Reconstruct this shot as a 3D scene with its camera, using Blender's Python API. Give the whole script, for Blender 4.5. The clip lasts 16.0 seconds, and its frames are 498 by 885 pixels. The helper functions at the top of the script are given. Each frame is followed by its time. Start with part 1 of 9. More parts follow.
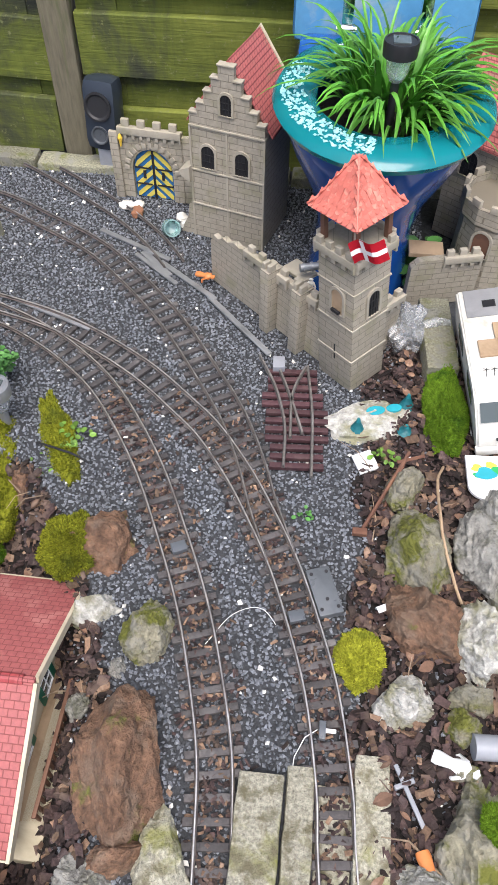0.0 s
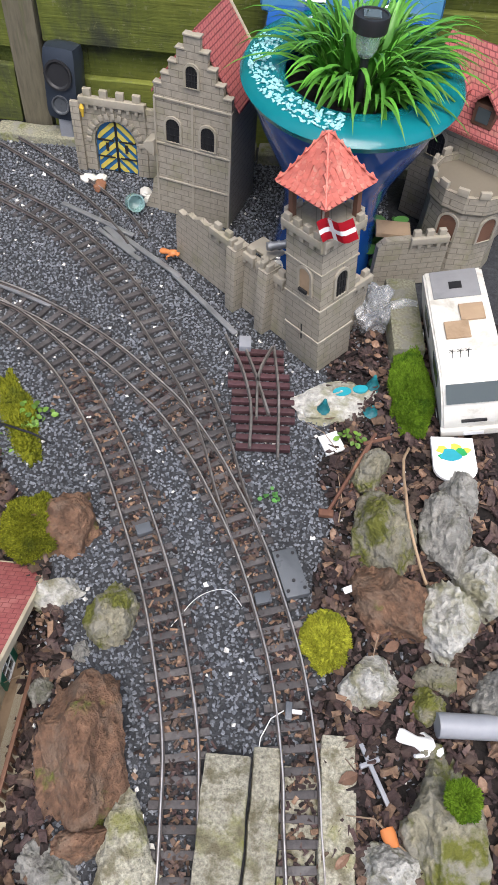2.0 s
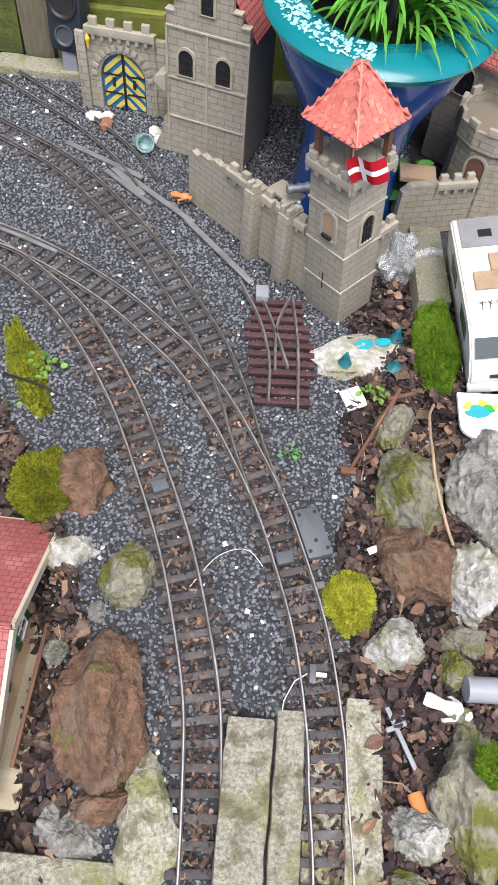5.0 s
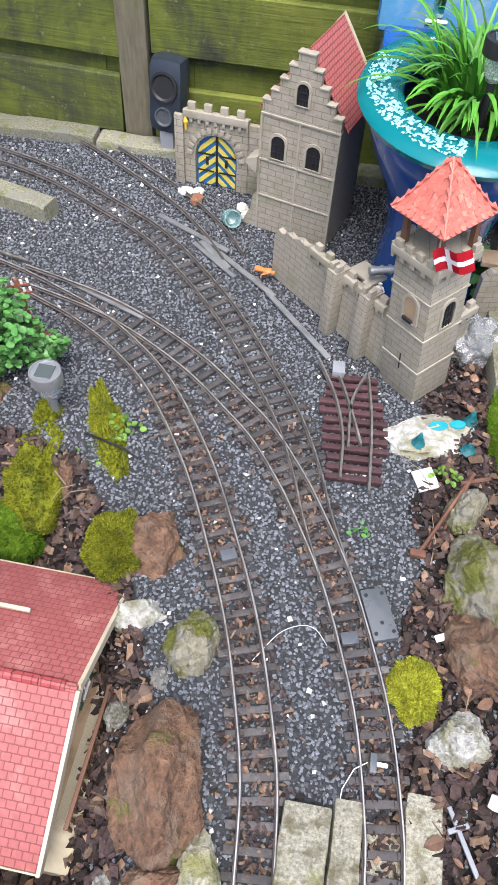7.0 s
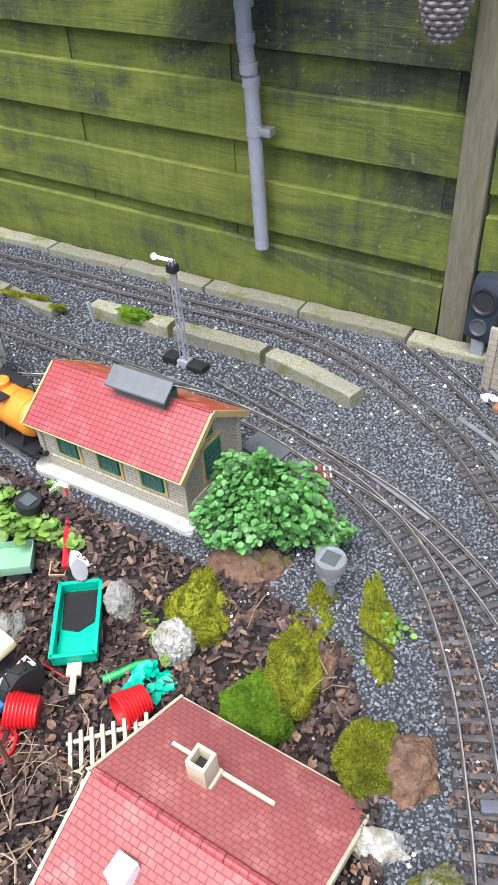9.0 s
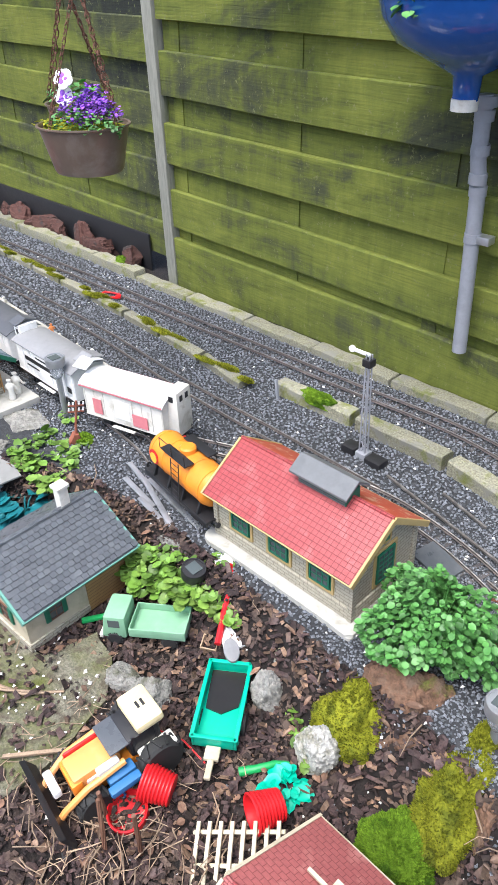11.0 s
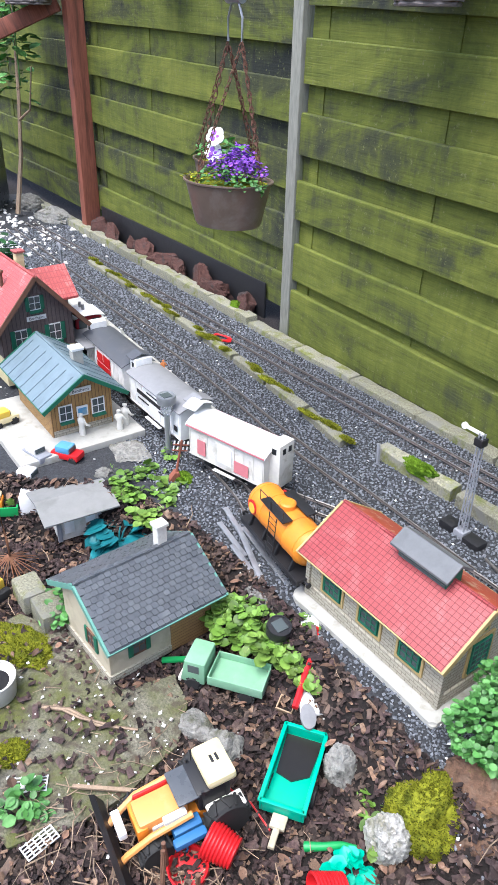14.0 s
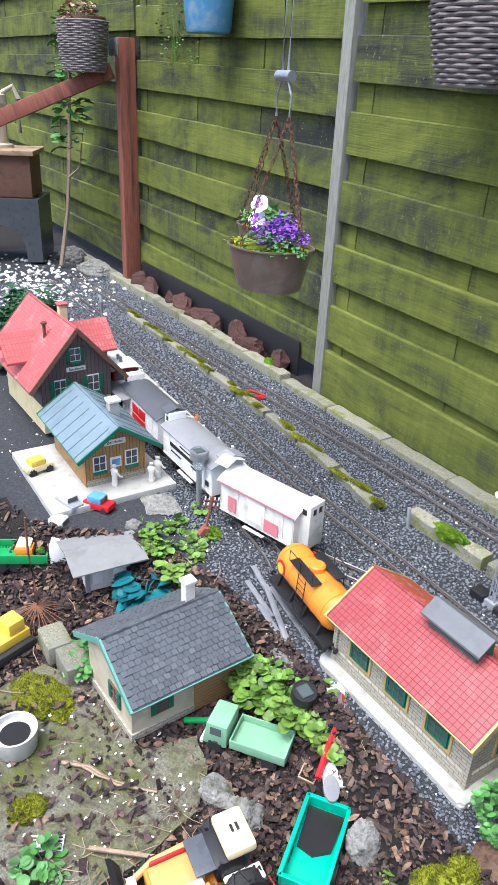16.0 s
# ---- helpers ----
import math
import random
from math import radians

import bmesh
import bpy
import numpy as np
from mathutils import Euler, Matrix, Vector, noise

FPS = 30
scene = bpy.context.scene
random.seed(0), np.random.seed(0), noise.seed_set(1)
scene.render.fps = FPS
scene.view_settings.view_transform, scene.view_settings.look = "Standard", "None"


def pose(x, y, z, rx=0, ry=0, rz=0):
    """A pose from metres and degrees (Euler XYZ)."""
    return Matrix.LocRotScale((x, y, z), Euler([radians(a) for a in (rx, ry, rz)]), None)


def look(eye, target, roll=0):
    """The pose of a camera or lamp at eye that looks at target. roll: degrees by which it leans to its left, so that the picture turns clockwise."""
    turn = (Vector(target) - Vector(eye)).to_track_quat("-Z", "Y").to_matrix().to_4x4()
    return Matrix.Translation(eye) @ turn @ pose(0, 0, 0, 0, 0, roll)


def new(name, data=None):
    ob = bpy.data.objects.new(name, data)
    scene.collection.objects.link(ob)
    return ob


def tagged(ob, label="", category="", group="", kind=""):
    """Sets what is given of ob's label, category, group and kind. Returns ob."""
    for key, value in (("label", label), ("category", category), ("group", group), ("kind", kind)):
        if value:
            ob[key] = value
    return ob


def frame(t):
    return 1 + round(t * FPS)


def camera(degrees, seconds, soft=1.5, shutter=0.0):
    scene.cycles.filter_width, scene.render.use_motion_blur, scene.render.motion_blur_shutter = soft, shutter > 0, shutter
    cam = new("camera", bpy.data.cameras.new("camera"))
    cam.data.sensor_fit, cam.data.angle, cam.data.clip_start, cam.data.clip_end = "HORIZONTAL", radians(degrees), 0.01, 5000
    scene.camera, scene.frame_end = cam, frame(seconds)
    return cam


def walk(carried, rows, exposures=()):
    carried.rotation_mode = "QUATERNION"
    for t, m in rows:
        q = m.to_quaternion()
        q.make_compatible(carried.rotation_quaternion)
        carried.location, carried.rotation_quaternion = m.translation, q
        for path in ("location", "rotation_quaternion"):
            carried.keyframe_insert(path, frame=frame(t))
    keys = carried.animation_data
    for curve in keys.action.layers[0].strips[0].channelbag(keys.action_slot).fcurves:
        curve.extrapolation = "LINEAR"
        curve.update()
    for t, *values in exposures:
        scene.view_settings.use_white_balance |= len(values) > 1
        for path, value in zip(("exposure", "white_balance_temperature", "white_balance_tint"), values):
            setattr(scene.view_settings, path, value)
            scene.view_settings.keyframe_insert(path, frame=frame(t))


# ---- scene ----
cam = camera(38.24, 16.0)
PATH = [
    (0.0, (0.0992, 0.2173, 0.9941), (0.0337, 0.8361, 0.2113), 0.73),
    (0.5, (0.0951, 0.2166, 0.9872), (0.0462, 0.8312, 0.1999), 1.80),
    (1.0, (0.0875, 0.2164, 0.9822), (0.0510, 0.8245, 0.1892), 2.96),
    (1.5, (0.0896, 0.2182, 0.9838), (0.0675, 0.8236, 0.1882), 4.17),
    (2.0, (0.0921, 0.2258, 0.9842), (0.0814, 0.8281, 0.1860), 4.89),
    (2.5, (0.0927, 0.2233, 0.9756), (0.0875, 0.8223, 0.1749), 5.12),
    (3.0, (0.0745, 0.2331, 0.9579), (0.0689, 0.8178, 0.1467), 5.07),
    (5.5, (0.0499, 0.2489, 0.9410), (0.0518, 0.8020, 0.1079), 6.86),
    (6.0, (0.0463, 0.2454, 0.9430), (0.0365, 0.8041, 0.1136), 6.46),
    (6.5, (0.0456, 0.2513, 0.9504), (0.0183, 0.8155, 0.1251), 5.59),
    (7.0, (0.0212, 0.2583, 0.9677), (-0.0613, 0.8636, 0.1760), 3.67),
    (7.5, (0.0054, 0.2639, 0.9861), (-0.1877, 0.9054, 0.2437), -0.36),
    (8.0, (-0.0032, 0.2640, 1.0184), (-0.2906, 0.9247, 0.3249), -2.73),
    (8.5, (-0.0275, 0.2646, 1.0178), (-0.3875, 0.9184, 0.3523), -3.83),
    (9.0, (-0.0735, 0.2672, 1.0338), (-0.5075, 0.8999, 0.3924), -4.16),
    (9.5, (-0.1158, 0.2656, 1.0489), (-0.6064, 0.8848, 0.4358), -3.43),
    (10.0, (-0.1390, 0.2627, 1.0656), (-0.6851, 0.8617, 0.4800), -3.07),
    (12.5, (-0.1949, 0.2250, 1.0802), (-0.8542, 0.7412, 0.5336), -0.28),
    (13.0, (-0.2059, 0.2171, 1.0893), (-0.8780, 0.7213, 0.5470), 0.73),
    (13.5, (-0.2083, 0.2139, 1.0993), (-0.8944, 0.7107, 0.5679), 1.00),
    (14.0, (-0.2156, 0.2084, 1.1086), (-0.9209, 0.7024, 0.6001), 1.36),
    (14.5, (-0.2224, 0.1983, 1.1165), (-0.9456, 0.6903, 0.6318), 2.22),
    (15.0, (-0.2277, 0.1924, 1.1267), (-0.9650, 0.6795, 0.6587), 2.45),
    (15.5, (-0.2276, 0.1912, 1.1344), (-0.9738, 0.6728, 0.6747), 2.33),
    (16.0, (-0.2251, 0.1912, 1.1331), (-0.9785, 0.6726, 0.6851), 2.65),
]
walk(cam, [(t, look(eye, target, roll)) for t, eye, target, roll in PATH], [(0.0, 1.05, 6350, 10), (1.0, 1.0, 6350, 10), (2.0, 0.8, 6350, 10), (2.5, 0.7, 6350, 10), (3.0, 0.75, 6350, 10), (5.5, 1.1, 6350, 10), (6.0, 1.1, 6350, 10), (8.0, 1.4, 6000, 9), (10.0, 1.4, 6150, 8), (13.0, 1.35, 5950, 9), (16.0, 1.35, 5850, 9)])
# ---- end of walk ----

# ---------------------------------------------------------------- world and light
world = bpy.data.worlds.new("overcast_sky")
scene.world = world
world.use_nodes = True
wn = world.node_tree.nodes
sky = wn.new("ShaderNodeTexSky")
sky.sky_type, sky.sun_disc = "NISHITA", False
sky.sun_elevation, sky.sun_rotation = radians(68), radians(171)
sky.air_density, sky.dust_density, sky.ozone_density = 0.7, 4.0, 0.6
wn["Background"].inputs["Strength"].default_value = 0.15
world.node_tree.links.new(sky.outputs[0], wn["Background"].inputs[0])
sun_lamp = new("sun", bpy.data.lights.new("sun", "SUN"))
sun_lamp.data.energy, sun_lamp.data.angle, sun_lamp.data.color = 1.5, radians(45), (1.0, 0.98, 0.95)
sun_lamp.matrix_world = look((0.25, -1.6, 4.0), (0, 0, 0))


# ---------------------------------------------------------------- materials
def ramp_node(nt, stops):
    r = nt.nodes.new("ShaderNodeValToRGB")
    el = r.color_ramp.elements
    while len(el) < len(stops):
        el.new(0.5)
    for e, (p, c) in zip(el, stops):
        e.position, e.color = p, (*c, 1)
    return r


def noise_node(nt, vec, scale, detail=4.0, rough=0.6, dist=0.0):
    n = nt.nodes.new("ShaderNodeTexNoise")
    n.inputs["Scale"].default_value, n.inputs["Detail"].default_value = scale, detail
    n.inputs["Roughness"].default_value, n.inputs["Distortion"].default_value = rough, dist
    if vec is not None:
        nt.links.new(vec, n.inputs["Vector"])
    return n


def mix_node(nt, fac, a, b, mode="MIX"):
    m = nt.nodes.new("ShaderNodeMix")
    m.data_type, m.blend_type = "RGBA", mode
    for sock, v in ((m.inputs[0], fac), (m.inputs[6], a), (m.inputs[7], b)):
        if isinstance(v, (int, float)):
            sock.default_value = v
        elif isinstance(v, tuple):
            sock.default_value = (*v, 1)
        else:
            nt.links.new(v, sock)
    return m.outputs[2]


def material(name, base, spots=None, deep=0.004, grain=60.0, blotch=6.0, rough=0.7, metal=0.0, bump=0.3, vary=0.0, island=0.0,
             stretch=(1, 1, 1), spot_lo=0.52, spot_hi=0.66, grain_amt=0.25, spots2=None, spot2_scale=3.0, spec=0.4, coat=0.0):
    """A worn surface: base colour with fine grain, blotches of a second and a third colour, relief, and a shift for each piece."""
    m = bpy.data.materials.new(name)
    m.use_nodes = True
    nt = m.node_tree
    bs = nt.nodes["Principled BSDF"]
    tc = nt.nodes.new("ShaderNodeTexCoord")
    mp = nt.nodes.new("ShaderNodeMapping")
    mp.inputs["Scale"].default_value = stretch
    nt.links.new(tc.outputs["Object"], mp.inputs["Vector"])
    vec = mp.outputs[0]
    oi = nt.nodes.new("ShaderNodeObjectInfo")
    if vary:
        add = nt.nodes.new("ShaderNodeVectorMath")
        add.operation = "ADD"
        mul = nt.nodes.new("ShaderNodeMath")
        mul.operation = "MULTIPLY"
        mul.inputs[1].default_value = 37.0
        nt.links.new(oi.outputs["Random"], mul.inputs[0])
        nt.links.new(vec, add.inputs[0])
        nt.links.new(mul.outputs[0], add.inputs[1])
        vec = add.outputs[0]
    ng = noise_node(nt, vec, grain, 5.0, 0.65)
    lo, hi = tuple(c * (1 - grain_amt) for c in base), tuple(min(1, c * (1 + grain_amt)) for c in base)
    col = ramp_node(nt, [(0.3, lo), (0.7, hi)])
    nt.links.new(ng.outputs[0], col.inputs[0])
    out = col.outputs[0]
    if spots:
        nb = noise_node(nt, vec, blotch, 6.0, 0.62, 0.3)
        rb = ramp_node(nt, [(spot_lo, (0, 0, 0)), (spot_hi, (1, 1, 1))])
        nt.links.new(nb.outputs[0], rb.inputs[0])
        out = mix_node(nt, rb.outputs[0], out, spots)
    if spots2:
        nb2 = noise_node(nt, vec, spot2_scale, 5.0, 0.6, 0.2)
        rb2 = ramp_node(nt, [(0.5, (0, 0, 0)), (0.64, (1, 1, 1))])
        nt.links.new(nb2.outputs[0], rb2.inputs[0])
        out = mix_node(nt, rb2.outputs[0], out, spots2)
    if vary or island:
        hs = nt.nodes.new("ShaderNodeHueSaturation")
        mr = nt.nodes.new("ShaderNodeMapRange")
        if island:
            ge = nt.nodes.new("ShaderNodeNewGeometry")
            nt.links.new(ge.outputs["Random Per Island"], mr.inputs[0])
        else:
            nt.links.new(oi.outputs["Random"], mr.inputs[0])
        amount = island or vary
        mr.inputs[3].default_value, mr.inputs[4].default_value = 1 - amount, 1 + amount
        nt.links.new(mr.outputs[0], hs.inputs["Value"])
        nt.links.new(out, hs.inputs["Color"])
        out = hs.outputs[0]
    nt.links.new(out, bs.inputs["Base Color"])
    rr = nt.nodes.new("ShaderNodeMapRange")
    rr.inputs[3].default_value, rr.inputs[4].default_value = max(0.02, rough - 0.12), min(1, rough + 0.12)
    nt.links.new(ng.outputs[0], rr.inputs[0])
    nt.links.new(rr.outputs[0], bs.inputs["Roughness"])
    bs.inputs["Metallic"].default_value = metal
    bs.inputs["Specular IOR Level"].default_value = spec
    bs.inputs["Coat Weight"].default_value = coat
    if bump:
        bp = nt.nodes.new("ShaderNodeBump")
        bp.inputs["Strength"].default_value, bp.inputs["Distance"].default_value = bump, deep
        nt.links.new(ng.outputs[0], bp.inputs["Height"])
        nt.links.new(bp.outputs[0], bs.inputs["Normal"])
    return m


M = {}
M["ballast"] = material("ballast_gravel", (0.155, 0.166, 0.185), grain=300, rough=0.7, bump=0.4, island=0.5, grain_amt=0.4)
# both bed colours are darkened to stand for shade between stones and chips
M["ballast_shade_bed"] = material("ballast_shade_bed", (0.034, 0.036, 0.04), (0.055, 0.057, 0.063), grain=160, blotch=70, rough=0.9, bump=1.0, grain_amt=0.5)
M["mulch_shade_bed"] = material("shade_dark_soil", (0.011, 0.008, 0.007), (0.022, 0.015, 0.012), grain=120, blotch=40, rough=0.95, bump=1.0, grain_amt=0.5)
M["bark"] = material("bark_chips", (0.046, 0.028, 0.026), (0.07, 0.05, 0.047), grain=190, blotch=45, rough=0.8, bump=0.7, island=0.75, grain_amt=0.5, spots2=(0.105, 0.073, 0.055), spot2_scale=16.0)
M["bark_pale"] = material("pale_bark_and_leaf_crumbs", (0.16, 0.10, 0.065), (0.24, 0.17, 0.12), grain=190, blotch=45, rough=0.85, bump=0.6, island=0.65, grain_amt=0.4)
M["leaf_dry"] = material("dry_leaves", (0.15, 0.085, 0.055), (0.25, 0.17, 0.12), grain=90, blotch=50, rough=0.8, bump=0.3, island=0.5)
M["chips_white"] = material("white_shell_grit", (0.72, 0.7, 0.66), grain=200, rough=0.7, bump=0.3, island=0.25)
M["twig"] = material("dry_twigs", (0.3, 0.22, 0.15), grain=200, rough=0.85, island=0.4)


def fence_wood(name):
    """Weathered boards: long grain, streaks of algae running down, grey-black patches, darker towards the upper right,
    one shade for each board.
    """
    m = bpy.data.materials.new(name)
    m.use_nodes = True
    nt = m.node_tree
    bs = nt.nodes["Principled BSDF"]
    tc = nt.nodes.new("ShaderNodeTexCoord")
    oi = nt.nodes.new("ShaderNodeObjectInfo")

    def layer(stretch, detail, rough, dist=0.0):
        mp = nt.nodes.new("ShaderNodeMapping")
        mp.inputs["Scale"].default_value = stretch
        nt.links.new(tc.outputs["Object"], mp.inputs["Vector"])
        return noise_node(nt, mp.outputs[0], 1.0, detail, rough, dist).outputs[0]

    def sums(a, ka, b, kb):
        x, y = nt.nodes.new("ShaderNodeMath"), nt.nodes.new("ShaderNodeMath")
        x.operation, y.operation = "MULTIPLY", "MULTIPLY_ADD"
        nt.links.new(a, x.inputs[0])
        x.inputs[1].default_value = ka
        nt.links.new(b, y.inputs[0])
        y.inputs[1].default_value = kb
        nt.links.new(x.outputs[0], y.inputs[2])
        return y.outputs[0]

    grain = layer((5.0, 4.0, 190.0), 6.0, 0.7, 0.4)
    streak = layer((13.0, 3.0, 2.2), 6.0, 0.72, 0.6)
    blotch = layer((1.6, 1.0, 4.2), 7.0, 0.66, 0.9)
    speck = layer((70.0, 70.0, 70.0), 4.0, 0.7)
    fac = sums(sums(blotch, 0.68, streak, 0.27), 1.0, oi.outputs["Random"], 0.08)
    # lowers the tone towards each panel's upper right end
    sp = nt.nodes.new("ShaderNodeSeparateXYZ")
    nt.links.new(tc.outputs["Object"], sp.inputs[0])
    upper_right = nt.nodes.new("ShaderNodeMath")
    upper_right.operation = "MULTIPLY"
    for k, (sock, lo, hi) in enumerate(((sp.outputs[0], -0.85, -0.35), (sp.outputs[2], 0.15, 0.6))):
        mr = nt.nodes.new("ShaderNodeMapRange")
        mr.interpolation_type = "SMOOTHSTEP"
        mr.inputs[1].default_value, mr.inputs[2].default_value = lo, hi
        nt.links.new(sock, mr.inputs[0])
        nt.links.new(mr.outputs[0], upper_right.inputs[k])
    fac = sums(fac, 1.0, upper_right.outputs[0], -0.045)
    tone = ramp_node(nt, [(0.37, (0.026, 0.03, 0.025)), (0.45, (0.062, 0.07, 0.03)), (0.52, (0.108, 0.13, 0.023)), (0.66, (0.19, 0.21, 0.038))])
    nt.links.new(fac, tone.inputs[0])
    lines = ramp_node(nt, [(0.33, (0.74, 0.74, 0.72)), (0.5, (1.0, 1.0, 1.0)), (0.68, (1.15, 1.14, 1.1))])
    nt.links.new(grain, lines.inputs[0])
    col = mix_node(nt, 1.0, tone.outputs[0], lines.outputs[0], "MULTIPLY")
    dots = ramp_node(nt, [(0.6, (0, 0, 0)), (0.7, (1, 1, 1))])
    nt.links.new(speck, dots.inputs[0])
    col = mix_node(nt, dots.outputs[0], col, (0.17, 0.18, 0.075))
    nt.links.new(col, bs.inputs["Base Color"])
    bs.inputs["Roughness"].default_value = 0.82
    bs.inputs["Specular IOR Level"].default_value = 0.3
    bp = nt.nodes.new("ShaderNodeBump")
    bp.inputs["Strength"].default_value, bp.inputs["Distance"].default_value = 0.8, 0.003
    nt.links.new(sums(grain, 1.0, speck, 0.5), bp.inputs["Height"])
    nt.links.new(bp.outputs[0], bs.inputs["Normal"])
    return m


M["fence"] = fence_wood("algae_fence_boards")
M["post_green"] = material("weathered_post", (0.17, 0.15, 0.10), (0.10, 0.125, 0.035), grain=40, blotch=5, rough=0.85, bump=0.3, stretch=(3, 3, 0.4))
M["post_grey"] = material("grey_post", (0.25, 0.25, 0.21), (0.14, 0.165, 0.07), grain=40, blotch=5, rough=0.8, bump=0.3, stretch=(3, 3, 0.4))
M["post_red"] = material("red_stained_post", (0.28, 0.095, 0.06), (0.12, 0.045, 0.03), grain=40, blotch=7, rough=0.6, bump=0.25, stretch=(3, 3, 0.3))
M["kerb"] = material("mossy_concrete_kerb", (0.24, 0.232, 0.165), (0.15, 0.165, 0.04), grain=200, blotch=16, rough=0.92, bump=1.0, vary=0.2, grain_amt=0.5, spots2=(0.23, 0.225, 0.19), spot2_scale=26)
M["concrete"] = material("old_concrete", (0.31, 0.295, 0.23), (0.2, 0.2, 0.055), grain=220, blotch=13, rough=0.92, bump=1.0, vary=0.12, grain_amt=0.55, spots2=(0.14, 0.125, 0.075), spot2_scale=38.0)
M["slab"] = material("mossy_concrete_slab", (0.17, 0.16, 0.12), (0.105, 0.115, 0.03), grain=190, blotch=9, rough=0.95, bump=1.0, grain_amt=0.6, spots2=(0.085, 0.072, 0.05), spot2_scale=30, spot_lo=0.42, spot_hi=0.64)
M["rail"] = material("steel_rail", (0.62, 0.58, 0.54), (0.36, 0.32, 0.29), grain=60, blotch=14, rough=0.34, metal=0.8, bump=0.05)
M["rail_side"] = material("brown_rail_web", (0.10, 0.085, 0.078), (0.17, 0.145, 0.13), grain=110, blotch=22, rough=0.65, metal=0.3, bump=0.1)
M["rail_rust"] = material("rusty_rail", (0.2, 0.185, 0.17), (0.34, 0.32, 0.30), grain=90, blotch=25, rough=0.5, metal=0.6, bump=0.1)
M["sleeper"] = material("brown_sleeper", (0.066, 0.06, 0.06), (0.115, 0.108, 0.104), grain=150, blotch=30, rough=0.7, bump=0.3, vary=0.3, stretch=(1, 1, 1))
M["sleeper_red"] = material("maroon_sleeper", (0.065, 0.03, 0.034), (0.09, 0.05, 0.05), grain=150, blotch=30, rough=0.55, bump=0.3, vary=0.25)
M["rock_grey"] = material("grey_rock", (0.23, 0.223, 0.2), (0.10, 0.10, 0.065), grain=75, blotch=18, rough=0.9, bump=1.0, deep=0.01, vary=0.2, grain_amt=0.5, spots2=(0.28, 0.275, 0.25), spot2_scale=30)
M["rock_white"] = material("pale_quartz_rock", (0.45, 0.44, 0.40), (0.22, 0.21, 0.14), grain=85, blotch=26, rough=0.85, bump=1.0, deep=0.01, vary=0.1, grain_amt=0.45, spots2=(0.26, 0.25, 0.15), spot2_scale=14)
M["rock_moss"] = material("mossy_rock", (0.2, 0.185, 0.13), (0.11, 0.115, 0.02), grain=75, blotch=16, rough=0.95, bump=1.0, deep=0.01, vary=0.2, spot_lo=0.47, spot_hi=0.56, grain_amt=0.5, spots2=(0.22, 0.21, 0.17), spot2_scale=28)
M["rock_brown"] = material("rust_brown_rock", (0.155, 0.088, 0.054), (0.12, 0.135, 0.022), grain=70, blotch=14, rough=0.95, bump=1.0, deep=0.012, vary=0.15, spot_lo=0.57, spot_hi=0.66, grain_amt=0.55, spots2=(0.17, 0.115, 0.08), spot2_scale=24)
M["rock_lava"] = material("red_lava_rock", (0.075, 0.034, 0.027), (0.04, 0.032, 0.03), grain=70, blotch=16, rough=0.95, bump=1.0, vary=0.2)
M["moss"] = material("yellow_green_moss", (0.16, 0.17, 0.014), (0.08, 0.095, 0.012), grain=160, blotch=28, rough=1.0, bump=0.8, island=0.55, spec=0.1)
M["moss_bright"] = material("bright_moss", (0.115, 0.2, 0.015), (0.05, 0.11, 0.01), grain=120, blotch=25, rough=1.0, bump=0.8, island=0.4, spec=0.1)
M["moss_yellow"] = material("sulphur_moss", (0.3, 0.31, 0.03), (0.17, 0.19, 0.02), grain=120, blotch=25, rough=1.0, bump=0.8, island=0.4, spec=0.1)


# ---------------------------------------------------------------- mesh helpers
def finish(bm, smooth=0.6):
    bmesh.ops.recalc_face_normals(bm, faces=bm.faces)
    for f in bm.faces:
        f.smooth = smooth > 0
    if smooth > 0:
        for e in bm.edges:
            if len(e.link_faces) == 2 and e.calc_face_angle(0) > smooth:
                e.smooth = False


def part(name, bm, mat, parent=None, label="", smooth=0.6):
    """Links a bmesh as one mesh object under a thing or a part."""
    finish(bm, smooth)
    me = bpy.data.meshes.new(name)
    bm.to_mesh(me)
    bm.free()
    me.materials.append(M[mat] if isinstance(mat, str) else mat)
    ob = new(name, me)
    if parent is not None:
        ob.parent = parent
    return tagged(ob, label) if label else ob


def share(name, ob, m, parent=None):
    """Another object on the same mesh."""
    o = new(name, ob.data)
    o.parent = parent
    o.matrix_basis = m
    return o


def thing(name, m, label, category, group="", kind=""):
    """An empty at a thing's base, which carries its parts."""
    ob = new(name)
    ob.empty_display_size = 0.05
    ob.matrix_basis = m
    return tagged(ob, label, category, group, kind)


def box(bm, x0, y0, z0, x1, y1, z1, bevel=0.0, m=None):
    res = bmesh.ops.create_cube(bm, size=1.0)
    vs = res["verts"]
    bmesh.ops.scale(bm, vec=(x1 - x0, y1 - y0, z1 - z0), verts=vs)
    bmesh.ops.translate(bm, vec=((x0 + x1) / 2, (y0 + y1) / 2, (z0 + z1) / 2), verts=vs)
    if bevel:
        es = list({e for v in vs for e in v.link_edges})
        r = bmesh.ops.bevel(bm, geom=es, offset=bevel, segments=2, affect="EDGES", profile=0.6)
        vs = list({v for f in r["faces"] for v in f.verts} | {v for v in vs if v.is_valid})
    if m is not None:
        bmesh.ops.transform(bm, matrix=m, verts=vs)
    return vs


def cube(x0, y0, z0, x1, y1, z1, bevel=0.0):
    bm = bmesh.new()
    box(bm, x0, y0, z0, x1, y1, z1, bevel)
    return bm


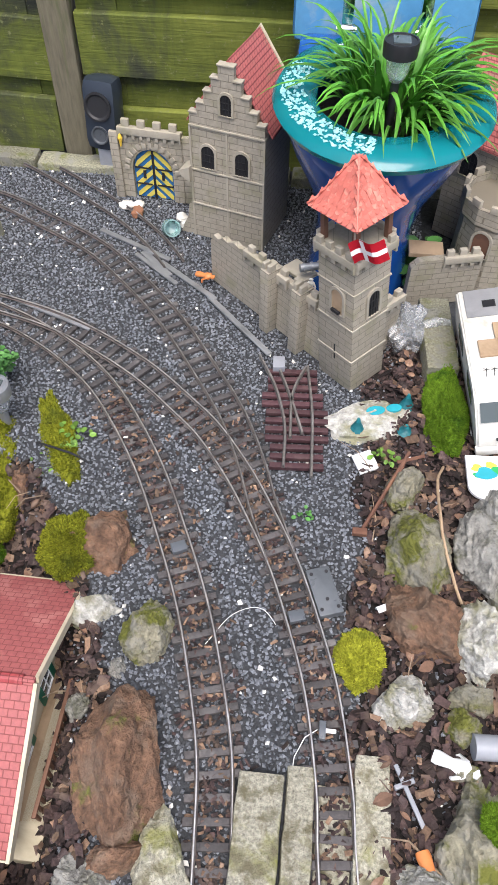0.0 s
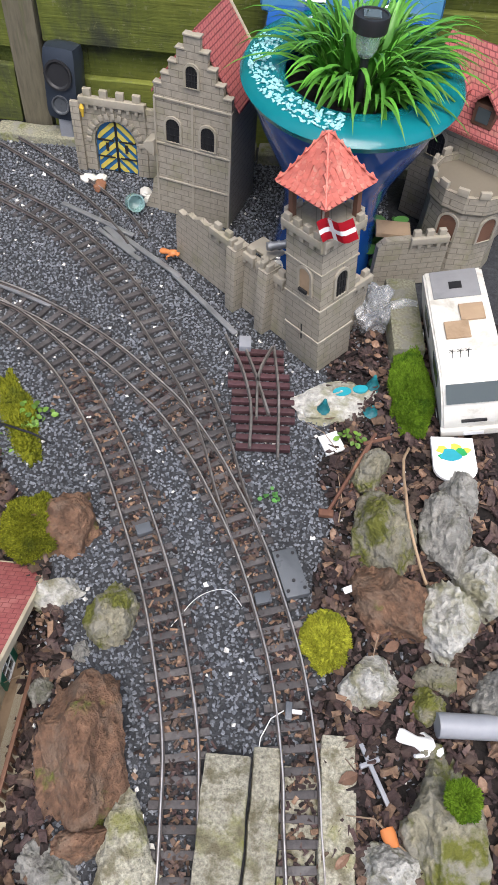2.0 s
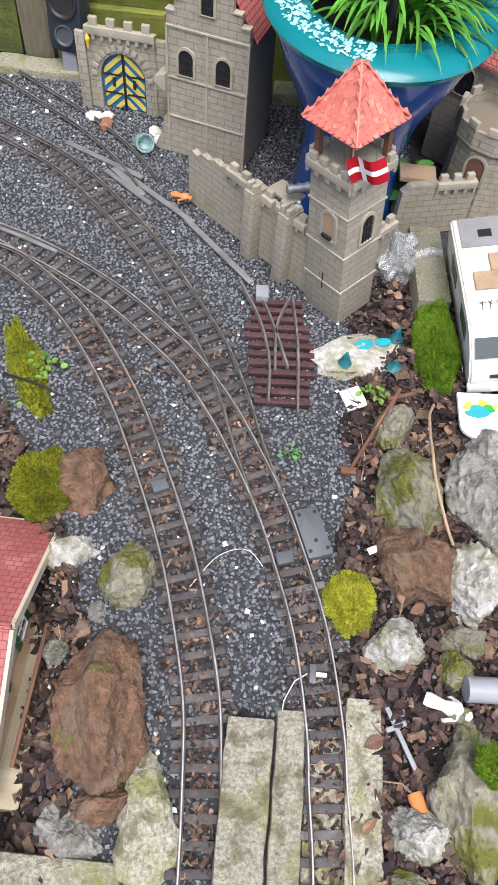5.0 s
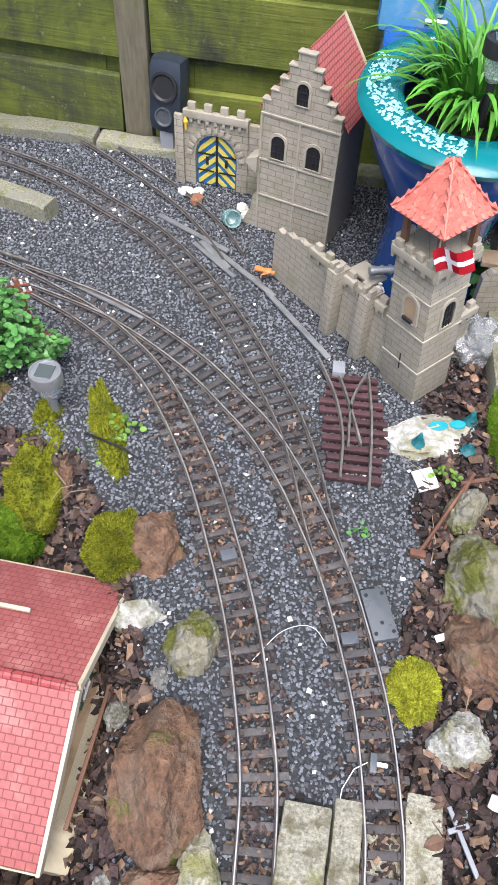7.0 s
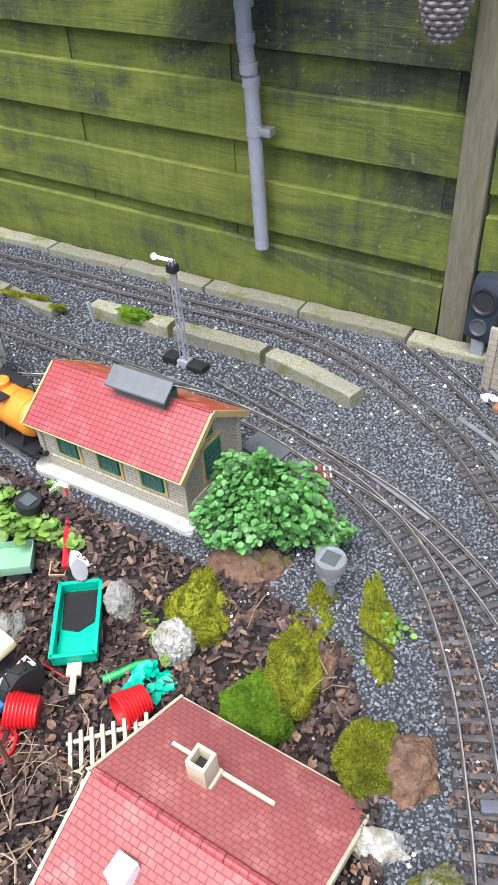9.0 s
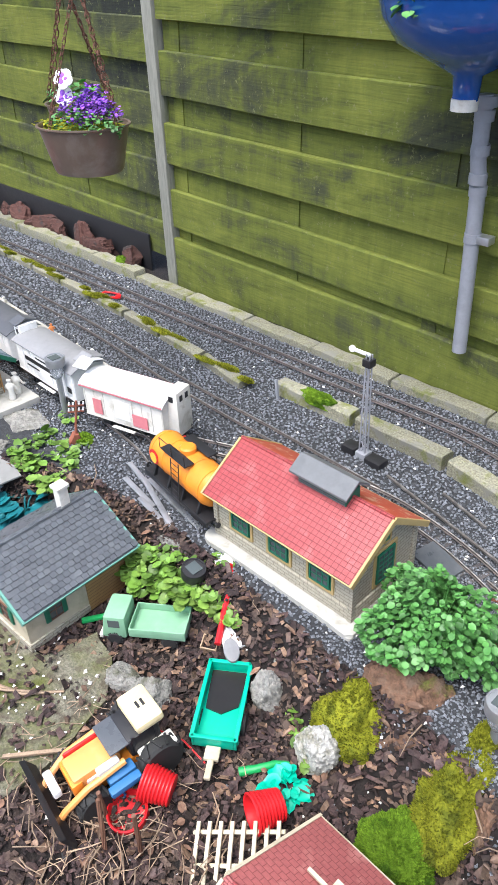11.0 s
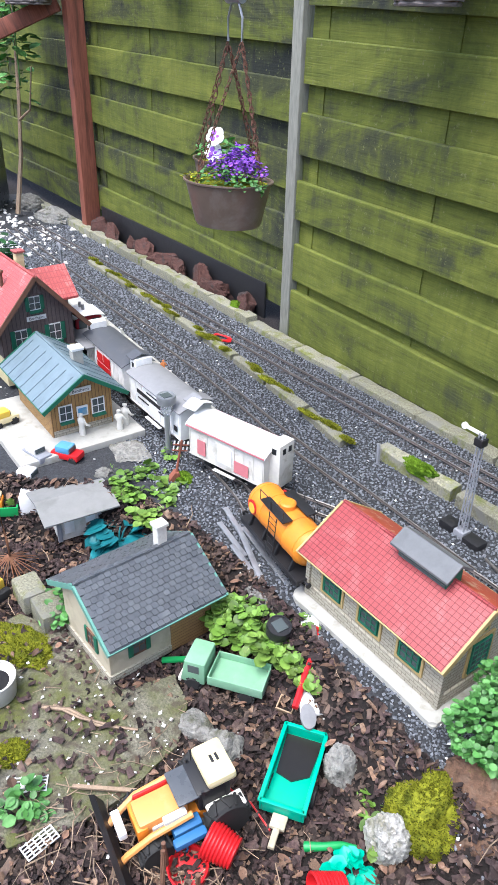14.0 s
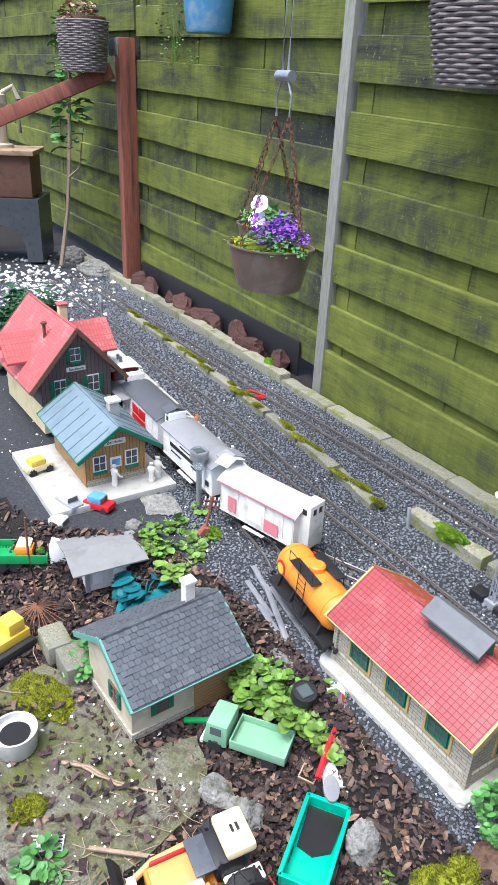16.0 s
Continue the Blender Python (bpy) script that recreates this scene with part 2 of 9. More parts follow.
def cyl(bm, p, q, r0, r1=None, n=16, caps=True):
    p, q = Vector(p), Vector(q)
    r1 = r0 if r1 is None else r1
    d = q - p
    res = bmesh.ops.create_cone(bm, cap_ends=caps, segments=n, radius1=r0, radius2=r1, depth=d.length)
    m = Matrix.Translation((p + q) / 2) @ d.to_track_quat("Z", "Y").to_matrix().to_4x4()
    bmesh.ops.transform(bm, matrix=m, verts=res["verts"])
    return res["verts"]


def lathe(bm, profile, n=24, m=None, sx=1.0, sy=1.0):
    """Turns a profile of (radius, height) about z."""
    rings = []
    for r, z in profile:
        rings.append([bm.verts.new((r * sx * math.cos(2 * math.pi * k / n), r * sy * math.sin(2 * math.pi * k / n), z)) for k in range(n)])
    for a, b in zip(rings, rings[1:]):
        for k in range(n):
            bm.faces.new((a[k], a[(k + 1) % n], b[(k + 1) % n], b[k]))
    if profile[0][0] > 1e-5:
        bm.faces.new(rings[0][::-1])
    if profile[-1][0] > 1e-5:
        bm.faces.new(rings[-1])
    if m is not None:
        bmesh.ops.transform(bm, matrix=m, verts=[v for r in rings for v in r])


def prism(bm, poly, y0, y1, m=None):
    """A polygon in x, z pushed out along y."""
    a = [bm.verts.new((x, y0, z)) for x, z in poly]
    b = [bm.verts.new((x, y1, z)) for x, z in poly]
    n = len(poly)
    bm.faces.new(a)
    bm.faces.new(b[::-1])
    for k in range(n):
        bm.faces.new((a[k], b[k], b[(k + 1) % n], a[(k + 1) % n]))
    if m is not None:
        bmesh.ops.transform(bm, matrix=m, verts=a + b)


def plate(bm, poly, z0, z1, m=None):
    """A polygon in x, y with thickness."""
    a = [bm.verts.new((x, y, z0)) for x, y in poly]
    b = [bm.verts.new((x, y, z1)) for x, y in poly]
    n = len(poly)
    bm.faces.new(a[::-1])
    bm.faces.new(b)
    for k in range(n):
        bm.faces.new((a[k], a[(k + 1) % n], b[(k + 1) % n], b[k]))
    if m is not None:
        bmesh.ops.transform(bm, matrix=m, verts=a + b)


def smooth_line(pts, step):
    """Catmull-Rom through the points, at even steps."""
    P = [Vector(p) for p in pts]
    P = [P[0] * 2 - P[1]] + P + [P[-1] * 2 - P[-2]]
    fine = []
    for k in range(1, len(P) - 2):
        a, b, c, d = P[k - 1:k + 3]
        for j in range(24):
            t = j / 24
            fine.append(0.5 * (2 * b + (c - a) * t + (2 * a - 5 * b + 4 * c - d) * t * t + (3 * b - a - 3 * c + d) * t ** 3))
    fine.append(P[-2])
    out, left = [fine[0]], step
    for u, v in zip(fine, fine[1:]):
        seg = (v - u).length
        while seg >= left and seg > 0:
            u = u + (v - u) * (left / seg)
            out.append(u.copy())
            seg, left = (v - u).length, step
        left -= seg
    return out


def tube(bm, pts, r, n=6, taper=1.0):
    """A round wire or stalk through points."""
    P = [Vector(p) for p in pts]
    rings = []
    for k, p in enumerate(P):
        d = (P[min(k + 1, len(P) - 1)] - P[max(k - 1, 0)]).normalized()
        q = d.to_track_quat("Z", "Y")
        rr = r * (1 + (taper - 1) * k / max(1, len(P) - 1))
        rings.append([bm.verts.new(p + q @ Vector((rr * math.cos(2 * math.pi * j / n), rr * math.sin(2 * math.pi * j / n), 0))) for j in range(n)])
    for a, b in zip(rings, rings[1:]):
        for j in range(n):
            bm.faces.new((a[j], a[(j + 1) % n], b[(j + 1) % n], b[j]))
    bm.faces.new(rings[0][::-1])
    bm.faces.new(rings[-1])


def scatter(name, mat, places, label, category, smooth=False):
    """Many small pieces in one mesh: places hold (verts, faces) arrays."""
    V, F, base = [], [], 0
    for v, f in places:
        V.append(v)
        F.extend([tuple(i + base for i in q) for q in f])
        base += len(v)
    me = bpy.data.meshes.new(name)
    me.from_pydata(np.concatenate(V).tolist(), [], F)
    me.materials.append(M[mat])
    if smooth:
        me.shade_smooth()
    return tagged(new(name, me), label, category, kind="stuff")


OCT_V = np.array([(1, 0, 0), (-1, 0, 0), (0, 1, 0), (0, -1, 0), (0, 0, 1), (0, 0, -1)], float)
OCT_F = [(0, 2, 4), (2, 1, 4), (1, 3, 4), (3, 0, 4), (2, 0, 5), (1, 2, 5), (3, 1, 5), (0, 3, 5)]
CHIP_V = np.array([(-1, -1, -1), (1, -1, -1), (1, 1, -1), (-1, 1, -1), (-1, -1, 1), (1, -1, 1), (1, 1, 1), (-1, 1, 1)], float)
CHIP_F = [(3, 2, 1, 0), (4, 5, 6, 7), (0, 1, 5, 4), (1, 2, 6, 5), (2, 3, 7, 6), (3, 0, 4, 7)]
rng = np.random.default_rng(7)


def turn_of(a, b, c):
    return np.array(Euler((a, b, c)).to_matrix())


def stone(x, y, z, s, flat=0.75):
    v = OCT_V * (1 + 0.35 * rng.uniform(-1, 1, (6, 3))) * np.array([s, s * rng.uniform(0.6, 1), s * flat])
    return v @ turn_of(*rng.uniform(-0.6, 0.6, 2), rng.uniform(0, 6.3)).T + (x, y, z), OCT_F


def chip(x, y, z, lx, ly, lz, tilt=0.35):
    v = CHIP_V * (1 + 0.3 * rng.uniform(-1, 1, (8, 3))) * np.array([lx, ly, lz])
    return v @ turn_of(*rng.uniform(-tilt, tilt, 2), rng.uniform(0, 6.3)).T + (x, y, z), CHIP_F


# ---------------------------------------------------------------- ground
LOW = [(-0.10, -0.7), (-0.11, 0.35), (-0.13, 0.55), (-0.19, 0.69), (-0.27, 0.82), (-0.36, 0.92), (-0.52, 0.96), (-0.72, 0.95), (-1.14, 0.97),
       (-1.30, 0.97), (-1.50, 0.95), (-1.68, 0.90), (-1.84, 0.80), (-1.98, 0.62), (-2.6, 0.45), (-6, 0.2), (-6, -0.7)]


def inside(poly, x, y):
    hit = False
    for (ax, ay), (bx, by) in zip(poly, poly[1:] + poly[:1]):
        if (ay > y) != (by > y) and x < (bx - ax) * (y - ay) / (by - ay) + ax:
            hit = not hit
    return hit


def off_edge(poly, x, y):
    best = 9.0
    for (ax, ay), (bx, by) in zip(poly, poly[1:] + poly[:1]):
        dx, dy = bx - ax, by - ay
        t = max(0, min(1, ((x - ax) * dx + (y - ay) * dy) / (dx * dx + dy * dy)))
        best = min(best, math.hypot(x - ax - t * dx, y - ay - t * dy))
    return best


def ground_z(x, y):
    z = -0.017
    if x > -6 and y > -0.7 and inside(LOW, x, y):
        t = min(1, off_edge(LOW, x, y) / 0.13)
        z -= 0.125 * t * t * (3 - 2 * t)
        z += 0.008 * noise.noise((x * 9, y * 9, 0)) * t
    elif x > 0.24 and y < 1.35:
        z += 0.012 * min(1, (x - 0.24) / 0.1) * (1 + noise.noise((x * 8, y * 8, 3)))
    return z + 0.0025 * noise.noise((x * 22, y * 22, 1))


def is_mulch(x, y):
    return inside(LOW, x, y) or not (-6 < x < 1 and -0.7 < y < 2) or (x > 0.215 + 0.03 * noise.noise((x * 9, y * 9, 5)) and y < 1.32) or y > 1.93


gx = [-60, -25, -10, -6.5] + list(np.arange(-5.6, -2.2, 0.06)) + list(np.arange(-2.2, 0.9, 0.022)) + [1.0, 1.2, 1.6, 3, 10, 25, 60]
gy = [-60, -25, -8, -2, -0.8] + list(np.arange(-0.5, 2.0, 0.022)) + [2.1, 2.4, 4, 10, 25, 60]
gv = [(x, y, ground_z(x, y) if (-6 < x < 1 and -0.6 < y < 2) else -0.02) for y in gy for x in gx]
gf, gm = [], []
for j in range(len(gy) - 1):
    for i in range(len(gx) - 1):
        k = j * len(gx) + i
        gf.append((k, k + 1, k + 1 + len(gx), k + len(gx)))
        gm.append(1 if is_mulch((gx[i] + gx[i + 1]) / 2, (gy[j] + gy[j + 1]) / 2) else 0)
gme = bpy.data.meshes.new("ground")
gme.from_pydata(gv, [], gf)
gme.materials.append(M["ballast_shade_bed"])
gme.materials.append(M["mulch_shade_bed"])
gme.polygons.foreach_set("material_index", gm)
gme.shade_smooth()
tagged(new("ground", gme), "gravel trackbed, coloured dark as gap shade, beside a lower bed of bark mulch", "ground", kind="structure")

# ---------------------------------------------------------------- tracks
LINES = {
    "a": [(0.10, -1.6), (0.075, -0.8), (0.062, -0.2), (0.058, 0.1), (0.055, 0.22), (0.051, 0.293), (0.044, 0.373), (0.031, 0.476), (0.004, 0.577), (-0.031, 0.681), (-0.081, 0.795), (-0.158, 0.946),
          (-0.262, 1.095), (-0.358, 1.184), (-0.448, 1.243), (-0.53, 1.282), (-0.643, 1.327), (-0.765, 1.360), (-0.9, 1.378), (-1.02, 1.372), (-1.18, 1.335), (-1.45, 1.225),
          (-1.6, 1.17), (-1.75, 1.143), (-2.1, 1.137), (-2.5, 1.147), (-3.0, 1.165), (-3.6, 1.2), (-4.4, 1.28)],
    "b": [(0.30, -1.6), (0.25, -0.9), (0.222, -0.4), (0.212, -0.1), (0.21, 0.1), (0.207, 0.2), (0.203, 0.308), (0.195, 0.389), (0.19, 0.453), (0.168, 0.573), (0.135, 0.676), (0.093, 0.781), (0.036, 0.887), (-0.002, 0.948),
          (-0.059, 1.024), (-0.116, 1.079), (-0.206, 1.156), (-0.321, 1.229), (-0.42, 1.276), (-0.52, 1.307), (-0.64, 1.338)],
    "c": [(0.093, 0.781), (0.055, 0.875), (0.024, 0.965), (-0.022, 1.068), (-0.092, 1.179), (-0.183, 1.31), (-0.29, 1.43), (-0.40, 1.53), (-0.54, 1.613), (-0.67, 1.683), (-0.85, 1.738),
          (-1.046, 1.755), (-1.35, 1.742), (-1.73, 1.733), (-2.15, 1.72), (-2.8, 1.707), (-3.67, 1.68), (-4.7, 1.65)],
    "d": [(-0.68, 1.88), (-0.61, 1.84), (-0.485, 1.754), (-0.359, 1.66), (-0.266, 1.568), (-0.2, 1.48)],
    "e": [(-0.98, 1.385), (-1.15, 1.39), (-1.37, 1.396), (-1.54, 1.398), (-1.82, 1.41), (-2.26, 1.443), (-2.86, 1.452), (-3.6, 1.47), (-4.6, 1.5)],
    "f": [(-1.05, 1.05), (-1.25, 1.058), (-1.4, 1.083), (-1.55, 1.122), (-1.78, 1.142)],
}
GAUGE = 0.0465


def swept(name, line, off, z, parent, mat, prof):
    """A profile drawn along a line in the plan, set off to one side."""
    bm = bmesh.new()
    rings = []
    for k, p in enumerate(line):
        d = (line[min(k + 1, len(line) - 1)] - line[max(k - 1, 0)]).normalized()
        s = Vector((-d.y, d.x))
        c = p + s * off
        rings.append([bm.verts.new((c.x + s.x * u, c.y + s.y * u, z + v)) for u, v in prof])
    n = len(prof)
    for a, b in zip(rings, rings[1:]):
        for k in range(n):
            bm.faces.new((a[k], a[(k + 1) % n], b[(k + 1) % n], b[k]))
    bm.faces.new(rings[0])
    bm.faces.new(rings[-1][::-1])
    return part(name, bm, mat, parent, smooth=0.9)


def rail_mesh(name, line, off, z, parent, mat, w=0.0012, h=0.0083):
    """Brown foot and web below, a worn running head on top."""
    web = [(-2.3 * w, -h), (2.3 * w, -h), (2.2 * w, -h + 0.001), (0.5 * w, -h * 0.74), (0.5 * w, -h * 0.28), (-0.5 * w, -h * 0.28), (-0.5 * w, -h * 0.74), (-2.2 * w, -h + 0.001)]
    head = [(-w, -h * 0.28), (w, -h * 0.28), (w, -0.0006), (w * 0.6, 0), (-w * 0.6, 0), (-w, -0.0006)]
    rail = swept(name, line, off, z, parent, "rail_side", web)
    swept("rail_head", line, off, z, rail, mat, head)
    return rail


SLEEPER = {}


def sleeper_base(mat):
    if mat not in SLEEPER:
        bm = cube(-0.0395, -0.0052, -0.0165, 0.0395, 0.0052, -0.0085, 0.0012)
        for s in (-1, 1):
            for d in (-1, 1):
                x = s * GAUGE / 2 + d * 0.0052
                box(bm, x - 0.0016, -0.0035, -0.0087, x + 0.0016, 0.0035, -0.0055)
        o = part("sleeper", bm, mat)
        SLEEPER[mat] = o.data
        bpy.data.objects.remove(o)
    return SLEEPER[mat]


def track(key, label, mat="sleeper", rail="rail", skip=lambda p: False, z=0.0, pitch=0.0278, bury=0.0):
    line = smooth_line(LINES[key], 0.02)
    t = thing("railway_track", pose(0, 0, z), label, "track", "garden railway tracks")
    for s in (-1, 1):
        rail_mesh("rail", line, s * GAUGE / 2, 0.0, t, rail)
    me = sleeper_base(mat)
    made = 0
    ties = smooth_line(LINES[key], pitch)
    for k, p in enumerate(ties[:-1]):
        if skip(p) or made > 299:
            continue
        d = ties[k + 1] - p
        o = new("sleeper", me)
        o.parent = t
        sunk = bury + 0.0062 * max(0.0, min(1.0, (-0.25 - p.x) / 0.3))
        o.matrix_basis = pose(p.x, p.y, -sunk - random.uniform(0, 0.0014), random.uniform(-1, 1), random.uniform(-0.6, 0.6), math.degrees(math.atan2(-d.x, d.y)) + random.uniform(-1.2, 1.2))
        made += 1
    return t


def near_line(key, p, far):
    return any((q - p).length < far for q in near_cache[key])


near_cache = {k: smooth_line(v, 0.02) for k, v in LINES.items()}
track("a", "worn steel model railway track curving round on brown plastic sleepers")
track("b", "model railway track joining the inner curve on brown sleepers", z=0.0006, skip=lambda p: near_line("a", p, 0.03))
track("c", "model railway track branching off and running beside the fence", rail="rail_rust", z=0.0012, skip=lambda p: near_line("b", p, 0.028), bury=0.001)
track("d", "half-buried rusty siding track beside the toy castle gate", rail="rail_rust", bury=0.0075)
track("e", "straight model railway track behind the white platform", rail="rail_rust", z=0.0006, skip=lambda p: near_line("a", p, 0.03), bury=0.003)
track("f", "short siding track leading to the stone engine shed", rail="rail_rust", z=0.0006, skip=lambda p: near_line("a", p, 0.03), bury=0.003)

# ---------------------------------------------------------------- fence, kerbs, walls behind
FY = 1.925


def fence_panel(x0, x1, bottoms, rise, seedy, back_off=0.0, level_foot=False):
    """Front boards with back boards lapping behind the gaps; rise: how much the left end stands higher."""
    r = random.Random(seedy)
    t = thing("fence", pose(x1, FY + back_off, 0, 0, math.degrees(math.atan2(rise, x1 - x0)), 0), "green algae-covered wooden fence panel of overlapping boards", "fence", "fence panels", "structure")
    L = x1 - x0
    for k, z in enumerate(bottoms):
        nxt = bottoms[k + 1] if k + 1 < len(bottoms) else z + 0.23
        for back in (0, 1):
            z0, z1 = (z, z + 0.138) if not back else (z + 0.118, nxt + 0.02)
            bm = bmesh.new()
            n = 14
            rings = []
            for i in range(n + 1):
                x = -L + L * i / n
                up, dn, wv = (0.004 * noise.noise((x * 2.1, k + 9 * back, seedy + q)) for q in (0, 7, 13))
                if level_foot and k == 0 and not back:
                    dn += (rise + 0.004) * x / L
                rings.append([bm.verts.new(p) for p in ((x, wv - 0.009, z0 + dn), (x, wv + 0.009, z0 + dn), (x, wv + 0.009, z1 + up), (x, wv - 0.006, z1 + up), (x, wv - 0.009, z1 + up - 0.003))])
            for a, c in zip(rings, rings[1:]):
                for j in range(5):
                    bm.faces.new((a[j], a[(j + 1) % 5], c[(j + 1) % 5], c[j]))
            bm.faces.new(rings[0])
            bm.faces.new(rings[-1][::-1])
            o = part("board", bm, "fence", t)
            o.matrix_basis = pose(0, 0.026 if back else r.uniform(-0.002, 0.002), 0)
    for f in (0.035, 0.36, 0.66, 0.965):
        part("batten", cube(-L * f - 0.024, 0.0125, bottoms[0] + 0.03, -L * f + 0.024, 0.0165, 1.9), "fence", t)
    return t


B1 = [-0.006, 0.175, 0.408, 0.635, 0.865, 1.095, 1.325, 1.555, 1.785]
fence_panel(-0.49, 1.55, [-0.02, 0.195, 0.385, 0.630, 0.87, 1.10, 1.33, 1.56, 1.79], 0.0, 3)
fence_panel(-2.405, -0.575, B1, 0.055, 1, level_foot=True)
fence_panel(-4.36, -2.425, [0.06, 0.30, 0.54, 0.78, 1.03, 1.28, 1.53, 1.78], 0.05, 2, 0.055)
fence_panel(-8.4, -4.37, [0.06, 0.32, 0.58, 0.84, 1.10, 1.36, 1.62], 0.03, 4, 0.06)
for x0, x1, mat, lab in ((-0.568, -0.497, "post_green", "weathered fence post with green algae"), (-2.444, -2.388, "post_grey", "grey weathered wooden fence post"),
                         (-4.40, -4.335, "post_red", "red-brown stained wooden pergola post")):
    b = 0.04 if mat == "post_red" else 0.0
    o = part("fence_post", cube(x0, FY - 0.018 - b * 0.8, -0.05, x1, FY + 0.045, 2.05 if mat != "post_red" else 1.32, 0.006), mat)
    tagged(o, lab, "post", kind="structure")

kerb_mesh = None
kx = 1.0
while kx > -4.9:
    ln = 0.325
    y = 1.868
    if kerb_mesh is None:
        bm = cube(0, -0.03, -0.06, ln - 0.006, 0.03, 0.0, 0.006)
        bmesh.ops.subdivide_edges(bm, edges=[e for e in bm.edges if abs(e.verts[0].co.x - e.verts[1].co.x) > 0.1], cuts=8)
        for v in bm.verts:
            v.co += Vector((0, 1, 1)) * 0.003 * noise.noise(v.co * 14)
        kerb_mesh = part("kerb_stone", bm, "kerb")
        o = kerb_mesh
    else:
        o = new("kerb_stone", kerb_mesh.data)
    o.matrix_basis = pose(kx - ln, y, 0.006 + random.uniform(-0.003, 0.003) + (0.02 if kx < -2.5 else 0), random.uniform(-2, 2), 0, random.uniform(-0.8, 0.8))
    tagged(o, "mossy concrete edging stone along the fence foot", "kerb", "edging stones by the fence", "structure")
    kx -= ln

# ---------------------------------------------------------------- more materials
def plain(name, col, rough=0.45, metal=0.0, spots=None, **kw):
    kw = {**dict(grain=40, blotch=12, bump=0.08, grain_amt=0.08), **kw}
    return material(name, col, spots, rough=rough, metal=metal, **kw)


def masonry(name, base, joint, bw, bh, rough=0.7, spots=None, bump=0.5, mortar=0.06, offset=0.5, flat=False):
    """Courses of moulded blocks or shingles: joints darker and sunk."""
    m = material(name, base, spots, grain=120, blotch=18, rough=rough, bump=0.0, grain_amt=0.15)
    nt = m.node_tree
    bs = nt.nodes["Principled BSDF"]
    tc = nt.nodes.new("ShaderNodeTexCoord")
    sp = nt.nodes.new("ShaderNodeSeparateXYZ")
    ad = nt.nodes.new("ShaderNodeMath")
    cb = nt.nodes.new("ShaderNodeCombineXYZ")
    br = nt.nodes.new("ShaderNodeTexBrick")
    nt.links.new(tc.outputs["Object"], sp.inputs[0])
    nt.links.new(sp.outputs[0], ad.inputs[0])
    nt.links.new(sp.outputs[1], ad.inputs[1])
    nt.links.new(sp.outputs[0] if flat else ad.outputs[0], cb.inputs[0])
    nt.links.new(sp.outputs[1] if flat else sp.outputs[2], cb.inputs[1])
    nt.links.new(cb.outputs[0], br.inputs["Vector"])
    br.offset = offset
    br.inputs["Scale"].default_value = 1.0
    br.inputs["Brick Width"].default_value, br.inputs["Row Height"].default_value = bw, bh
    br.inputs["Mortar Size"].default_value = bh * mortar
    br.inputs["Mortar Smooth"].default_value = 0.4
    old = bs.inputs["Base Color"].links[0].from_socket
    nt.links.new(mix_node(nt, br.outputs["Fac"], old, joint), bs.inputs["Base Color"])
    iv = nt.nodes.new("ShaderNodeMath")
    iv.operation = "SUBTRACT"
    iv.inputs[0].default_value = 1.0
    nt.links.new(br.outputs["Fac"], iv.inputs[1])
    bp = nt.nodes.new("ShaderNodeBump")
    bp.inputs["Strength"].default_value, bp.inputs["Distance"].default_value = bump, 0.002
    nt.links.new(iv.outputs[0], bp.inputs["Height"])
    nt.links.new(bp.outputs[0], bs.inputs["Normal"])
    return m


M["castle"] = masonry("grey_beige_castle_plastic", (0.33, 0.295, 0.235), (0.19, 0.165, 0.125), 0.034, 0.0135, 0.55, (0.27, 0.25, 0.17))
M["castle_plain"] = plain("castle_trim_plastic", (0.36, 0.325, 0.26), 0.5, spots=(0.28, 0.26, 0.18))
M["castle_roof"] = plain("salmon_roof_plastic", (0.52, 0.14, 0.105), 0.5, spots=(0.6, 0.27, 0.2), blotch=40, vary=0.12)
M["castle_roof_old"] = masonry("faded_red_roof", (0.42, 0.12, 0.11), (0.2, 0.05, 0.05), 0.012, 0.0085, 0.6, (0.30, 0.15, 0.11), 0.8, 0.12)
M["peach"] = plain("pale_orange_plastic", (0.70, 0.31, 0.09), 0.4, spots=(0.62, 0.36, 0.17))
M["speaker"] = plain("blue_black_plastic", (0.026, 0.034, 0.048), 0.35)
M["black"] = plain("black_plastic", (0.018, 0.018, 0.02), 0.45)
M["iron"] = plain("dark_iron", (0.03, 0.03, 0.032), 0.5, metal=0.3)
M["wood_pale"] = plain("pale_wood", (0.38, 0.27, 0.17), 0.7, spots=(0.25, 0.17, 0.1), bump=0.3)
M["wood_brown"] = plain("brown_wood", (0.16, 0.08, 0.05), 0.7, spots=(0.1, 0.055, 0.04), bump=0.3)
M["blue"] = plain("cobalt_glazed_blue", (0.012, 0.075, 0.30), 0.18, coat=0.5)
M["blue_sky"] = plain("pale_blue_enamel", (0.10, 0.30, 0.50), 0.4, spots=(0.3, 0.4, 0.45))
M["gate_blue"] = plain("gate_blue", (0.03, 0.14, 0.33), 0.5)
M["gate_yellow"] = plain("gate_yellow", (0.62, 0.52, 0.10), 0.5)
M["red"] = plain("bright_red_paint", (0.50, 0.008, 0.022), 0.28, coat=0.3)
M["red_dark"] = plain("dark_red_paint", (0.30, 0.008, 0.018), 0.35)
M["red_toy"] = plain("red_toy_plastic", (0.58, 0.015, 0.02), 0.35)
M["white"] = plain("white_paint", (0.78, 0.78, 0.77), 0.5, spots=(0.68, 0.68, 0.66))
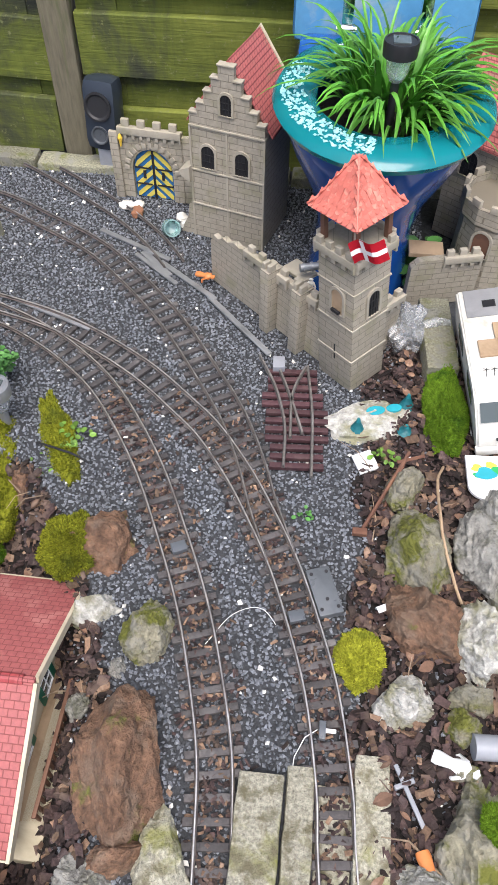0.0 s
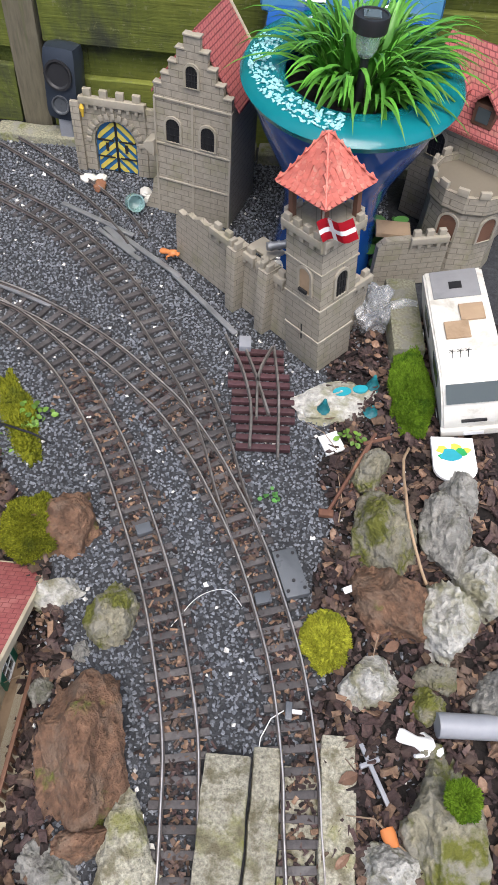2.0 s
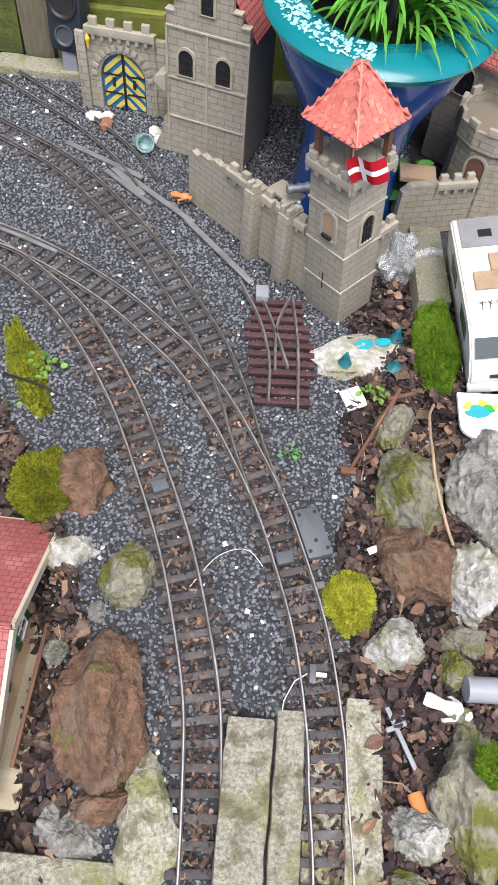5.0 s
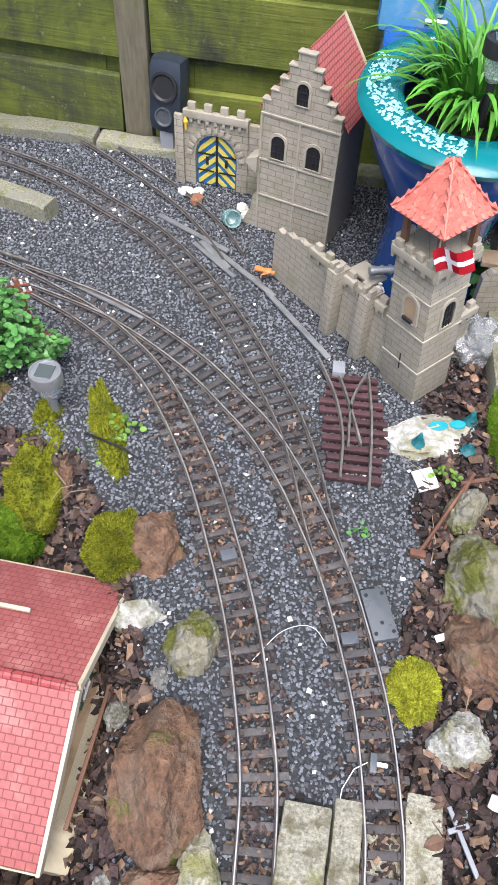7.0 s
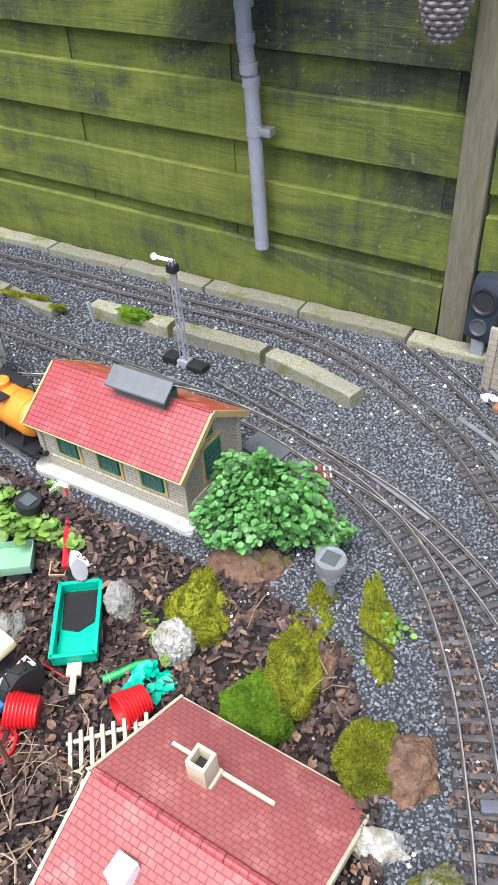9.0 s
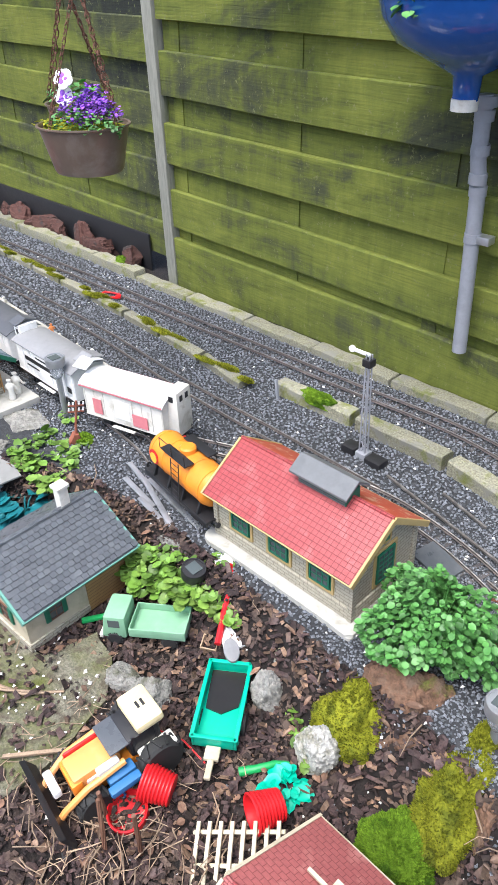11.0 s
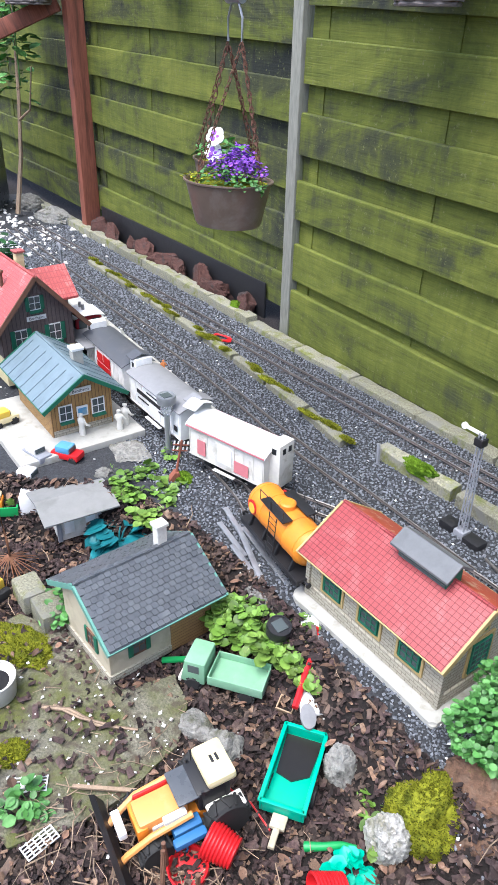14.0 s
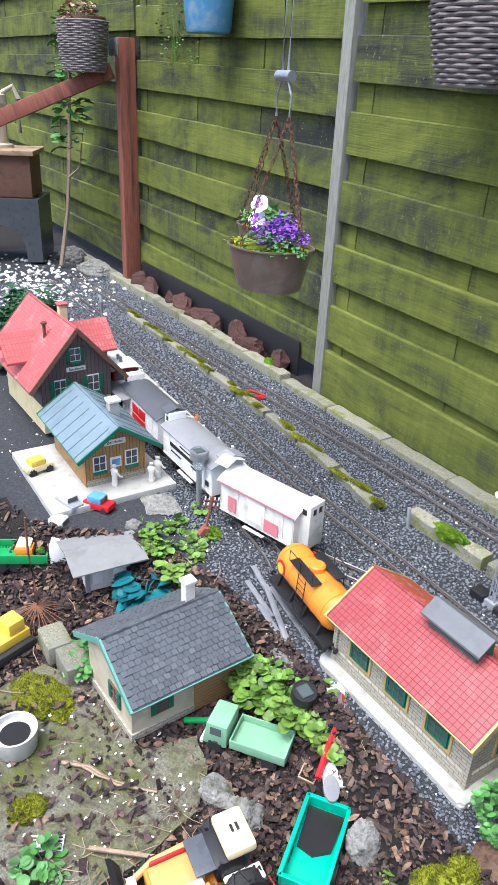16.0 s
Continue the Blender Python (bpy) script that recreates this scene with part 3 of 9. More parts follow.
M["white_dirty"] = plain("weathered_white", (0.68, 0.66, 0.6), 0.65, spots=(0.5, 0.47, 0.4), blotch=20)
M["silver"] = plain("silver_roof", (0.55, 0.56, 0.57), 0.3, metal=0.55, spots=(0.4, 0.41, 0.42))
M["grey_roof"] = plain("grey_roof_paint", (0.24, 0.24, 0.245), 0.5, spots=(0.20, 0.20, 0.205))
M["dark_roof"] = plain("charcoal_roof_paint", (0.085, 0.09, 0.1), 0.5, spots=(0.11, 0.11, 0.12))
M["pink"] = plain("pink_faded_trim", (0.60, 0.20, 0.22), 0.5)
M["brand_blue"] = plain("wagon_blue", (0.015, 0.09, 0.36), 0.4)
M["orange"] = plain("orange_tank_paint", (0.72, 0.24, 0.025), 0.4, spots=(0.58, 0.19, 0.03))
M["yellow"] = plain("yellow_plastic", (0.75, 0.5, 0.06), 0.45)
M["cream"] = plain("cream_plastic", (0.72, 0.62, 0.36), 0.45, spots=(0.6, 0.5, 0.28))
M["cream_wood"] = plain("cream_trim", (0.5, 0.44, 0.32), 0.65, spots=(0.38, 0.33, 0.23))
M["teal"] = plain("teal_trailer_plastic", (0.008, 0.40, 0.26), 0.35)
M["green_truck"] = plain("pale_green_plastic", (0.21, 0.40, 0.25), 0.5, spots=(0.27, 0.44, 0.31))
M["green_dark"] = plain("dark_green_paint", (0.015, 0.13, 0.075), 0.5)
M["green_toy"] = plain("green_toy_plastic", (0.02, 0.30, 0.08), 0.4)
M["mint"] = plain("mint_trim", (0.13, 0.31, 0.25), 0.55)
M["rubber"] = plain("black_rubber", (0.022, 0.022, 0.022), 0.75, bump=0.3)
M["chrome"] = plain("chrome", (0.7, 0.7, 0.7), 0.12, metal=1.0)
M["alu"] = plain("dull_aluminium", (0.42, 0.43, 0.45), 0.42, metal=0.75, spots=(0.32, 0.33, 0.34))
M["pvc"] = plain("grey_pvc_pipe", (0.27, 0.28, 0.305), 0.4, spots=(0.22, 0.23, 0.25))
M["stonewall"] = masonry("rubble_stone_wall", (0.40, 0.37, 0.29), (0.23, 0.20, 0.15), 0.021, 0.0085, 0.85, (0.40, 0.37, 0.29), 0.8, 0.12)
M["tile_red"] = masonry("red_roof_tiles", (0.31, 0.058, 0.06), (0.16, 0.026, 0.028), 0.0125, 0.0115, 0.5, (0.37, 0.105, 0.10), 0.6, 0.07, 0.0, True)
M["ochre_frame"] = plain("ochre_window_frame", (0.42, 0.31, 0.13), 0.6)
M["vent_grey"] = plain("grey_sheet_roof", (0.13, 0.135, 0.14), 0.5, spots=(0.105, 0.11, 0.115))
M["tile_far"] = plain("weathered_orange_roof", (0.34, 0.06, 0.03), 0.65, spots=(0.45, 0.28, 0.18), blotch=40)
M["shingle_red"] = masonry("pinkish_red_shingles", (0.31, 0.092, 0.088), (0.20, 0.05, 0.048), 0.0135, 0.0105, 0.65, (0.41, 0.16, 0.145), 0.6, 0.07, 0.5, True)
M["roof_pink"] = masonry("pink_red_station_roof", (0.46, 0.10, 0.095), (0.36, 0.08, 0.08), 0.018, 0.0125, 0.55, (0.62, 0.22, 0.2), 0.7, 0.12, 0.0, True)
M["planks_brown"] = masonry("ochre_plank_wall", (0.36, 0.21, 0.075), (0.13, 0.07, 0.03), 0.011, 0.9, 0.6, (0.28, 0.16, 0.06), 0.7, 0.0012, 0.0)
M["planks_grey"] = masonry("mauve_brown_plank_wall", (0.125, 0.095, 0.09), (0.06, 0.045, 0.042), 0.014, 0.9, 0.6, None, 0.7, 0.0014, 0.0)
M["garage"] = masonry("ochre_clapboard", (0.34, 0.20, 0.08), (0.18, 0.1, 0.04), 0.5, 0.009, 0.6, None, 0.7, 0.1)
M["slate"] = plain("slate_grey_shingle", (0.085, 0.093, 0.103), 0.3, spots=(0.115, 0.123, 0.132), vary=0.16)
M["slate_roof"] = plain("blue_grey_sheet_roof", (0.16, 0.215, 0.245), 0.45, spots=(0.13, 0.175, 0.2))
M["shed_grey"] = plain("grey_felt_roof", (0.22, 0.22, 0.21), 0.7, spots=(0.17, 0.17, 0.16))
M["paving"] = plain("pale_slab", (0.42, 0.41, 0.37), 0.8, spots=(0.30, 0.29, 0.24), blotch=16, bump=0.3)
M["flag_red"] = plain("red_flag_cloth", (0.60, 0.012, 0.03), 0.6)
M["leaf"] = plain("fresh_green_leaf", (0.07, 0.20, 0.045), 0.45, spots=(0.13, 0.28, 0.09), island=0.5, bump=0.2)
M["leaf_lime"] = plain("lime_green_leaf", (0.11, 0.21, 0.03), 0.5, spots=(0.17, 0.27, 0.05), island=0.5, bump=0.2)
M["leaf_teal"] = plain("teal_plastic_leaf", (0.012, 0.14, 0.16), 0.45, island=0.35)
M["leaf_dark"] = plain("conifer_green", (0.02, 0.09, 0.025), 0.7, island=0.5)
M["grass"] = plain("long_grass_blades", (0.075, 0.24, 0.025), 0.42, spots=(0.12, 0.32, 0.05), island=0.45, bump=0.1)
M["purple"] = plain("violet_petals", (0.25, 0.08, 0.52), 0.6, island=0.3)
M["zinc_brown"] = plain("brown_zinc_tub", (0.19, 0.14, 0.11), 0.35, metal=0.3, spots=(0.24, 0.2, 0.17))
M["rust"] = plain("rusty_chain", (0.12, 0.055, 0.035), 0.8, spots=(0.2, 0.1, 0.06), bump=0.3)
M["terracotta"] = plain("brown_clay", (0.24, 0.11, 0.06), 0.85, spots=(0.14, 0.10, 0.04), bump=0.4)
M["wicker"] = plain("grey_wicker", (0.21, 0.18, 0.165), 0.75, spots=(0.12, 0.1, 0.09), bump=0.3, vary=0.2)
M["skin"] = plain("orange_plastic", (0.62, 0.22, 0.07), 0.5)
M["ceramic"] = plain("worn_white_ceramic", (0.58, 0.57, 0.52), 0.35, spots=(0.38, 0.4, 0.36))
M["water"] = plain("murky_water", (0.02, 0.018, 0.015), 0.05, bump=0.0)
M["pond_blue"] = plain("painted_turquoise", (0.03, 0.30, 0.36), 0.2)
M["pebble_aqua"] = plain("aqua_pebbles", (0.35, 0.66, 0.68), 0.3, island=0.25)


def glassy(name, col, rough=0.05, trans=0.8):
    m = bpy.data.materials.new(name)
    m.use_nodes = True
    b = m.node_tree.nodes["Principled BSDF"]
    b.inputs["Base Color"].default_value = (*col, 1)
    b.inputs["Roughness"].default_value = rough
    b.inputs["Transmission Weight"].default_value = trans
    b.inputs["IOR"].default_value = 1.45
    nt = m.node_tree
    n = noise_node(nt, None, 9.0)
    mr = nt.nodes.new("ShaderNodeMapRange")
    mr.inputs[3].default_value, mr.inputs[4].default_value = rough, rough + 0.12
    nt.links.new(n.outputs[0], mr.inputs[0])
    nt.links.new(mr.outputs[0], b.inputs["Roughness"])
    return m


M["resin"] = glassy("turquoise_resin", (0.012, 0.30, 0.34), 0.08, 0.45)
M["resin_pale"] = glassy("pale_aqua_glass", (0.55, 0.78, 0.76), 0.1, 0.7)
M["clear"] = glassy("crumpled_clear_film", (0.85, 0.87, 0.88), 0.2, 0.75)
M["pane"] = glassy("dusky_window", (0.10, 0.12, 0.12), 0.08, 0.2)


# ---------------------------------------------------------------- rocks, moss and plants
def rock(name, x, y, z, rx, ry, rz, mat, label, seed=0, turn=0.0, cut=0.35, category="rock", detail=3):
    """A boulder: a ball broken by flat cuts and two scales of noise."""
    bm = bmesh.new()
    bmesh.ops.create_icosphere(bm, subdivisions=detail + 2, radius=1.0)
    r = random.Random(seed * 7 + 1)
    cuts = [(Vector((r.uniform(-1, 1), r.uniform(-1, 1), r.uniform(-0.4, 1))).normalized(), r.uniform(0.62, 0.9)) for _ in range(9)]
    for v in bm.verts:
        p = v.co.copy()
        for n, d in cuts:
            over = p.dot(n) - d
            if over > 0:
                p -= n * over * (0.6 + cut)
        p *= 1 + 0.18 * noise.noise(p * 1.8 + Vector((seed, 0, 0))) - 0.13 * abs(noise.noise(p * 4.5 + Vector((0, seed, 0)))) + 0.07 * noise.noise(p * 9 + Vector((0, seed, 0))) + 0.045 * noise.noise(p * 19)
        v.co = Vector((p.x * rx, p.y * ry, max(p.z, -0.45) * rz))
    o = part(name, bm, mat, smooth=0.75)
    o.matrix_basis = pose(x, y, z, 0, 0, turn)
    return tagged(o, label, category, kind="")


def moss_cushion(name, x, y, z, rx, ry, rz, mat, label, seed=0, turn=0.0, n=2200, blade=0.0048):
    """A cushion of moss: a lumpy pad with many short upright tufts."""
    t = thing(name, pose(x, y, z, 0, 0, turn), label, "moss")
    r = np.random.default_rng(seed + 11)
    bm = bmesh.new()
    bmesh.ops.create_icosphere(bm, subdivisions=4, radius=1.0)

    def shape(p):
        k = 1 + 0.22 * noise.noise(Vector(p) * 2.2 + Vector((seed, 3, 0))) + 0.10 * noise.noise(Vector(p) * 7 + Vector((seed, 0, 5)))
        return Vector((p[0] * rx * k, p[1] * ry * k, max(p[2], -0.3) * rz * k))
    for v in bm.verts:
        v.co = shape(v.co)
    part("pad", bm, mat, t)
    V, F = [], []
    for k in range(int(n * 2.2)):
        a, c = r.uniform(0, 6.283), r.uniform(-0.1, 1)
        s = math.sqrt(max(0, 1 - c * c))
        d = Vector((s * math.cos(a), s * math.sin(a), c))
        p = shape(d)
        q = p + (d + Vector((0, 0, 0.6)) + Vector(r.uniform(-0.5, 0.5, 3))).normalized() * blade * r.uniform(0.5, 1.3)
        u = Vector((math.cos(a + 1.57), math.sin(a + 1.57), 0)) * blade * 0.28
        w = d.cross(u)
        b = len(V)
        V += [p + u, p - u, p + w, q]
        F += [(b, b + 1, b + 3), (b + 1, b + 2, b + 3), (b + 2, b, b + 3)]
    me = bpy.data.meshes.new("moss_fuzz")
    me.from_pydata([tuple(v) for v in V], [], F)
    me.materials.append(M[mat])
    o = new("moss_fuzz", me)
    o.parent = t
    tagged(o, kind="stuff")
    return t


def leaf_shape(p, d, up, ln, w, lobes=False):
    """A folded, curving leaf as a few quads."""
    d = d.normalized()
    s = d.cross(up).normalized()
    nrm = s.cross(d).normalized()
    rows = ((0.0, 0.12), (0.25, 0.8), (0.5, 1.0), (0.78, 0.7), (1.0, 0.06))
    V = []
    for t, k in rows:
        c = p + d * ln * t - nrm * ln * 0.25 * t * t
        kk = k * (1.15 if lobes and t in (0.25, 0.78) else 1)
        V += [c + s * w * kk + nrm * w * 0.25, c, c - s * w * kk + nrm * w * 0.25]
    F = []
    for j in range(len(rows) - 1):
        a = j * 3
        F += [(a, a + 1, a + 4, a + 3), (a + 1, a + 2, a + 5, a + 4)]
    return V, F


def leafy(name, m, label, category, mat, rx, ry, rz, n, ln, seed=0, stems=12, low=0.05, spread=1.0, wide=0.42):
    """A bushy plant: stems with a crown of many separate leaves."""
    t = thing(name, m, label, category)
    r = np.random.default_rng(seed + 5)
    bm = bmesh.new()
    for k in range(stems):
        a = r.uniform(0, 6.28)
        e = Vector((rx * 0.7 * math.cos(a) * r.uniform(0.2, 1), ry * 0.7 * math.sin(a) * r.uniform(0.2, 1), rz * r.uniform(0.5, 0.95)))
        tube(bm, [(e.x * 0.1, e.y * 0.1, -0.01), e * 0.5 + Vector((0, 0, rz * 0.1)), e], ln * 0.06, 5, 0.6)
    part("stems", bm, mat, t)
    V, F = [], []
    for k in range(n):
        a, c = r.uniform(0, 6.283), r.uniform(0, 1)
        rad = math.sqrt(r.uniform(0.05, 1)) * (1 + 0.25 * math.sin(3 * a + seed))
        p = Vector((rx * rad * math.cos(a), ry * rad * math.sin(a), rz * (low + (1 - low) * c * (1.05 - 0.6 * rad * rad))))
        p += Vector((0, 0, rz * 0.45 * noise.noise((p.x * 22, p.y * 22, seed)))) + Vector((rx * math.cos(a), ry * math.sin(a), 0)) * 0.3 * noise.noise((p.x * 16, p.y * 16, p.z * 25 + seed))
        d = Vector((math.cos(a) * spread + r.uniform(-0.8, 0.8), math.sin(a) * spread + r.uniform(-0.8, 0.8), r.uniform(-0.35, 0.5)))
        s = ln * r.uniform(0.55, 1.25)
        v, f = leaf_shape(p, d, Vector((r.uniform(-0.4, 0.4), r.uniform(-0.4, 0.4), 1)), s, s * wide, True)
        b = len(V)
        V += v
        F += [tuple(i + b for i in q) for q in f]
    me = bpy.data.meshes.new("leaves")
    me.from_pydata([tuple(v) for v in V], [], F)
    me.materials.append(M[mat])
    me.shade_smooth()
    o = new("leaves", me)
    o.parent = t
    tagged(o, kind="stuff")
    return t


for k, a in enumerate((
    (-0.094, 0.450, -0.015, 0.074, 0.100, 0.072, "rock_brown", "large rust-brown boulder with moss patches beside the track", 1, 10),
    (-0.068, 0.348, -0.01, 0.040, 0.024, 0.038, "rock_brown", "small rust-brown stone leaning on larger boulders", 2, 25),
    (-0.102, 0.312, -0.03, 0.050, 0.034, 0.045, "rock_grey", "smooth grey-green field stone by the concrete block", 3, -15),
    (-0.176, 0.668, -0.04, 0.052, 0.034, 0.055, "rock_white", "pale grey quartz stone at the roof corner", 4, 8),
    (-0.094, 0.640, -0.01, 0.038, 0.050, 0.048, "rock_moss", "round grey-brown stone beside the sleepers", 5, 0),
    (-0.172, 0.535, -0.05, 0.022, 0.026, 0.035, "rock_grey", "small rough grey stone in the mulch", 6, 0),
    (-0.128, 0.585, -0.03, 0.02, 0.02, 0.03, "rock_grey", "small dark stone between bigger stones", 66, 0),
    (-0.196, 0.780, -0.045, 0.086, 0.080, 0.098, "rock_brown", "big brown boulder half covered in green moss", 7, 0),
    (-0.014, 0.330, -0.012, 0.042, 0.075, 0.03, "concrete", "rough white-grey lump of old concrete", 8, 5),
    (0.300, 0.808, 0.0, 0.060, 0.084, 0.058, "rock_moss", "large mossy olive-grey rockery stone", 9, 10),
    (0.310, 0.694, 0.005, 0.054, 0.070, 0.06, "rock_brown", "dark red-brown mossy rockery stone", 10, 20),
    (0.400, 0.815, 0.0, 0.042, 0.078, 0.065, "rock_grey", "long grey rockery stone standing on edge", 11, 5),
    (0.430, 0.895, 0.0, 0.035, 0.05, 0.05, "rock_grey", "grey speckled rockery stone", 12, 0),
    (0.394, 0.668, 0.0, 0.050, 0.066, 0.07, "rock_white", "pale lichen-covered rockery stone", 13, 10),
    (0.455, 0.745, 0.0, 0.05, 0.06, 0.06, "rock_white", "pale rough boulder at the rockery edge", 67, 10),
    (0.375, 0.586, 0.0, 0.036, 0.024, 0.035, "rock_moss", "small dark mossy stone in the rockery", 14, 0),
    (0.280, 0.572, -0.005, 0.046, 0.038, 0.052, "rock_white", "white angular stone beside the track", 15, 20),
    (0.356, 0.548, 0.0, 0.030, 0.025, 0.035, "rock_moss", "brown angular stone among dry leaves", 16, 30),
    (0.372, 0.400, 0.0, 0.060, 0.098, 0.06, "rock_moss", "large pale boulder with a dark moss hollow", 17, -5),
    (0.284, 0.936, -0.005, 0.037, 0.052, 0.045, "rock_moss", "round mossy stone behind the leaning iron frame", 18, 0),
    (0.300, 0.352, -0.005, 0.036, 0.035, 0.045, "rock_white", "white marbled pebble stone in the gravel", 19, 40),
    (0.290, 0.300, -0.005, 0.03, 0.018, 0.025, "rock_moss", "small ochre stone in the leaf litter", 20, 0),
    (0.352, 0.494, 0.0, 0.024, 0.016, 0.025, "rock_moss", "flat mossy stone under a toy figure", 21, 0),
    (0.452, 0.560, 0.0, 0.05, 0.05, 0.05, "rock_grey", "grey rockery stone beside the pipe", 22, 0),
    (-0.900, 0.998, -0.095, 0.045, 0.034, 0.045, "rock_white", "flat grey slate stone in the mulch", 23, 20),
    (-0.826, 0.922, -0.10, 0.040, 0.030, 0.05, "rock_white", "grey angular stone in the mulch", 24, 10),
    (-0.812, 0.858, -0.11, 0.036, 0.034, 0.055, "rock_grey", "round conglomerate stone beside the teal trailer", 25, 0),
    (-0.664, 0.836, -0.105, 0.042, 0.042, 0.06, "rock_white", "pale blue-grey stone under the leafy plant", 26, 30),
    (-0.752, 0.972, -0.10, 0.018, 0.02, 0.035, "rock_grey", "small grey stone by the shed base", 27, 0),
    (-0.806, 1.000, -0.10, 0.016, 0.012, 0.02, "terracotta", "orange broken brick piece in the mulch", 28, 0),
    (-0.985, 0.70, -0.13, 0.045, 0.05, 0.03, "rock_grey", "flat brown-grey stone in the mulch", 29, 0),
    (-1.055, 0.685, -0.13, 0.05, 0.03, 0.025, "rock_grey", "flat reddish-grey stone beside the tractor", 30, 20),
    (-0.945, 0.955, -0.105, 0.028, 0.02, 0.03, "rock_white", "smooth pale stone by the white toy parts", 31, 0),
    (-1.93, 0.965, -0.02, 0.088, 0.058, 0.02, "rock_grey", "flat grey slate slab beside the station platform", 32, 12),
    (-1.86, 0.85, -0.03, 0.032, 0.035, 0.025, "rock_grey", "small flat grey slate", 33, 0),
    (-1.20, 0.965, -0.06, 0.09, 0.05, 0.04, "rock_grey", "flat pale slate under the metal strips", 34, 10),
    (-0.575, 0.975, -0.07, 0.11, 0.08, 0.105, "rock_brown", "reddish-brown rock under the leafy plant", 35, 0),
    (-0.365, 0.89, -0.05, 0.028, 0.05, 0.045, "rock_brown", "dark red stone between moss cushions", 36, 15),
    (-0.327, 0.845, -0.06, 0.008, 0.02, 0.016, "rock_white", "white pebble beside the mossy boulder", 37, 10),
)):
    rock("rock", a[0], a[1], a[2], a[3], a[4], a[5], a[6], a[7], a[8], a[9])
for k in range(9):
    x = -2.70 - k * 0.185 - 0.05 * ((k * 3) % 2)
    rock("lava_rock", x, 1.915, 0.025, 0.075 + 0.02 * ((k * 5) % 3), 0.045, 0.055 + 0.018 * ((k * 7) % 3), "rock_lava",
         "dark red lava rock along the fence foot", 40 + k, (k * 37) % 50 - 25, 0.8)
rock("rock", -4.75, 1.83, 0.0, 0.22, 0.09, 0.07, "rock_grey", "long grey natural stone at the fence foot", 60, 5)
rock("rock", -5.1, 1.80, 0.0, 0.12, 0.1, 0.09, "rock_grey", "rough grey stone at the fence foot", 61, 35)

for a in (
    ("moss_cushion", -0.425, 0.915, -0.08, 0.062, 0.125, 0.07, "moss", "yellow-green moss cushion over a stone", 1, 8, 5200),
    ("moss_cushion", -0.455, 0.790, -0.115, 0.062, 0.055, 0.07, "moss_bright", "green moss cushion behind the red roof", 2, 0, 4200),
    ("moss_cushion", -0.645, 0.915, -0.11, 0.07, 0.07, 0.10, "moss", "moss hanging over brown rock", 3, -15, 4200),
    ("moss_cushion", -0.325, 0.985, -0.025, 0.03, 0.115, 0.022, "moss", "flat moss strip beside the curved track", 4, 28, 2600),
    ("moss_cushion", -0.44, 1.0, -0.05, 0.03, 0.045, 0.05, "moss", "small moss cushion beside the solar lamp", 5, 0, 1500),
    ("moss_cushion", -0.243, 0.766, -0.012, 0.046, 0.054, 0.05, "moss", "moss coat on the big brown boulder", 6, 0, 3200),
    ("moss_cushion", 0.220, 0.632, -0.012, 0.034, 0.043, 0.022, "moss_yellow", "bright sulphur-yellow moss tuft in the gravel", 7, 0, 2200),
    ("moss_cushion", 0.362, 1.110, 0.005, 0.038, 0.098, 0.042, "moss_bright", "bright green oblong moss cushion beside the toy motorhome", 8, 0, 5200),
    ("moss_cushion", -1.46, 0.46, -0.13, 0.085, 0.05, 0.009, "moss", "yellow-green ground moss on the slab", 9, 20, 1800),
    ("moss_cushion", -1.20, 0.35, -0.13, 0.03, 0.035, 0.008, "moss", "patch of ground moss", 10, 0, 800),
    ("moss_cushion", -1.345, 1.597, 0.012, 0.07, 0.026, 0.022, "moss_bright", "moss growing on the low stone edging", 12, 0, 1500),
    ("moss_cushion", -1.71, 1.03, -0.015, 0.03, 0.025, 0.012, "moss_bright", "small moss patch in the gravel", 13, 0, 500),
    ("moss_cushion", -2.72, 1.885, 0.0, 0.05, 0.035, 0.04, "moss_bright", "small moss clump by the edging stones", 14, 0, 900),
):
    moss_cushion(*a)
moss_cushion("moss_cushion", 0.38, 0.425, 0.055, 0.02, 0.022, 0.012, "moss_bright", "dark moss filling a hollow of the boulder", 15, 0, 700)

leafy("leafy_plant", pose(-0.60, 1.075, 0.0), "bushy fresh green herb plant on a brown rock", "plant", "leaf", 0.12, 0.085, 0.17, 3300, 0.0125, 1, 60, 0.2, 0.9, 0.44)
leafy("ground_ivy", pose(-1.13, 0.95, -0.10), "lime green round-leaved ground cover beside the shed", "plant", "leaf_lime", 0.15, 0.10, 0.075, 1500, 0.02, 2, 14, 0.35, 0.7, 0.58)
leafy("strawberry_plant", pose(-1.73, 0.92, -0.06), "low green leafy plants by the shelter", "plant", "leaf_lime", 0.13, 0.10, 0.06, 620, 0.021, 3, 12, 0.4, 0.7, 0.55)
leafy("hosta_plant", pose(-1.66, 0.80, -0.11), "teal plastic leaves under green plants", "plant", "leaf_teal", 0.07, 0.055, 0.045, 70, 0.055, 4, 6, 0.3)
leafy("weed", pose(-1.50, 0.575, -0.13), "small green weed beside the stone blocks", "plant", "leaf", 0.055, 0.035, 0.05, 130, 0.02, 5, 8, 0.3)
leafy("weed", pose(-1.08, 0.345, -0.135), "small green weed on bare soil", "plant", "leaf", 0.035, 0.035, 0.035, 60, 0.02, 6, 6, 0.3)
leafy("weed", pose(-0.295, 0.985, -0.015), "small round-leaved weed in the moss", "plant", "leaf_lime", 0.028, 0.022, 0.018, 34, 0.0105, 7, 5, 0.5)
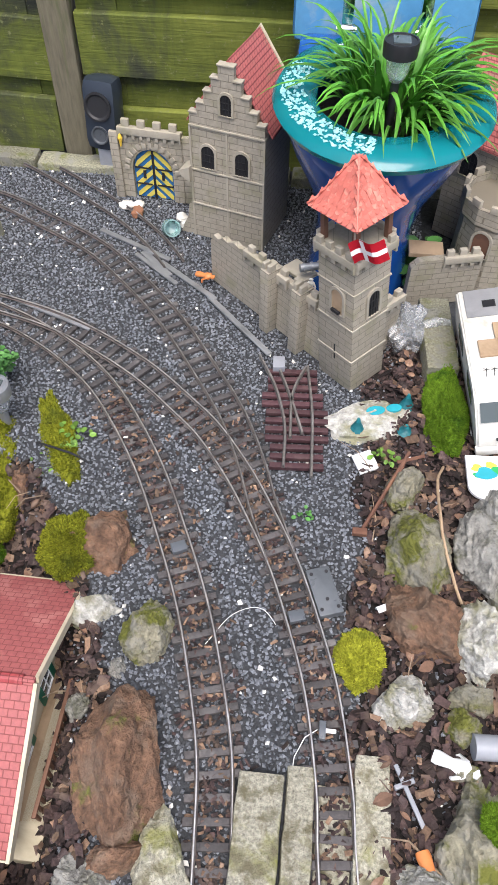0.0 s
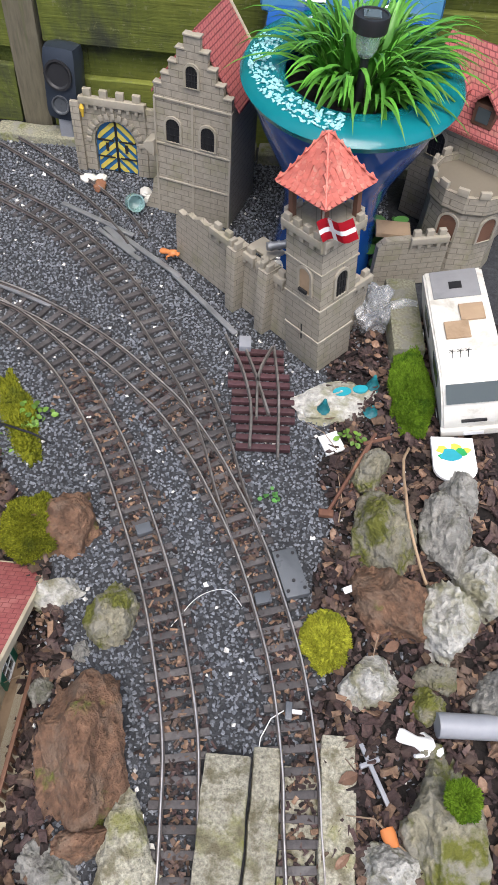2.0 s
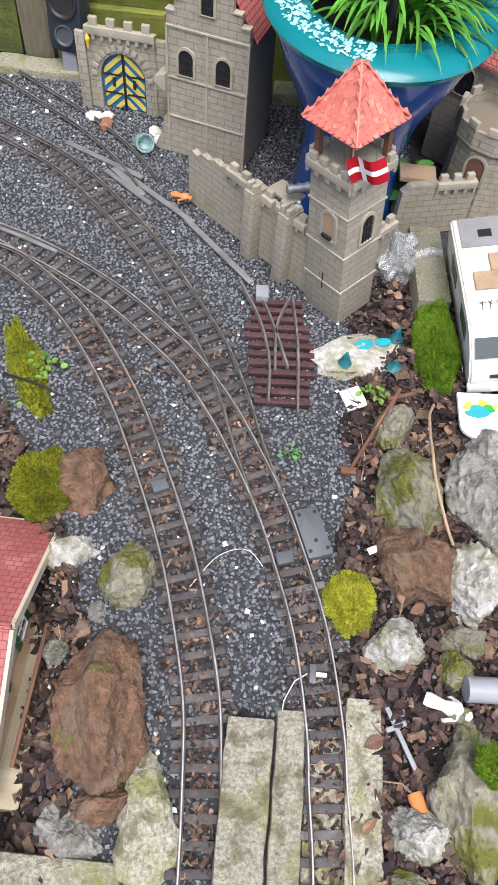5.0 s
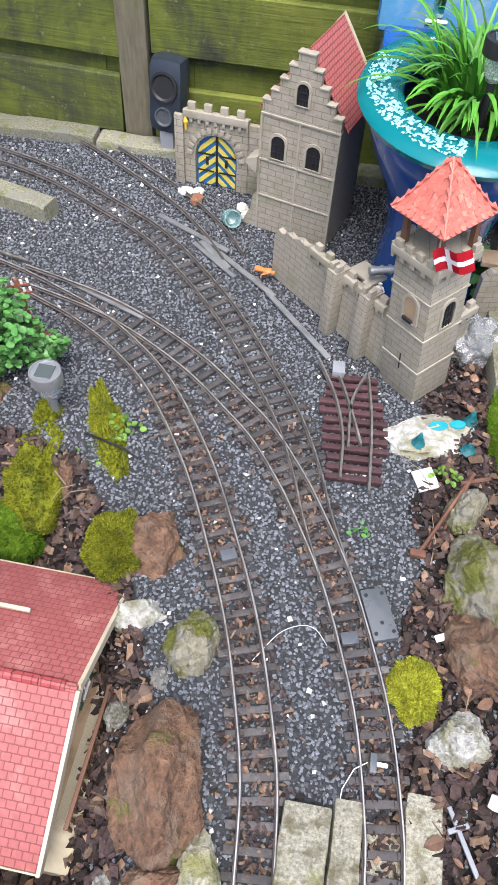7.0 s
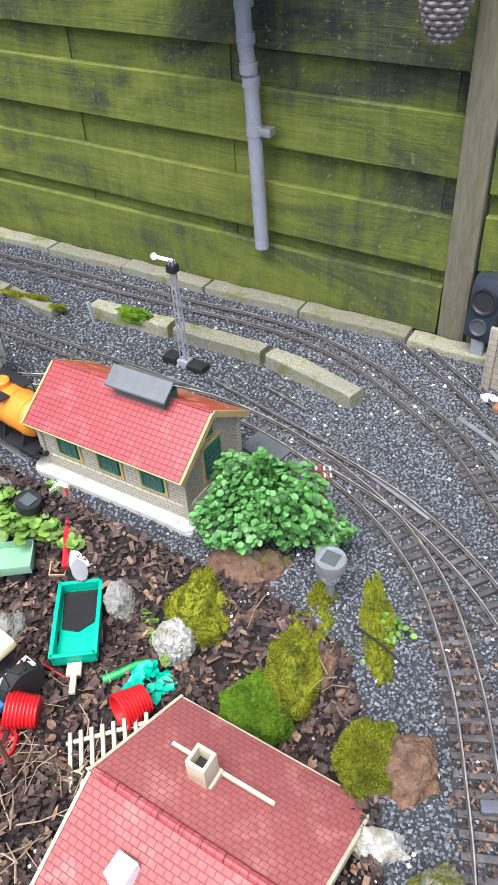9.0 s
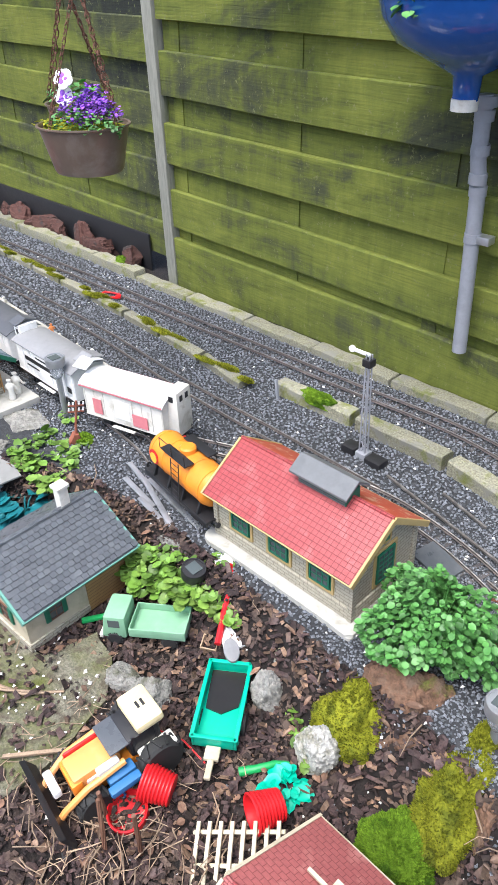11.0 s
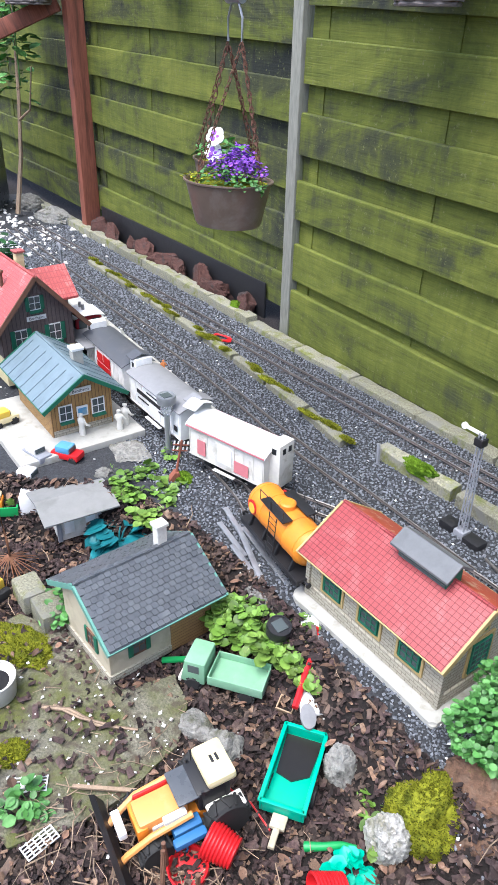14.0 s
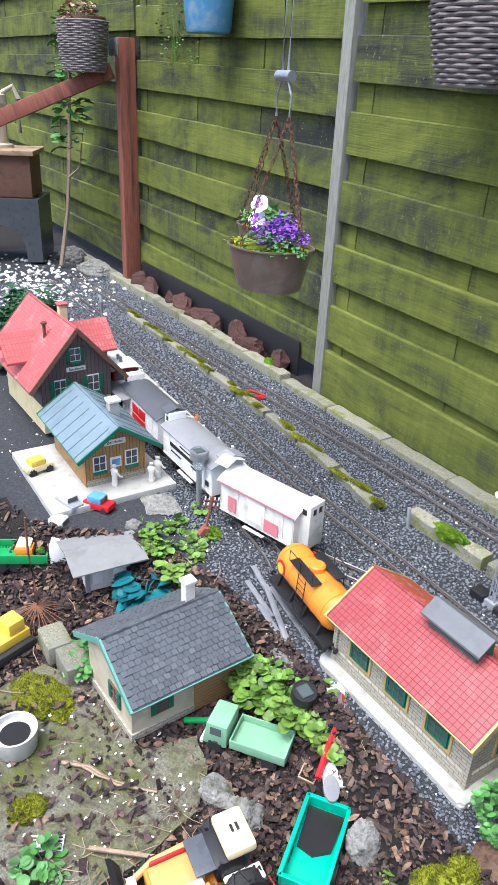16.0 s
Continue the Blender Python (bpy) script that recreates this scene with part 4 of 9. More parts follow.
leafy("weed", pose(-0.34, 0.925, -0.03), "small round-leaved weed in the moss", "plant", "leaf_lime", 0.022, 0.022, 0.016, 28, 0.0105, 8, 5, 0.5)
leafy("weed", pose(0.124, 0.868, -0.015), "green weed seedling in the gravel", "plant", "leaf", 0.012, 0.011, 0.01, 12, 0.008, 9, 4, 0.6)
leafy("weed", pose(0.255, 1.0, -0.01), "small green weed by the toy sign", "plant", "leaf_lime", 0.018, 0.016, 0.02, 20, 0.009, 10, 4, 0.6)
leafy("weed", pose(-0.69, 0.865, -0.135), "feathery weed between mulch and stones", "plant", "leaf_lime", 0.05, 0.05, 0.04, 60, 0.022, 11, 6, 0.4)
leafy("weed", pose(-1.83, 1.06, -0.015), "small weed by the solar lamp", "plant", "leaf_lime", 0.025, 0.025, 0.02, 20, 0.016, 12, 4, 0.6)
leafy("conifer_bush", pose(-3.25, 0.98, 0.0), "dense dark green dwarf conifer", "bush", "leaf_dark", 0.17, 0.15, 0.3, 2600, 0.03, 13, 16, 0.02)
leafy("weed", pose(0.33, 1.51, 0.0), "green leaves behind the castle wall", "plant", "leaf", 0.04, 0.04, 0.08, 40, 0.03, 14, 5, 0.3)

# ---------------------------------------------------------------- slabs, blocks and edging
for x0, x1, y1, z, lab in ((0.066, 0.124, 0.462, 0.006, "mossy concrete strip between the tracks"), (0.128, 0.166, 0.478, -0.004, "narrow concrete strip beside the rail"),
                           (0.168, 0.214, 0.46, -0.0125, "sunken concrete strip under the sleepers"), (0.216, 0.262, 0.502, -0.003, "concrete strip outside the rail")):
    bm = cube(x0, -0.4, z - 0.05, x1, y1, z, 0.004)
    bmesh.ops.subdivide_edges(bm, edges=[e for e in bm.edges if abs(e.verts[0].co.y - e.verts[1].co.y) > 0.3], cuts=40)
    for v in bm.verts:
        v.co += Vector((noise.noise(v.co * 30), noise.noise(v.co * 31), 0.5 * noise.noise(v.co * 22))) * 0.0028
    tagged(part("concrete_strip", bm, "concrete"), lab, "concrete slab", "concrete strips", "structure")
tagged(part("concrete_block", cube(-0.3, 0.05, -0.2, -0.035, 0.292, -0.004, 0.006), "concrete"), "square-edged grey concrete block", "concrete block")
bm = bmesh.new()
plate(bm, [(-1.52, 0.32), (-1.30, 0.24), (-1.02, 0.28), (-0.99, 0.44), (-1.03, 0.62), (-1.12, 0.70), (-1.20, 0.72), (-1.22, 0.60), (-1.45, 0.58), (-1.56, 0.5)], -0.2, -0.131)
bmesh.ops.triangulate(bm, faces=bm.faces)
bmesh.ops.subdivide_edges(bm, edges=bm.edges, cuts=5)
for v in bm.verts:
    v.co += Vector((noise.noise(v.co * 12), noise.noise(v.co * 13), 0.25 * noise.noise(v.co * 20))) * 0.014
tagged(part("paving_slab", bm, "slab"), "mossy weathered concrete slab in the garden bed", "paving", kind="structure")
for x, y, r in ((-1.60, 0.535, 20), (-1.51, 0.55, 8)):
    tagged(part("stone_block", cube(x - 0.045, y - 0.032, -0.15, x + 0.045, y + 0.032, -0.085, 0.01), "kerb"), "weathered yellow-grey stone block", "stone block", "stone blocks")


def edging(pts, w, h, z, label, n):
    line = smooth_line(pts, 0.02)
    step = len(line) // n
    for k in range(n):
        seg = line[k * step:(k + 1) * step + 1]
        if len(seg) < 3:
            continue
        seg = seg[:-1]
        bm = bmesh.new()
        rings = []
        for j, p in enumerate(seg):
            d = (seg[min(j + 1, len(seg) - 1)] - seg[max(j - 1, 0)]).normalized()
            s = Vector((-d.y, d.x))
            q = [(-w, -0.05), (-w, h - 0.005), (-w + 0.005, h), (w - 0.005, h), (w, h - 0.005), (w, -0.05)]
            rings.append([bm.verts.new((p.x + s.x * (u + 0.004 * noise.noise((p.x * 20, u * 40, 1))), p.y + s.y * u, z + v + 0.005 * noise.noise((p.x * 17, u * 30, v * 20)))) for u, v in q])
        for a, b in zip(rings, rings[1:]):
            for i in range(6):
                bm.faces.new((a[i], a[(i + 1) % 6], b[(i + 1) % 6], b[i]))
        bm.faces.new(rings[0])
        bm.faces.new(rings[-1][::-1])
        tagged(part("edging_stone", bm, "kerb"), label, "kerb", "low edging stones", "structure")


edging([(-1.50, 1.597), (-1.25, 1.603), (-1.0, 1.607), (-0.88, 1.60), (-0.74, 1.572), (-0.60, 1.532)], 0.024, 0.032, -0.008, "mossy low stone edging between two tracks", 3)
edging([(-1.60, 1.537), (-1.97, 1.58), (-2.47, 1.612), (-3.1, 1.63), (-3.9, 1.645)], 0.02, 0.02, -0.012, "sunken mossy stone edging between tracks", 9)
for k in range(26):
    x = -1.62 - k * 0.085 + random.uniform(-0.03, 0.03)
    if k % 5 != 3:
        y = float(np.interp(-x, [1.6, 1.97, 2.47, 3.1, 3.9], [1.537, 1.58, 1.612, 1.63, 1.645])) + random.uniform(-0.012, 0.012)
        moss_cushion("moss_cushion", x, y, 0.006, 0.03 + 0.016 * (k % 3), 0.011 + 0.004 * (k % 2), 0.005, "moss", "moss patch on the sunken edging", 20 + k, 4, 260, 0.006)
tagged(part("edge_board", cube(-4.28, 1.955, -0.05, -2.62, 1.965, 0.14, 0.003), "black"), "black plastic edging board at the fence foot", "board", kind="structure")

# ---------------------------------------------------------------- toy castle
def arch(w, h, n=10, x=0.0, z=0.0):
    """Outline of a round-headed opening."""
    r = w / 2
    return [(x - r, z), (x + r, z)] + [(x + r * math.cos(math.pi * k / n), z + h - r + r * math.sin(math.pi * k / n)) for k in range(n + 1)]


def arch_window(parent, x, z, w, h, y=0.0, m=None, fill="black"):
    """A moulded surround with a dark grille behind it, on a wall facing -y."""
    bm = bmesh.new()
    outer, inner = arch(w + 0.010, h + 0.006, 12, x, z - 0.001), arch(w, h, 12, x, z)
    n = len(outer)
    for ya, yb in ((y - 0.004, y + 0.001),):
        a = [bm.verts.new((p[0], ya, p[1])) for p in outer]
        b = [bm.verts.new((p[0], ya, p[1])) for p in inner]
        c = [bm.verts.new((p[0], yb, p[1])) for p in outer]
        d = [bm.verts.new((p[0], yb, p[1])) for p in inner]
        for k in range(n):
            j = (k + 1) % n
            bm.faces.new((a[k], a[j], b[j], b[k]))
            bm.faces.new((a[k], c[k], c[j], a[j]))
            bm.faces.new((b[k], b[j], d[j], d[k]))
    win = part("window", bm, "castle_plain", parent)
    bm = bmesh.new()
    prism(bm, inner, y - 0.0012, y + 0.001)
    g = part("grille", bm, fill, win)
    if fill == "black":
        bm = bmesh.new()
        for k in (-0.25, 0, 0.25):
            box(bm, x + w * k - 0.0006, y - 0.0028, z, x + w * k + 0.0006, y - 0.0014, z + h * 0.9)
        for k in (0.3, 0.6):
            box(bm, x - w * 0.45, y - 0.0029, z + h * k - 0.0006, x + w * 0.45, y - 0.0014, z + h * k + 0.0006)
        b2 = part("bars", bm, "iron", win)
        if m is not None:
            b2.matrix_basis = Matrix()
    if m is not None:
        win.matrix_basis = m
    return win


def merlons(parent, x0, x1, y, z, n, w=0.013, h=0.013, t=0.008, m=None):
    for k in range(n):
        x = x0 + (x1 - x0) * (k + 0.5) / n
        o = part("merlon", cube(x - w / 2, y - t / 2, z, x + w / 2, y + t / 2, z + h, 0.001), "castle_plain", parent)
        if m is not None:
            o.matrix_basis = m


def corbels(parent, x0, x1, y, z, n, m=None):
    """A parapet band standing on small arches."""
    bm = bmesh.new()
    box(bm, x0, y - 0.007, z, x1, y + 0.004, z + 0.014, 0.0008)
    step = (x1 - x0) / n
    for k in range(n + 1):
        x = x0 + k * step
        box(bm, max(x0, x - step * 0.2), y - 0.006, z - 0.009, min(x1, x + step * 0.2), y + 0.002, z + 0.001, 0.0008)
    o = part("parapet", bm, "castle_plain", parent)
    if m is not None:
        o.matrix_basis = m


RZ = {k: pose(0, 0, 0, 0, 0, k) for k in (0, 90, 180, 270)}

# keep tower with the pointed roof, and the curtain wall it stands in
tower = thing("toy_castle_tower", pose(0.190, 1.220, -0.014, 0, -5, 0) @ pose(0, 0, 0, 0, 0, -44), "grey-beige plastic castle tower with salmon pyramid roof and flag", "toy castle")
b = 0.043
part("wall", cube(-b, -b, 0, b, b, 0.305, 0.0015), "castle", tower)
for a in RZ:
    corbels(tower, -b - 0.004, b + 0.004, -b - 0.002, 0.288, 4, RZ[a])
    merlons(tower, -b - 0.003, b + 0.003, -b - 0.004, 0.302, 4, m=RZ[a])
for sx in (-1, 1):
    for sy in (-1, 1):
        part("post", cube(sx * 0.036 - 0.0045, sy * 0.036 - 0.0045, 0.30, sx * 0.036 + 0.0045, sy * 0.036 + 0.0045, 0.37), "wood_brown", tower)
arch_window(tower, 0.006, 0.175, 0.026, 0.05, -b, RZ[0], "wood_pale")
arch_window(tower, 0.004, 0.165, 0.026, 0.052, -b, RZ[90])
part("lever", cube(-0.004, -b - 0.009, 0.178, 0.016, -b - 0.004, 0.184, 0.001), "black", tower)
for z in (0.075, 0.15, 0.228):
    part("string_course", cube(-b - 0.002, -b - 0.002, z, b + 0.002, b + 0.002, z + 0.0035, 0.0006), "castle_plain", tower)
bm = bmesh.new()
box(bm, -0.001, -b - 0.0015, 0.06, 0.001, -b + 0.001, 0.095)
part("arrow_slit", bm, "black", tower)


def shingle_roof(parent, levels, mat, name="roof", cols=8, base=0.0):
    """Four roof faces of overlapping scales, curving in to a point. levels: (half width, height) from eave to top."""
    bm = bmesh.new()
    ring = [[bm.verts.new((sx * r, sy * r, z - 0.002)) for sx, sy in ((-1, -1), (1, -1), (1, 1), (-1, 1))] for r, z in levels]
    for a, c in zip(ring, ring[1:]):
        for k in range(4):
            bm.faces.new((a[k], a[(k + 1) % 4], c[(k + 1) % 4], c[k]))
    bm.faces.new(ring[0][::-1])
    bm.faces.new(ring[-1])
    core = part(name, bm, mat, parent)
    made = None
    zs = np.linspace(levels[0][1], levels[-1][1], 13)
    rs = np.interp(zs, [l[1] for l in levels], [l[0] for l in levels])
    for j in range(12):
        r, z, r2, z2 = rs[j], zs[j], rs[j + 1], zs[j + 1]
        n = max(1, int(round(2 * r / 0.0115)))
        slope = math.degrees(math.atan2(z2 - z, r - r2))
        for a in range(4):
            for k in range(n):
                u = -r + (k + 0.5 + (0.5 if j % 2 else 0)) * 2 * r / n
                if abs(u) > r - 0.002:
                    continue
                if made is None:
                    sb = bmesh.new()
                    pts = [(-0.0054, 0.016), (-0.0054, 0.003), (-0.0035, 0.0004), (0, -0.001), (0.0035, 0.0004), (0.0054, 0.003), (0.0054, 0.016)]
                    plate(sb, pts, -0.0004, 0.0009)
                    made = part("shingle", sb, mat, core)
                    o = made
                else:
                    o = share("shingle", made, Matrix(), core)
                o.matrix_basis = pose(0, 0, 0, 0, 0, 90 * a) @ pose(u, -r - 0.0006, z, slope - 4, 0, random.uniform(-2, 2))
    rb = bmesh.new()
    for sx, sy in ((-1, -1), (1, -1), (1, 1), (-1, 1)):
        tube(rb, [(sx * r, sy * r, z + 0.001) for r, z in levels], 0.0022, 6)
    part("hip", rb, mat, core)
    return core


shingle_roof(tower, [(0.055, 0.366), (0.044, 0.378), (0.030, 0.400), (0.015, 0.425), (0.002, 0.444)], "castle_roof")
part("soffit", cube(-0.052, -0.052, 0.361, 0.052, 0.052, 0.3635), "wood_brown", tower)
flag = bmesh.new()
fw = [[flag.verts.new((0.0 + u * 0.042, 0.006 * math.sin(u * 7) - 0.002, 0.03 * (v - 0.5) - 0.005 * u * u)) for u in np.linspace(0, 1, 9)] for v in (0, 1)]
for k in range(8):
    flag.faces.new((fw[0][k], fw[0][k + 1], fw[1][k + 1], fw[1][k]))
bmesh.ops.solidify(flag, geom=flag.faces[:], thickness=0.0008)
fl = part("flag", flag, "flag_red", tower, "red toy flag with a white cross")
fl.matrix_basis = Matrix.LocRotScale((0.045, -0.055, 0.325), Euler((0, radians(-18), radians(36))), (1.3, 1.3, 1.25))
fc = bmesh.new()
for u0, u1, v0, v1 in ((0.30, 0.44, -0.5, 0.5), (0.0, 1.0, -0.11, 0.11)):
    for s in (-1, 1):
        g = []
        for u in np.linspace(u0, u1, 9):
            g.append([fc.verts.new((u * 0.042, 0.006 * math.sin(u * 7) - 0.002 + s * 0.0012, 0.03 * v - 0.005 * u * u)) for v in (v0, v1)])
        for p, q in zip(g, g[1:]):
            fc.faces.new((p[0], q[0], q[1], p[1]))
part("cross", fc, "white", fl)
cyl_bm = bmesh.new()
cyl(cyl_bm, (0.042, -0.046, 0.30), (0.042, -0.046, 0.362), 0.0016, n=8)
part("flagpole", cyl_bm, "castle_plain", tower)


def castle_wall(x, y, rz, label, outline, crenels, thick=0.012):
    """A free-standing wall: an outline in x, z with merlons along its level stretches."""
    t = thing("toy_castle_wall", pose(x, y, -0.014, 0, 0, rz), label, "toy castle", "castle walls")
    bm = bmesh.new()
    prism(bm, outline, -thick / 2, thick / 2)
    part("wall", bm, "castle", t)
    for x0, x1, z, n in crenels:
        corbels(t, x0, x1, -thick / 2, z - 0.012, max(3, n + 1))
        merlons(t, x0, x1, -0.002, z + 0.001, n, 0.015, 0.013, 0.010)
    return t


# the front wall runs from the broken foot by the track back to the house
castle_wall(0.045, 1.318, -42.5, "grey-beige plastic castle wall with battlements and a broken end",
            [(-0.215, 0), (0.215, 0), (0.205, 0.02), (0.192, 0.035), (0.186, 0.06), (0.165, 0.075), (0.150, 0.11), (0.135, 0.14), (0.03, 0.14), (0.03, 0.136), (-0.11, 0.136), (-0.125, 0.130), (-0.14, 0.134),
             (-0.16, 0.124), (-0.175, 0.127), (-0.19, 0.116), (-0.205, 0.119), (-0.215, 0.10)], [(0.03, 0.10, 0.14, 3), (-0.105, 0.02, 0.14, 4)])
for x, y in ((0.022, 1.322), (0.085, 1.268)):
    t = thing("toy_castle_buttress", pose(x, y, -0.014, 0, 0, -42.5), "grey-beige plastic wall buttress with pegs", "toy castle", "castle walls")
    part("pier", cube(-0.012, -0.02, 0, 0.012, 0.018, 0.15, 0.0015), "castle", t)
    for s in (-1, 1):
        part("merlon", cube(s * 0.007 - 0.004, -0.016, 0.15, s * 0.007 + 0.004, 0.0, 0.164, 0.001), "castle_plain", t)
castle_wall(0.235, 1.268, 48, "short grey-beige castle wall beside the tower",
            [(-0.075, 0), (0.05, 0), (0.05, 0.13), (0.0, 0.13), (-0.03, 0.09), (-0.045, 0.06), (-0.06, 0.045), (-0.075, 0.02)], [(-0.005, 0.05, 0.13, 2)])
castle_wall(0.365, 1.445, 16, "low grey-beige castle wall with plank walkway behind", [(-0.075, 0), (0.075, 0), (0.075, 0.115), (-0.06, 0.115), (-0.075, 0.10)], [(-0.01, 0.07, 0.118, 3)], 0.016)
tagged(part("walkway_plank", cube(0.29, 1.455, 0.086, 0.36, 1.50, 0.096, 0.001), "wood_pale"), "pale plank walkway on the castle wall", "plank")

# gabled house of the castle
house = thing("toy_castle_house", pose(-0.098, 1.598, -0.014, 0, 0, -16), "grey-beige plastic castle house with stepped gable and faded red roof", "toy castle")
w = 0.083
bm = bmesh.new()
steps = [(-w, 0.0), (w, 0.0), (w, 0.290), (0.066, 0.290), (0.066, 0.312), (0.049, 0.312), (0.049, 0.338), (0.032, 0.338), (0.032, 0.366), (0.0165, 0.366), (0.0165, 0.392),
         (-0.0165, 0.392), (-0.0165, 0.366), (-0.032, 0.366), (-0.032, 0.338), (-0.049, 0.338), (-0.049, 0.312), (-0.066, 0.312), (-0.066, 0.290), (-w, 0.290)]
prism(bm, steps, -0.006, 0.006)
part("front_gable", bm, "castle", house)
for s in (-1, 1):
    part("side_wall", cube(s * w - 0.006 * (s > 0) - (0 if s > 0 else 0), 0.006, 0, s * w + 0.006 * (s < 0), 0.15, 0.275), "castle", house)
part("back_wall", cube(-w, 0.144, 0, w, 0.15, 0.275), "castle", house)
for z in (0.083, 0.165, 0.262):
    part("string_course", cube(-w - 0.0015, -0.0085, z, w + 0.0015, 0.004, z + 0.004, 0.0006), "castle_plain", house)
for x in (-w, 0.0, w):
    part("corner_strip", cube(x - 0.002, -0.008, 0.0, x + 0.002, 0.0, 0.262), "castle_plain", house)
for s, n in ((-1, 0), (1, 0)):
    for zz, xx in ((0.29, 0.0745), (0.312, 0.0575), (0.338, 0.0405), (0.366, 0.0243)):
        part("coping", cube(s * xx - 0.0095, -0.0085, zz, s * xx + 0.0095, 0.0085, zz + 0.0035, 0.0006), "castle_plain", house)
part("coping", cube(-0.018, -0.0085, 0.392, 0.018, 0.0085, 0.3955, 0.0006), "castle_plain", house)
for x in (-0.043, 0.034):
    arch_window(house, x, 0.176, 0.030, 0.05, -0.006)
arch_window(house, 0.0, 0.298, 0.024, 0.042, -0.006)
bm = bmesh.new()
for s in (-1, 1):
    prism(bm, [(s * (w + 0.012), 0.262), (s * (w + 0.012), 0.268), (0, 0.402), (0, 0.396)], 0.006, 0.165)
part("roof", bm, "castle_roof_old", house)
bm = bmesh.new()
for s in (-1, 1):
    prism(bm, [(s * (w + 0.012), 0.262), (s * (w + 0.012), 0.272), (0, 0.406), (0, 0.396)], 0.165, 0.172)
part("bargeboard", bm, "cream_wood", house)
bm = bmesh.new()
prism(bm, [(-w, 0.0), (-w - 0.035, 0.0), (-w - 0.028, 0.02), (-w - 0.016, 0.045), (-w - 0.012, 0.075), (-w, 0.09)], -0.006, 0.006)
part("flared_foot", bm, "castle", house)
bm = bmesh.new()
prism(bm, [(-w - 0.024, 0.155), (-w, 0.14), (-w, 0.175), (-w - 0.024, 0.165)], -0.02, 0.02)
part("oriel", bm, "castle_plain", house)

# gate building
gate = thing("toy_castle_gate", Matrix.LocRotScale((-0.298, 1.748, -0.014), Euler((0, 0, radians(-6))), (1.04, 1.0, 1.15)), "grey-beige castle gate with blue and yellow striped doors", "toy castle")
gw = 0.072
bm = bmesh.new()
hole = arch(0.096, 0.112, 14)
outer = [(-gw, 0), (-gw, 0.152), (gw, 0.152), (gw, 0)]
va = [bm.verts.new((x, -0.008, z)) for x, z in [(-gw, 0.0), (-gw, 0.152), (gw, 0.152), (gw, 0.0)] + hole[1:][:1] + hole[2:] + hole[:1]]
bm.faces.new(va)
ex = bmesh.ops.extrude_face_region(bm, geom=bm.faces[:])
bmesh.ops.translate(bm, vec=(0, 0.016, 0), verts=[v for v in ex["geom"] if isinstance(v, bmesh.types.BMVert)])
bmesh.ops.triangulate(bm, faces=[f for f in bm.faces if len(f.verts) > 4])
part("gate_wall", bm, "castle", gate)
corbels(gate, -gw, gw, -0.008, 0.142, 8)
merlons(gate, -gw, gw, -0.004, 0.156, 4, 0.017, 0.014, 0.01)
bm = bmesh.new()
for k in range(13):
    a = math.pi * (k + 0.5) / 13
    box(bm, -0.0045, -0.004, 0, 0.0045, 0.0, 0.012, 0.0008, Matrix.Translation((0.054 * math.cos(a), -0.0078, 0.063 + 0.054 * math.sin(a))) @ Matrix.Rotation(math.pi / 2 - a, 4, "Y"))
part("arch_stones", bm, "castle_plain", gate)
for s in (-1, 1):
    r = 0.047
    prof = [(0, 0.0)] + [(s * r, 0.0)] + [(s * r * math.cos(t), 0.063 + r * math.sin(t)) for t in np.linspace(0, math.pi / 2, 9)]
    bm = bmesh.new()
    prism(bm, prof, 0.002, 0.006)
    door = part("door", bm, "gate_blue", gate, "blue gate door leaf with yellow chevron stripes")
    for k in range(7):
        c = 0.012 + k * 0.0225
        lo, hi = [], []
        for x in np.linspace(0.003, 0.043, 9):
            a, b2 = max(0.002, c - 0.85 * x), min(0.0615 + math.sqrt(0.0445 ** 2 - x * x), c + 0.0115 - 0.85 * x)
            if b2 > a + 0.0005:
                lo.append((s * x, a))
                hi.append((s * x, b2))
        if len(lo) > 2:
            bm = bmesh.new()
            prism(bm, lo + hi[::-1], -0.0005, 0.0025)
            part("stripe", bm, "gate_yellow", door)
    bm = bmesh.new()
    for z in (0.03, 0.066):
        box(bm, min(s * 0.044, s * 0.006), -0.002, z, max(s * 0.044, s * 0.006), 0.003, z + 0.003)
    box(bm, s * 0.022 - 0.003, -0.003, 0.045, s * 0.022 + 0.003, 0.003, 0.062)
    box(bm, s * 0.001 - 0.0015, -0.002, 0.0, s * 0.001 + 0.0015, 0.003, 0.108)
    part("strap", bm, "iron", door)
part("side_pier", cube(-gw - 0.02, -0.016, 0, -gw, -0.006, 0.145, 0.001), "castle", gate)
part("side_wall", cube(gw, -0.006, 0, gw + 0.03, 0.006, 0.145, 0.001), "castle", gate)
bm = bmesh.new()
lathe(bm, [(0.002, -0.012), (0.004, 0), (0.0055, 0.006), (0.003, 0.012), (0.0, 0.017)], 10, pose(-gw + 0.006, -0.014, 0.128))
part("torch", bm, "yellow", gate)

